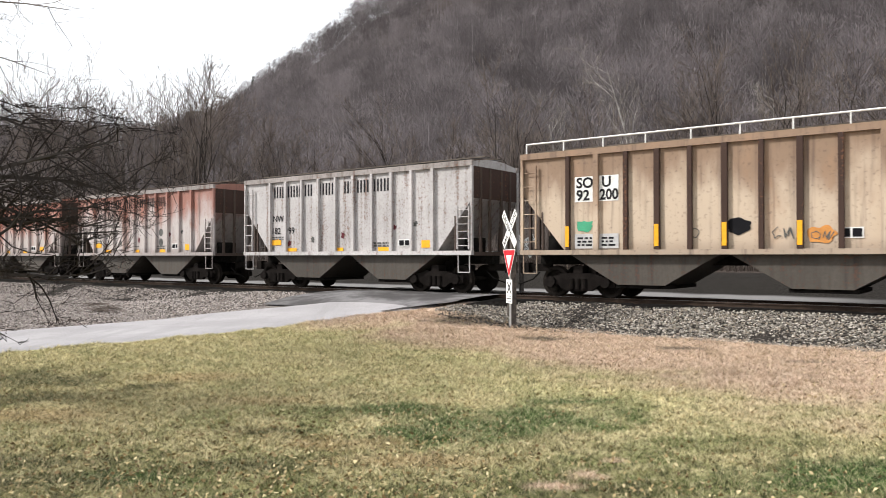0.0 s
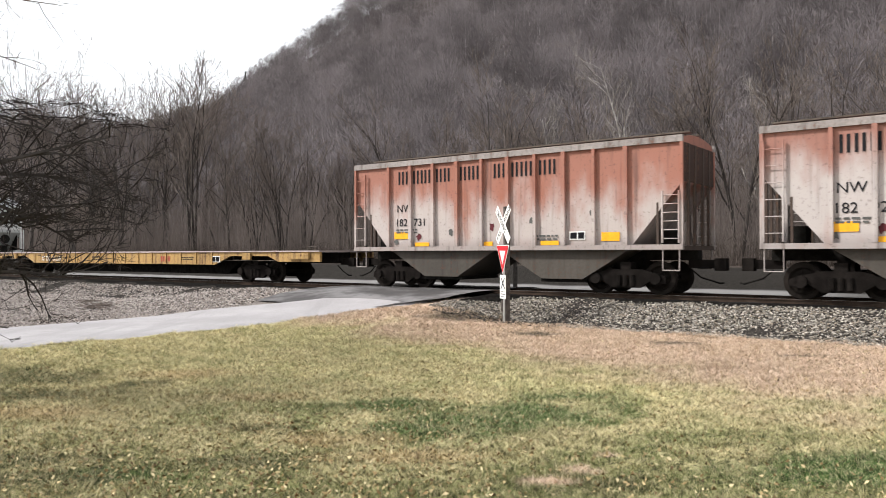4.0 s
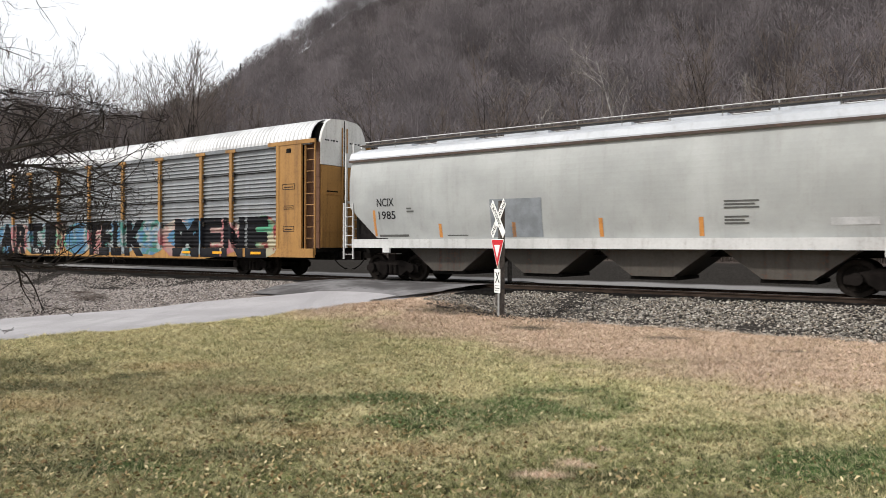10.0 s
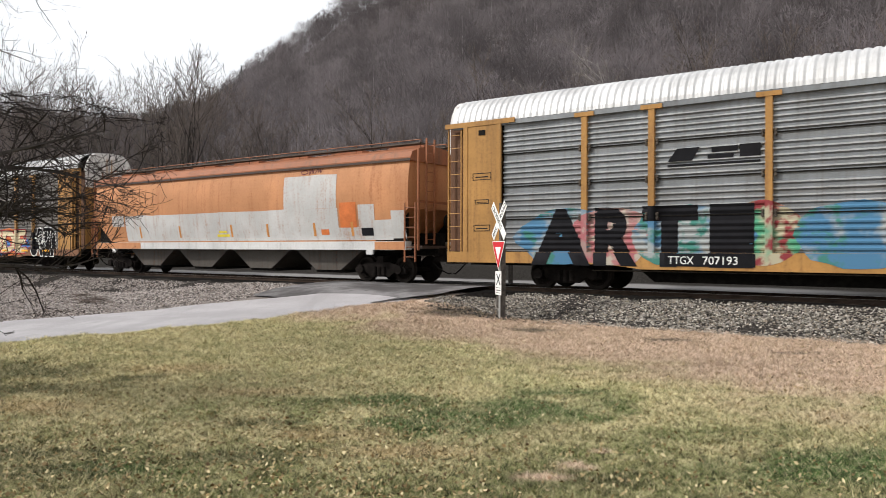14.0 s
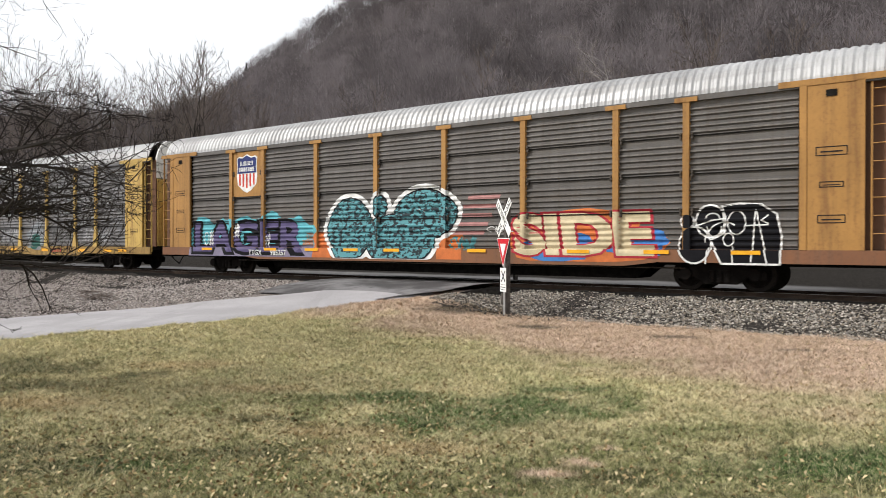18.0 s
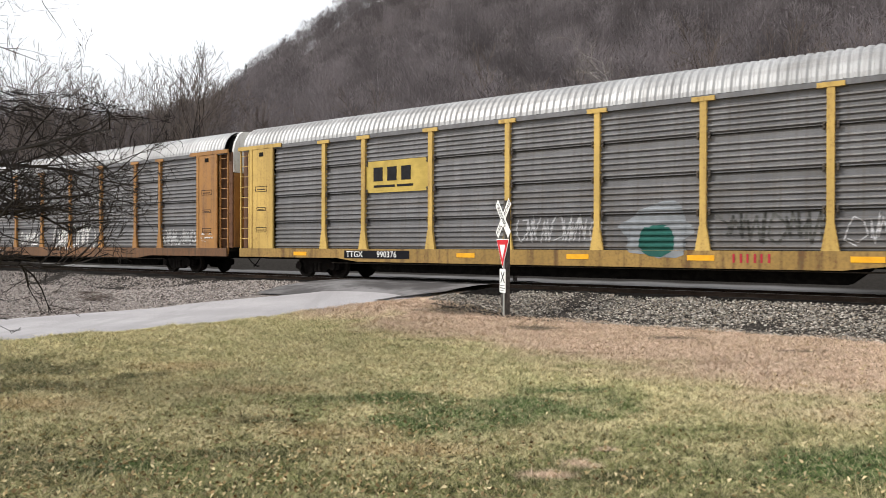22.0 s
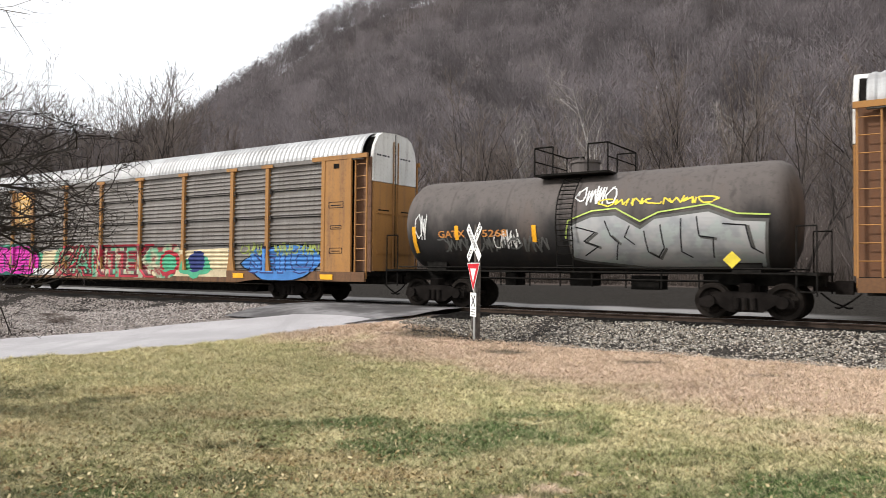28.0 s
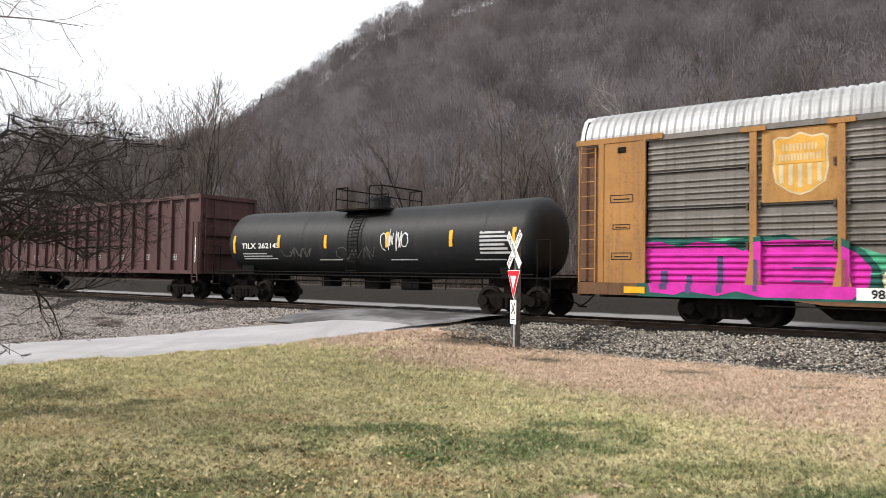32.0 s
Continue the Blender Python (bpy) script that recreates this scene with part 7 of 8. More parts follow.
def limb_mesh(name, limbs, pick, thin=3):
    V, F = [], []
    for pts, rad, level in limbs:
        if not pick(level):
            continue
        n = 7 if level == 0 else (4 if level == 1 else 3)
        start = len(V)
        for i, (p, r) in enumerate(zip(pts, rad)):
            t = (pts[min(i + 1, len(pts) - 1)] - pts[max(i - 1, 0)]).normalized()
            u = t.orthogonal().normalized()
            w = t.cross(u)
            for k in range(n):
                a = k * math.tau / n
                V.append(tuple(p + (u * math.cos(a) + w * math.sin(a)) * r))
        for i in range(len(pts) - 1):
            for k in range(n):
                j = (k + 1) % n
                F.append((start + i * n + k, start + i * n + j, start + (i + 1) * n + j, start + (i + 1) * n + k))
    me = bpy.data.meshes.new(name)
    me.from_pydata(V, [], F)
    return me


def bark(name, a, b):
    m, nt, bs = node_mat(name, 0.95)
    info = nt.nodes.new("ShaderNodeObjectInfo")
    n1, n2 = noise_out(nt, 1.2, 4), noise_out(nt, 9, 5, (1, 1, 0.3))
    c = mix(nt, ramp(nt, n1, 0.3, 0.7), a, b)
    c = mix(nt, calc(nt, "MULTIPLY", ramp(nt, n2, 0.4, 0.7), 0.5), c, tuple(x * 0.45 for x in a))
    c = mix(nt, calc(nt, "MULTIPLY", info.outputs["Random"], 0.4), c, tuple(x * 0.55 for x in b))
    nt.links.new(c, bs.inputs["Base Color"])
    bump(nt, bs, n2, 0.4, 0.02)
    return m


M_BARK = bark("grey_brown_bark", (0.035, 0.029, 0.026), (0.075, 0.063, 0.056))
M_TWIG = islands("grey_brown_twigs", [(0.085, 0.069, 0.06), (0.17, 0.14, 0.122), (0.27, 0.226, 0.2), (0.12, 0.097, 0.084)], soft=0.4)
M_BRUSH = islands("dark_brown_brush", [(0.08, 0.066, 0.056), (0.14, 0.115, 0.099), (0.2, 0.167, 0.145)], clump=0.4, soft=0.5)
M_WOOD_BACK = islands("dim_back_twigs", [(0.19, 0.158, 0.141), (0.26, 0.218, 0.196), (0.34, 0.29, 0.265)], clump=0.15, deep=0.6, soft=0.5)
M_BARK_BACK = bark("pale_grey_bark", (0.09, 0.077, 0.069), (0.16, 0.139, 0.128))
M_WHITE_BARK = bark("pale_bark", (0.16, 0.142, 0.13), (0.42, 0.395, 0.37))
M_DARK_BARK = bark("dark_bark", (0.035, 0.03, 0.028), (0.07, 0.06, 0.055))
# bare wood colours, paled and blued to paint in the distance haze
M_FAR_WOOD = islands("far_hazy_wood", [(0.19, 0.168, 0.17), (0.23, 0.205, 0.208), (0.275, 0.247, 0.252), (0.21, 0.187, 0.189)], clump=0.075, deep=0.4, soft=0.5)
M_FAR_TRUNK = islands("far_pale_trunks", [(0.3, 0.27, 0.265), (0.48, 0.45, 0.44), (0.2, 0.178, 0.174)], soft=0.3)


def tree_thing(name, limbs, trunk_mat, twig_mat, label):
    root = tagged(new(name), label, "tree", group="bare trees along the track")
    mesh_part("trunk", limb_mesh("trunk", limbs, lambda l: l < 2), trunk_mat, root)
    mesh_part("crown", limb_mesh("crown", limbs, lambda l: l >= 2), twig_mat, root)
    return root


def upright_tree(rng, height, stems, spread, dense=1.0):
    """A tree of several stems from one stool, each with steep ascending branches."""
    limbs = []
    turn = rng.uniform(0, math.tau)
    for k in range(stems):
        a = turn + k * math.tau / stems + rng.uniform(-0.5, 0.5)
        lean = spread * rng.uniform(0.5, 1.1) * (stems > 1)
        part_h = height * (1.0 if k == 0 else rng.uniform(0.72, 0.97))
        twig = grow(rng, (0.12 * math.cos(a) * (stems > 1), 0.12 * math.sin(a) * (stems > 1), 0), part_h, 0.62, 5, trunk_r=0.2 / stems ** 0.35, kids=(int(9 * dense), 6, 4, 3), rmin=0.011, start=0.28, bole=0.86, kid=0.85)
        shear = Matrix(((1, 0, lean * math.cos(a), 0), (0, 1, lean * math.sin(a), 0), (0, 0, 1, 0), (0, 0, 0, 1)))
        limbs += [([shear @ v for v in pts], rad, level) for pts, rad, level in twig]
    return limbs


def at_bearing(az, q):
    """Place in plan at a bearing from the eye, on a line parallel to the track."""
    t, a = math.tan(radians(az)), radians(TURN)
    y = q / (-math.sin(a) * t + math.cos(a))
    return y * t, y


def belt():
    """The rows of tall bare trees on the flat beyond the track."""
    rng = random.Random(11)
    kinds = []
    for i, (stems, spread) in enumerate(((1, 0.0), (2, 0.16), (3, 0.22), (4, 0.2), (2, 0.28), (5, 0.16))):
        kinds.append(tree_thing("bare_tree", upright_tree(rng, 13.5, stems, spread, 1.0 if stems < 3 else 0.65), M_BARK, M_TWIG, "tall bare dark winter tree with several upright stems" if stems > 1 else "tall bare dark winter tree with fine twigs"))
    used = set()

    def plant(kind, x, y, height):
        m = pose(x, y, float(ground_z(x, y)) - 0.1, 0, 0, rng.uniform(0, 360))
        if kind in used:
            ob = copy_thing(kinds[kind], m)
        else:
            ob, _ = kinds[kind], used.add(kind)
            ob.matrix_basis = m
        f = height / 13.5
        ob.scale = (f, f, f)
    # single trees that stand out: bearing, line, height, kind
    for az, q, hgt, kind in ((-23.6, 44, 15.0, 2), (-18.9, 42, 17.0, 3), (-20.8, 44, 14.5, 1), (-25.6, 46, 15.5, 1), (-14.5, 41, 10.0, 5), (-12.6, 41, 11.6, 5), (-10.6, 43, 11.0, 2), (-16.4, 43, 10.5, 0), (-7.4, 43, 9.0, 1), (-2.6, 41, 10.6, 4), (-1.0, 44, 9.5, 2), (3.6, 41, 12.6, 2), (4.8, 45, 11.5, 1), (7.6, 43, 9.5, 0), (10.6, 44, 10.5, 3), (16.0, 43, 9.5, 0), (18.4, 42, 11.0, 2), (21.2, 42, 11.0, 4), (24.5, 42, 11.0, 3), (27.5, 42, 10.5, 2), (31.0, 43, 11.0, 1), (-27.0, 44, 9.5, 2), (-30.0, 46, 9.5, 3)):
        plant(kind, *at_bearing(az, q), hgt)
    # slimmer grey trees behind them
    back = [tree_thing("bare_tree", upright_tree(rng, 10, 1 + i % 3, 0.16, 0.8), M_BARK_BACK, M_WOOD_BACK, "slender bare grey tree among the woods") for i in range(4)]
    for row, (q0, q1, n) in enumerate(((45, 51, 36), (53, 64, 40))):
        for k in range(n):
            s = -125 + (k + rng.uniform(0.1, 0.9)) * 165 / n
            p = along(s, rng.uniform(q0, q1))
            m = pose(p.x, p.y, float(ground_z(p.x, p.y)) - 0.1, 0, 0, rng.uniform(0, 360))
            j = k + n * row
            if j < 4:
                ob = back[j]
                ob.matrix_basis = m
            else:
                ob = copy_thing(back[j % 4], m)
            f = rng.uniform(0.75, 1.15)
            ob.scale = (f, f, f)
    # taller trees that break the skyline
    fans = []
    for i in range(4):
        limbs = grow(rng, (0, 0, 0), 17, 0.75, 5, kids=(8, 5, 4, 3), trunk_r=0.2, rmin=0.014, start=0.4, bole=0.55, kid=1.7)
        fans.append(tree_thing("bare_tree", limbs, M_BARK_BACK, M_WOOD_BACK, "tall bare spreading tree against the sky"))
    for k in range(15):
        az = -30.5 + k * 0.98 + rng.uniform(-0.3, 0.3)
        dist = rng.uniform(78, 98)
        x, y = math.sin(radians(az)) * dist, math.cos(radians(az)) * dist
        m = pose(x, y, float(ground_z(x, y)) - 0.1, 0, 0, rng.uniform(0, 360))
        if k < 4:
            src = fans[k]
            src.matrix_basis = m
        else:
            src = copy_thing(fans[k % 4], m)
        f = rng.uniform(1.22, 1.38) * (1.08 if k in (10, 11) else 1.0)
        src.scale = (f, f, f)


def undergrowth():
    """Thin saplings and dark brush under the trees beyond the track."""
    rng = np.random.default_rng(17)
    a = radians(TURN)

    def stems(n, q0, q1, low, high, lean, wid, branches, mat, label):
        s, q = rng.uniform(-125, 42, n), q0 + (q1 - q0) * rng.uniform(0, 1, n) ** 1.2
        x, y = s * math.cos(a) - q * math.sin(a), s * math.sin(a) + q * math.cos(a)
        z = ground_z(x, y)
        h = low + (high - low) * rng.uniform(0, 1, n) ** 1.6
        V = []
        for k in range(branches):
            f = np.zeros(n) if k == 0 else rng.uniform(0.15, 0.75, n)
            g = lean if k == 0 else lean * 2.2
            lx, ly = rng.normal(0, g, n) * h, rng.normal(0, g, n) * h
            w = rng.uniform(0.6, 1.4, n) * wid * (1 if k == 0 else 0.6)
            z0, top = z + h * f, z + h * np.minimum(f + (1.0 if k == 0 else 0.35), 1.05)
            V.append(np.stack([np.stack([x - w, y, z0], -1), np.stack([x + w, y, z0], -1), np.stack([x + lx, y + ly, top], -1)], 1).reshape(-1, 3))
        V = np.concatenate(V)
        scatter("undergrowth", V, np.arange(len(V)).reshape(-1, 3), mat, label, "brush")

    stems(26000, 38, 60, 0.3, 2.0, 0.3, 0.02, 4, M_BRUSH, "low dark leafless brush under the trees")
    stems(9000, 40, 72, 2.0, 7.5, 0.07, 0.028, 7, M_WOOD_BACK, "thin leafless saplings between the trees")


def far_wood():
    """Woods over the hill: thousands of small bare trees in one mesh a slope."""
    rng = np.random.default_rng(5)
    r2 = random.Random(4)
    protos = []
    for k in range(8):
        V, F = [], []

        def stroke(a, b, w):
            t = (b - a).normalized()
            u = t.orthogonal().normalized() * w
            u.rotate(Matrix.Rotation(r2.uniform(0, 6.28), 3, t))
            s = len(V)
            V.extend([tuple(a - u), tuple(a + u), tuple(b)])
            F.append((s, s + 1, s + 2))
        stroke(Vector((0, 0, 0)), Vector((r2.uniform(-0.08, 0.08), 0, 0.9)), 0.009)
        wide = r2.uniform(0.2, 0.32)
        for i in range(9):
            a = r2.uniform(0, 6.28)
            z0 = r2.uniform(0.3, 0.6)
            stroke(Vector((0, 0, z0)), Vector((math.cos(a) * wide * 0.9, math.sin(a) * wide * 0.9, z0 + r2.uniform(0.25, 0.45))), 0.006)
        for i in range(150):
            a, f = r2.uniform(0, 6.28), r2.uniform(0, 1)
            z0 = 0.35 + 0.6 * f
            r = wide * math.sqrt(max(1 - (2 * f - 0.8) ** 2 * 0.7, 0.05)) * r2.uniform(0.3, 1.0)
            p0 = Vector((math.cos(a) * r, math.sin(a) * r, z0))
            d = Vector((math.cos(a) * 0.5 + r2.uniform(-0.4, 0.4), math.sin(a) * 0.5 + r2.uniform(-0.4, 0.4), r2.uniform(0.2, 1.3))).normalized()
            stroke(p0, p0 + d * r2.uniform(0.06, 0.13), 0.0048)
        protos.append((np.array(V), np.array(F)))
    for name, n, a0, a1, t0, t1 in (("hill_woods", 5600, -24, 36, 0.0, 1.0), ("hill_woods", 1700, -45, -12, 0.1, 1.03)):
        az = rng.uniform(a0, a1, n)
        far = np.interp(az, [-40, -20, -12, 0, 40], [620, 520, 380, 330, 300])
        near = np.interp(az, [-40, -20, 0, 40], [150, 120, 85, 75])
        r = near + (far - near) * (t0 + (t1 - t0) * rng.uniform(0, 1, n) ** 0.75)
        x, y = np.sin(np.radians(az)) * r, np.cos(np.radians(az)) * r
        z = ground_z(x, y)
        AV, AF, off = [], [], 0
        for i in range(n):
            V, F = protos[i % 8]
            hgt = rng.uniform(9, 16)
            c, s = np.cos(i * 2.4), np.sin(i * 2.4)
            W = np.stack([V[:, 0] * c - V[:, 1] * s, V[:, 0] * s + V[:, 1] * c, V[:, 2]], -1) * hgt
            jit = noise.noise((x[i] * 0.02, y[i] * 0.02, 0)) * 9 * float(smooth(120, 300, r[i]))
            AV.append(W + np.array((x[i], y[i], z[i] + jit - 0.5)))
            AF.append(F + off)
            off += len(V)
        V, F = np.concatenate(AV), np.concatenate(AF)
        me = bpy.data.meshes.new(name)
        me.vertices.add(len(V))
        me.vertices.foreach_set("co", V.ravel())
        me.loops.add(len(F) * 3)
        me.loops.foreach_set("vertex_index", F.ravel())
        me.polygons.add(len(F))
        me.polygons.foreach_set("loop_start", np.arange(len(F)) * 3)
        me.update()
        ob = mesh_part(name, me, M_FAR_WOOD, None)
        tagged(ob, "dense leafless winter woods covering the hillside", "woods", kind="stuff")
        # pale stems that show between the crowns
        pick = rng.uniform(0, 1, n) < 0.55
        tx, ty, tz = x[pick], y[pick], z[pick]
        jit = np.array([noise.noise((a * 0.02, b * 0.02, 0)) for a, b in zip(tx, ty)]) * 9 * smooth(120, 300, r[pick])
        k = len(tx)
        th, tw = rng.uniform(6, 15, k), rng.uniform(0.05, 0.11, k)
        lx, ly = rng.normal(0, 0.05, k) * th, rng.normal(0, 0.05, k) * th
        tv = np.stack([np.stack([tx - tw, ty, tz + jit], -1), np.stack([tx + tw, ty, tz + jit], -1), np.stack([tx + lx, ty + ly, tz + jit + th], -1)], 1).reshape(-1, 3)
        scatter("hill_trunks", tv, np.arange(len(tv)).reshape(-1, 3), M_FAR_TRUNK, "pale bare trunks standing in the hillside woods", "woods")


def scatter(name, V, F, mat, label, category):
    me = bpy.data.meshes.new(name)
    V, F = np.asarray(V, float), np.asarray(F, int)
    me.vertices.add(len(V))
    me.vertices.foreach_set("co", V.ravel())
    me.loops.add(F.size)
    me.loops.foreach_set("vertex_index", F.ravel())
    me.polygons.add(len(F))
    me.polygons.foreach_set("loop_start", np.arange(len(F)) * F.shape[1])
    me.update()
    return tagged(mesh_part(name, me, mat, None), label, category, kind="stuff")


belt()
undergrowth()
far_wood()


def pale_trees():
    """Pale-barked sycamores and dark conifers that stand out of the woods."""
    rng = random.Random(21)
    for az, q, h in ((13.4, 43, 13.2), (8.8, 46, 10.5), (22.8, 45, 10.5), (-24.6, 50, 14.0)):
        p = Vector((*at_bearing(az, q), 0))
        limbs = grow(rng, (0, 0, 0), h, 1.0, 4, kids=(16, 7, 4), trunk_r=0.13, start=0.2, bole=0.95, kid=0.6)
        root = tree_thing("sycamore_tree", limbs, M_WHITE_BARK, M_PALE_TWIG, "bare sycamore tree with pale white upper limbs")
        root.matrix_basis = pose(p.x, p.y, float(ground_z(p.x, p.y)) - 0.1)


def conifer(az, dist, h):
    x, y = math.sin(radians(az)) * dist, math.cos(radians(az)) * dist
    root = tagged(new("conifer_tree"), "dark green conifer on the ridge above bare woods", "tree")
    rng = random.Random(int(az * 10))
    bm = bmesh.new()
    rod(bm, (0, 0, 0), (0, 0, h), 0.2, 6, 0.03)
    part("trunk", bm, M_DARK_BARK, root)
    V, F = [], []
    for i in range(150):
        f = rng.uniform(0.12, 1.0)
        a = rng.uniform(0, 6.28)
        r = (1 - f) * h * 0.24 * rng.uniform(0.6, 1.1) + 0.15
        k = len(V)
        c, d = math.cos(a), math.sin(a)
        z = f * h
        V += [(0, 0, z + 0.3), (c * r - d * 0.35, d * r + c * 0.35, z - 0.2), (c * r * 1.15, d * r * 1.15, z - 0.35), (c * r + d * 0.35, d * r - c * 0.35, z - 0.2)]
        F += [(k, k + 1, k + 2), (k, k + 2, k + 3)]
    me = bpy.data.meshes.new("crown")
    me.from_pydata(V, [], F)
    mesh_part("crown", me, M_NEEDLES, root)
    root.matrix_basis = pose(x, y, float(ground_z(np.array(x), np.array(y))) - 0.5)


M_PALE_TWIG = islands("pale_twigs", [(0.14, 0.12, 0.1), (0.3, 0.275, 0.245), (0.1, 0.08, 0.065), (0.4, 0.375, 0.345)])
M_NEEDLES = islands("dark_needles", [(0.02, 0.03, 0.02), (0.04, 0.055, 0.035)])
pale_trees()
for az_c, dist_c, h_c in ((-15.2, 400, 17), (-16.9, 420, 14), (-15.7, 410, 11)):
    conifer(az_c, dist_c, h_c)


# ---- trees beside the eye ----
def near_trees():
    rng = random.Random(8)
    root = tagged(new("ornamental_tree"), "low spreading bare tree with dark tangled drooping twigs", "tree")
    limbs = [([Vector((0, 0, 0)), Vector((0.06, 0.02, 0.6)), Vector((-0.02, 0.05, 1.4)), Vector((0.1, 0.0, 2.3)), Vector((0.05, 0.05, 3.1))], [0.14, 0.12, 0.1, 0.07, 0.03], 0)]

    low, top, reach = [1.5], [3.5], [2.0]

    def branch(p, d, length, r, level):
        n = 6 if level == 1 else 4
        pts, rad, v, c = [p.copy()], [r], d.normalized(), p.copy()
        for i in range(n):
            v = (v + Vector((rng.uniform(-0.3, 0.3), rng.uniform(-0.3, 0.3), rng.uniform(-0.24, 0.27)))).normalized()
            c = c + v * length / n
            if c.z < low[0]:
                v.z = abs(v.z) * 0.5
            if c.z > top[0]:
                v.z = -0.3 * abs(v.z)
            if c.x > reach[0]:
                v.x = -0.3 * abs(v.x)
            pts.append(c.copy())
            rad.append(r * (1 - 0.8 * (i + 1) / n) + 0.0015)
        limbs.append((pts, rad, level))
        if level >= 4:
            return
        for k in range({1: 8, 2: 6, 3: 4}[level]):
            i = min(int((0.15 + 0.85 * rng.random()) * n), n - 1)
            t = (pts[i + 1] - pts[i]).normalized()
            w = t.orthogonal()
            w.rotate(Matrix.Rotation(rng.uniform(0, 6.28), 3, t))
            branch(pts[i].lerp(pts[i + 1], rng.random()), t * 0.75 + w * rng.uniform(0.5, 0.95), length * rng.uniform(0.3, 0.55), max(rad[i] * 0.5, 0.0032), level + 1)
    for k in range(27):
        a = radians(-75 + 150 * rng.random()) if k < 20 else rng.uniform(1.4, 4.9)
        z = (1.75, 1.85, 1.95, 2.05)[k] if k < 4 else rng.uniform(2.3, 3.1)
        low[0] = 0.95 if k < 2 else (1.75 if k < 4 else 2.35)
        reach[0] = 2.85 if k < 4 else 2.7
        up = rng.uniform(-0.3, -0.2) if k < 2 else rng.uniform(0.0, 0.26)
        branch(Vector((0.03, 0.03, z)), Vector((math.cos(a), math.sin(a), up)), rng.uniform(1.85, 2.45) if k < 20 else rng.uniform(1.6, 2.4), 0.038, 1)
    mesh_part("trunk", limb_mesh("trunk", limbs, lambda l: l < 2), M_DARK_BARK, root)
    mesh_part("crown", limb_mesh("crown", limbs, lambda l: l >= 2), M_DARK_TWIG, root)
    root.matrix_basis = pose(-6.5, 9.3, float(ground_z(-6.5, 9.3)) - 0.05, 0, 0, 0)
    root = tagged(new("shade_tree"), "tall bare grey tree with thin drooping outer twigs", "tree")
    limbs = [([Vector((0, 0, 0)), Vector((0.1, 0.0, 3)), Vector((0.0, 0.1, 6)), Vector((0.15, 0.1, 9)), Vector((0.1, 0.2, 11))], [0.24, 0.2, 0.15, 0.09, 0.03], 0)]
    for k in range(15):
        a = radians(-60 + 120 * rng.random()) if k < 9 else rng.uniform(1.2, 5.0)
        z = rng.uniform(6.9, 9.4)
        low[0], top[0], reach[0] = 7.0, 20.0, 20.0
        branch(Vector((0.05, 0.05, z)), Vector((math.cos(a), math.sin(a), rng.uniform(-0.02, 0.25))), rng.uniform(4.0, 5.4), 0.07, 1)
    turn = Matrix.Rotation(radians(-120), 3, "Z")
    for x, y, z, reach_x, dz, size in ((2.2, 0.2, 6.25, 2.7, -0.18, 0.03), (2.0, 0.7, 5.75, 2.5, -0.03, 0.026), (1.7, -0.3, 4.9, 1.75, -0.14, 0.022), (1.7, 0.3, 4.35, 1.7, -0.12, 0.02)):
        low[0], top[0] = z - 0.75, z + 0.2
        start = turn @ Vector((x, y, z))
        limbs.append(([turn @ Vector((0.1, 0.0, z + 1.0)), turn @ Vector((x * 0.5, y * 0.5, z + 0.55)), start], [0.06, 0.05, size], 1))
        branch(start, turn @ Vector((1, 0.1, dz)), reach_x, size, 2)
        branch(start, turn @ Vector((1, -0.25, dz * 0.4)), reach_x * 0.75, size * 0.8, 2)
    mesh_part("trunk", limb_mesh("trunk", limbs, lambda l: l < 2), M_BARK, root)
    mesh_part("crown", limb_mesh("crown", limbs, lambda l: l >= 2), M_TWIG, root)
    root.matrix_basis = pose(-11.4, 11.8, float(ground_z(-11.4, 11.8)) - 0.05, 0, 0, 120)


M_DARK_TWIG = islands("dark_twigs", [(0.02, 0.017, 0.016), (0.045, 0.038, 0.035), (0.03, 0.025, 0.023)])
near_trees()


# ---- crossing signs ----
M_SIGN_W = plain("sign_white", (0.72, 0.72, 0.7), 0.45, 0, 0.06, 4, 0.0)
M_SIGN_R = plain("sign_red", (0.5, 0.02, 0.03), 0.4, 0, 0.08, 4, 0.0)
M_POST = plain("weathered_post", (0.075, 0.065, 0.058), 0.9, 0, 0.4, 8)
M_GALV = plain("galvanised_post", (0.45, 0.45, 0.44), 0.5, 0.4, 0.15, 8)


def sign_words(text, size, parent, m, name="lettering"):
    ob = lettering(text, size, 0, 0, 0, parent, M_INK, name, thick=0.003)
    ob.matrix_basis = m
    return ob


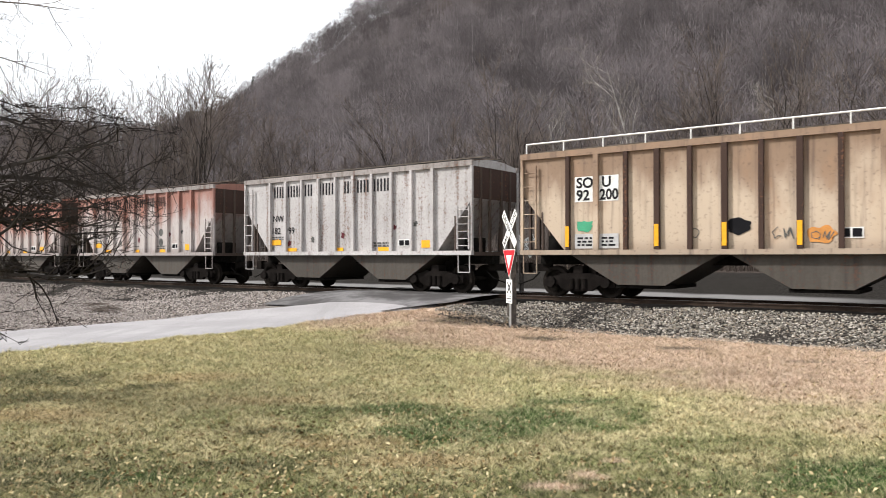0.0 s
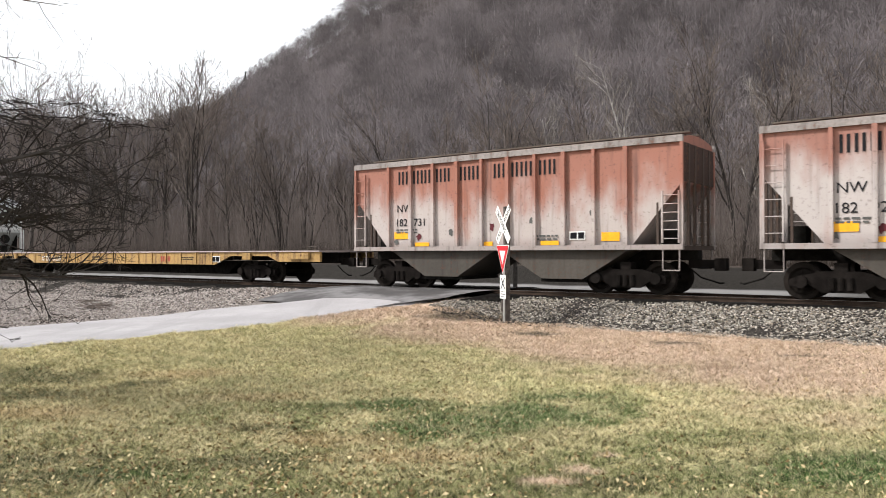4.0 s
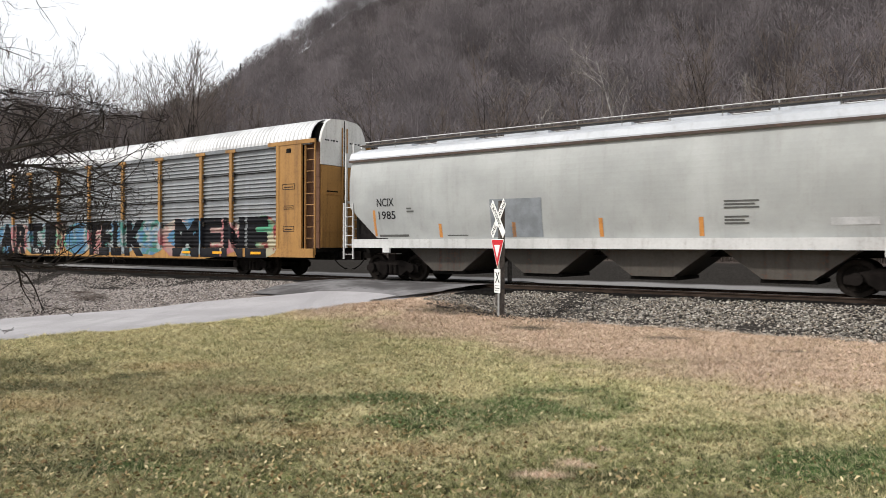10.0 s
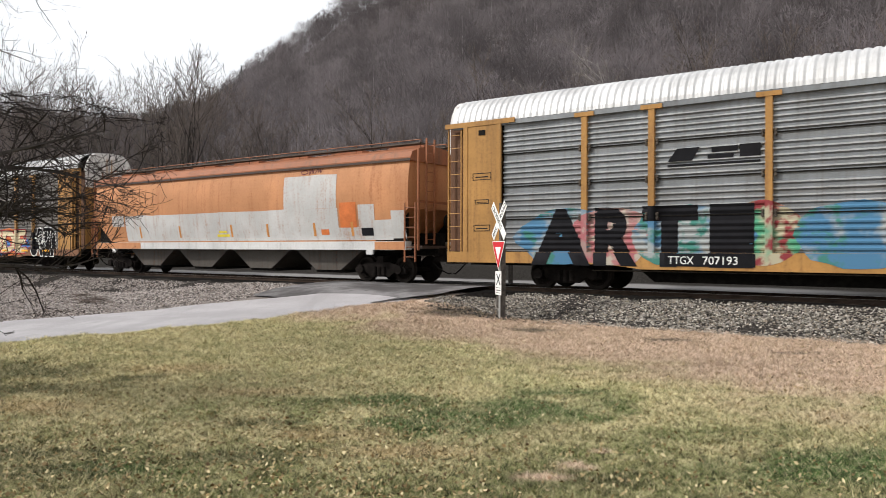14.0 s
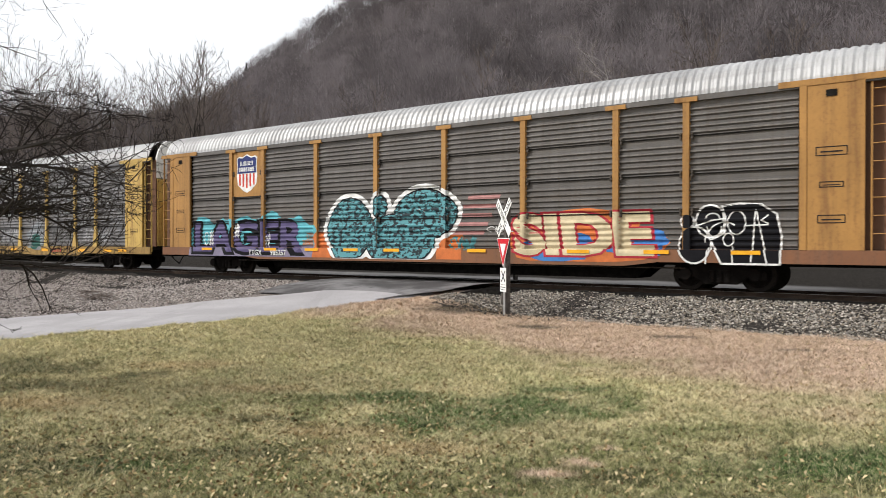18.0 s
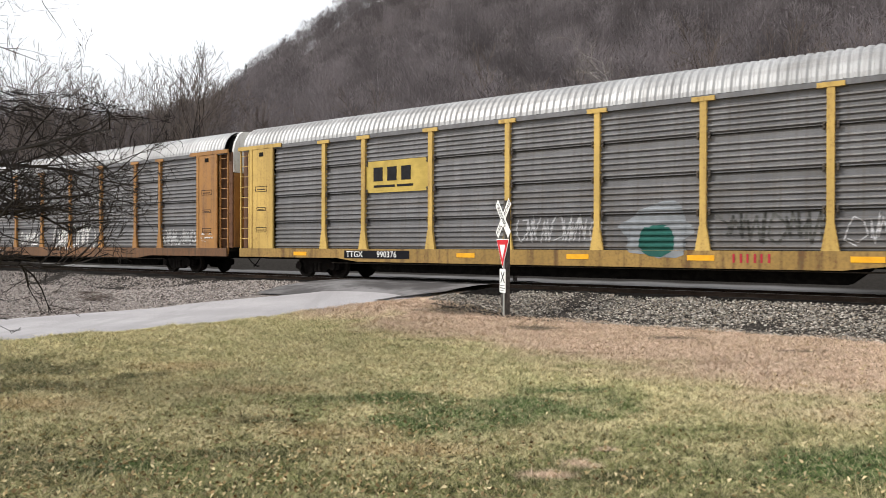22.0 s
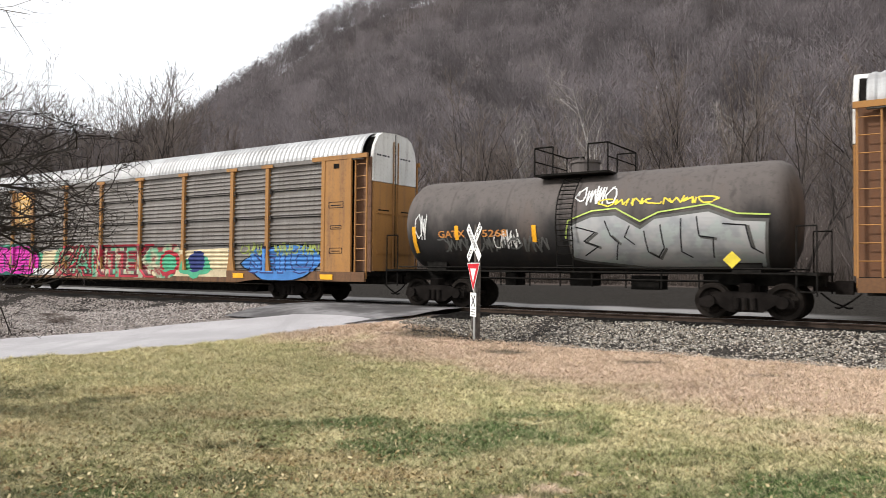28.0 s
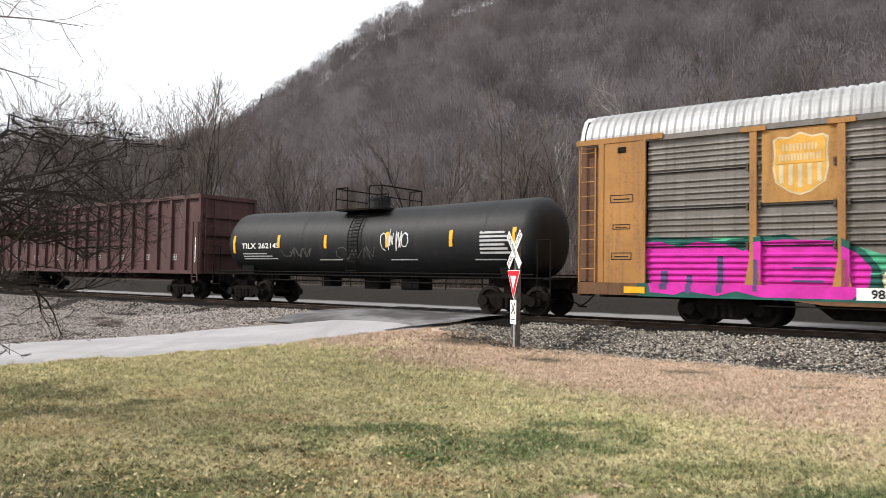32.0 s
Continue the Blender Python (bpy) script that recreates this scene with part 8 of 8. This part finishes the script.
def crossing_sign(s, q, turn, tilt=0.0, height=3.05, full=True):
    p = along(s, q)
    z = float(ground_z(p.x, p.y))
    root = tagged(new("crossing_sign"), "white railroad crossbuck and red yield sign on a dark post" if full else "weathered white railroad crossbuck sign with a slipped blade", "traffic sign")
    root.matrix_basis = pose(p.x, p.y, z - 0.05, 0, 0, turn)
    part("post", boxes((-0.065, 0.065, 0.02, 0.15, 0.0, height)), M_POST, root, "weathered dark wooden post")
    cz = height - 0.47
    for k, (ang, words) in enumerate(((45 + tilt, ("RAIL", "ROAD")), (-45 + tilt * 0.3, ("CROSSING",)))):
        bm = boxes((-0.61, 0.61, -0.004, 0.004, -0.115, 0.115))
        m = pose(0, -0.01 - 0.012 * k, cz, 0, -ang, 0)
        blade = part("crossbuck_blade", bm, M_SIGN_W, root)
        blade.matrix_basis = m
        for x, word in zip((-0.56, 0.12) if k == 0 else (-0.56,), words):
            tagged(sign_words(word, 0.185, blade, pose(x, -0.007, -0.065)), kind="stuff").scale = (0.95, 1, 1)
    if not full:
        return root
    part("steel_channel", boxes((-0.035, 0.035, -0.005, 0.02, 0.0, 2.0)), M_GALV, root, "pale steel channel post")
    part("post_sleeve", boxes((-0.2, -0.09, 0.0, 0.1, 0.32, 0.62)), M_POST, root)
    bm = bmesh.new()
    slab(bm, [(-0.42, 2.03), (0.0, 1.3), (0.42, 2.03), (0.4, 2.06), (-0.4, 2.06)], -0.03, -0.022)
    part("yield_sign", bm, M_SIGN_W, root, "red and white triangular yield sign")
    bm = bmesh.new()
    slab(bm, [(-0.39, 2.015), (0.0, 1.34), (0.39, 2.015), (0.375, 2.04), (-0.375, 2.04)], -0.034, -0.031)
    part("red_border", bm, M_SIGN_R, root)
    bm = bmesh.new()
    slab(bm, [(-0.2, 1.91), (0.0, 1.55), (0.2, 1.91)], -0.038, -0.035)
    part("white_centre", bm, M_SIGN_W, root)
    part("number_plate", boxes((-0.2, 0.2, -0.03, -0.022, 0.66, 1.28)), M_SIGN_W, root, "white plate with a black cross")
    sign_words("X", 0.42, root, pose(-0.135, -0.034, 0.92), "symbol")
    part("plate_text", boxes((-0.15, 0.15, -0.034, -0.031, 0.77, 0.79), (-0.15, 0.15, -0.034, -0.031, 0.84, 0.85), (-0.15, 0.12, -0.034, -0.031, 0.71, 0.72)), M_INK, root, kind="stuff")
    return root


crossing_sign(-10.17, 16.6, -72, height=3.06)
crossing_sign(-14.75, 25.0, 25, tilt=-14, height=2.55, full=False)


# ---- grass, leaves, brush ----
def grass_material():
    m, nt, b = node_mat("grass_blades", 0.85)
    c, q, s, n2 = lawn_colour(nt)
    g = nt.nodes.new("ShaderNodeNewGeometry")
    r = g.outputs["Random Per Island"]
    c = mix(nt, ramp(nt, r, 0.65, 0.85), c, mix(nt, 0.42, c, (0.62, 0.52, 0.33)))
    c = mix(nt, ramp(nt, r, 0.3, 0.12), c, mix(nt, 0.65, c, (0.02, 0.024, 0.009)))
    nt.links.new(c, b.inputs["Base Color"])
    return m


def build_grass():
    rng = np.random.default_rng(9)
    n = 850000
    az = np.radians(rng.uniform(-36, 36, n))
    r = 4.0 + 19.0 * rng.uniform(0, 1, n) ** 1.25
    x, y = np.sin(az) * r, np.cos(az) * r
    q, s = qs(x, y)
    keep = (q < 17.2 + 0.4 * np.sin(s * 2.1)) & (s > ROAD_S[1] + 0.25 * np.sin(q * 0.7) + 2.4 * smooth(14.0, 17.6, q) - 0.1 + 0.16 * np.sin(q * 5) * np.sin(q * 2.3))
    x, y, r = x[keep], y[keep], r[keep]
    n = len(x)
    z = ground_z(x, y) + np.array([noise.noise((a * 0.7, b * 0.7, 3)) for a, b in zip(x, y)]) * 0.035
    hgt = rng.uniform(0.012, 0.045, n) * (1 + 0.015 * r)
    wid = 0.0012 + 0.0004 * r
    tuft = np.array([noise.noise((a * 5.5, b * 5.5, 7)) + 0.6 * noise.noise((a * 14, b * 14, 2)) for a, b in zip(x, y)])
    hgt = hgt * np.clip(1.0 + 1.5 * tuft, 0.25, 2.2)
    a = rng.uniform(0, math.tau, n)
    lx, ly = rng.normal(0, 1.3, n) * hgt, rng.normal(0, 1.3, n) * hgt
    dx, dy = np.cos(a) * wid, np.sin(a) * wid
    V = np.stack([np.stack([x - dx, y - dy, z - 0.005], -1), np.stack([x + dx, y + dy, z - 0.005], -1), np.stack([x + lx, y + ly, z + hgt], -1)], 1).reshape(-1, 3)
    scatter("grass", V, np.arange(3 * n).reshape(-1, 3), grass_material(), "short winter grass, part green and part straw", "grass")
    n = 17000
    az = np.radians(rng.uniform(-36, 36, n))
    r = 4.0 + 17.0 * rng.uniform(0, 1, n) ** 1.6
    x, y = np.sin(az) * r, np.cos(az) * r
    q, s = qs(x, y)
    keep = (q < 17.0) & (s > -15.1 + 2.4 * smooth(14.0, 17.6, q)) & (rng.uniform(0, 1, n) < np.where(x < 0.3, 1.0, 0.4))
    x, y = x[keep], y[keep]
    n = len(x)
    z = ground_z(x, y) + 0.045
    a = rng.uniform(0, math.tau, n)
    l, w = rng.uniform(0.01, 0.026, n), rng.uniform(0.004, 0.012, n)
    c, d = np.cos(a), np.sin(a)
    up = rng.uniform(-0.01, 0.025, (n, 4))
    V = np.stack([np.stack([x + c * l, y + d * l, z + up[:, 0]], -1), np.stack([x - d * w, y + c * w, z + up[:, 1]], -1), np.stack([x - c * l, y - d * l, z + up[:, 2]], -1), np.stack([x + d * w, y - c * w, z + up[:, 3]], -1)], 1).reshape(-1, 3)
    k = np.arange(n)[:, None] * 4
    scatter("fallen_leaves", V, np.concatenate([k + np.array([0, 1, 2]), k + np.array([0, 2, 3])]), M_LEAF, "dry brown and tan leaves fallen on the lawn", "leaves")


M_LEAF = islands("dry_leaves", [(0.16, 0.1, 0.045), (0.3, 0.22, 0.11), (0.55, 0.47, 0.28), (0.09, 0.055, 0.03), (0.42, 0.34, 0.18), (0.22, 0.15, 0.08)])
build_grass()


def brush_pile(s, q, seed, size=1.0):
    rng = random.Random(seed)
    p = along(s, q)
    root = tagged(new("brush_pile"), "heap of dead brown twigs and leaves on the gravel", "brush")
    bm = bmesh.new()
    for i in range(40):
        a, r = rng.uniform(0, 6.28), rng.uniform(0, 0.55) * size
        c = Vector((math.cos(a) * r, math.sin(a) * r, rng.uniform(0.02, 0.16) * size))
        d = Vector((rng.uniform(-1, 1), rng.uniform(-1, 1), rng.uniform(-0.15, 0.3))) * 0.35 * size
        rod(bm, c - d, c + d, 0.012, 4, 0.004)
    part("twigs", bm, M_TWIG, root, kind="stuff")
    root.matrix_basis = pose(p.x, p.y, float(ground_z(p.x, p.y)))


brush_pile(-24.5, 13.6, 3, 1.2)
brush_pile(-27.5, 14.8, 4, 0.8)


# ---- motion ----
def lift_bodies():
    """Sets every body on its trucks; trucks and couplers keep their height over the rail."""
    for car, _ in CARS:
        for ob in car.children:
            if ob.name.split(".")[0] not in ("truck", "coupler", "air_hose"):
                ob.location.z += BODY_LIFT


def motions():
    lift_bodies()
    spin = [(k / 15, float(np.interp(k / 15, [r[0] for r in TRAIN], [r[1] for r in TRAIN]))) for k in range(0, 481)]
    for car, centre in CARS:
        walk(car, [(t, track_pose(centre + s)) for t, s in TRAIN])
    for wheels, x in WHEELS:
        walk(wheels, [(t, pose(x, 0, WHEEL_R, 0, math.degrees(s / WHEEL_R))) for t, s in spin])


motions()
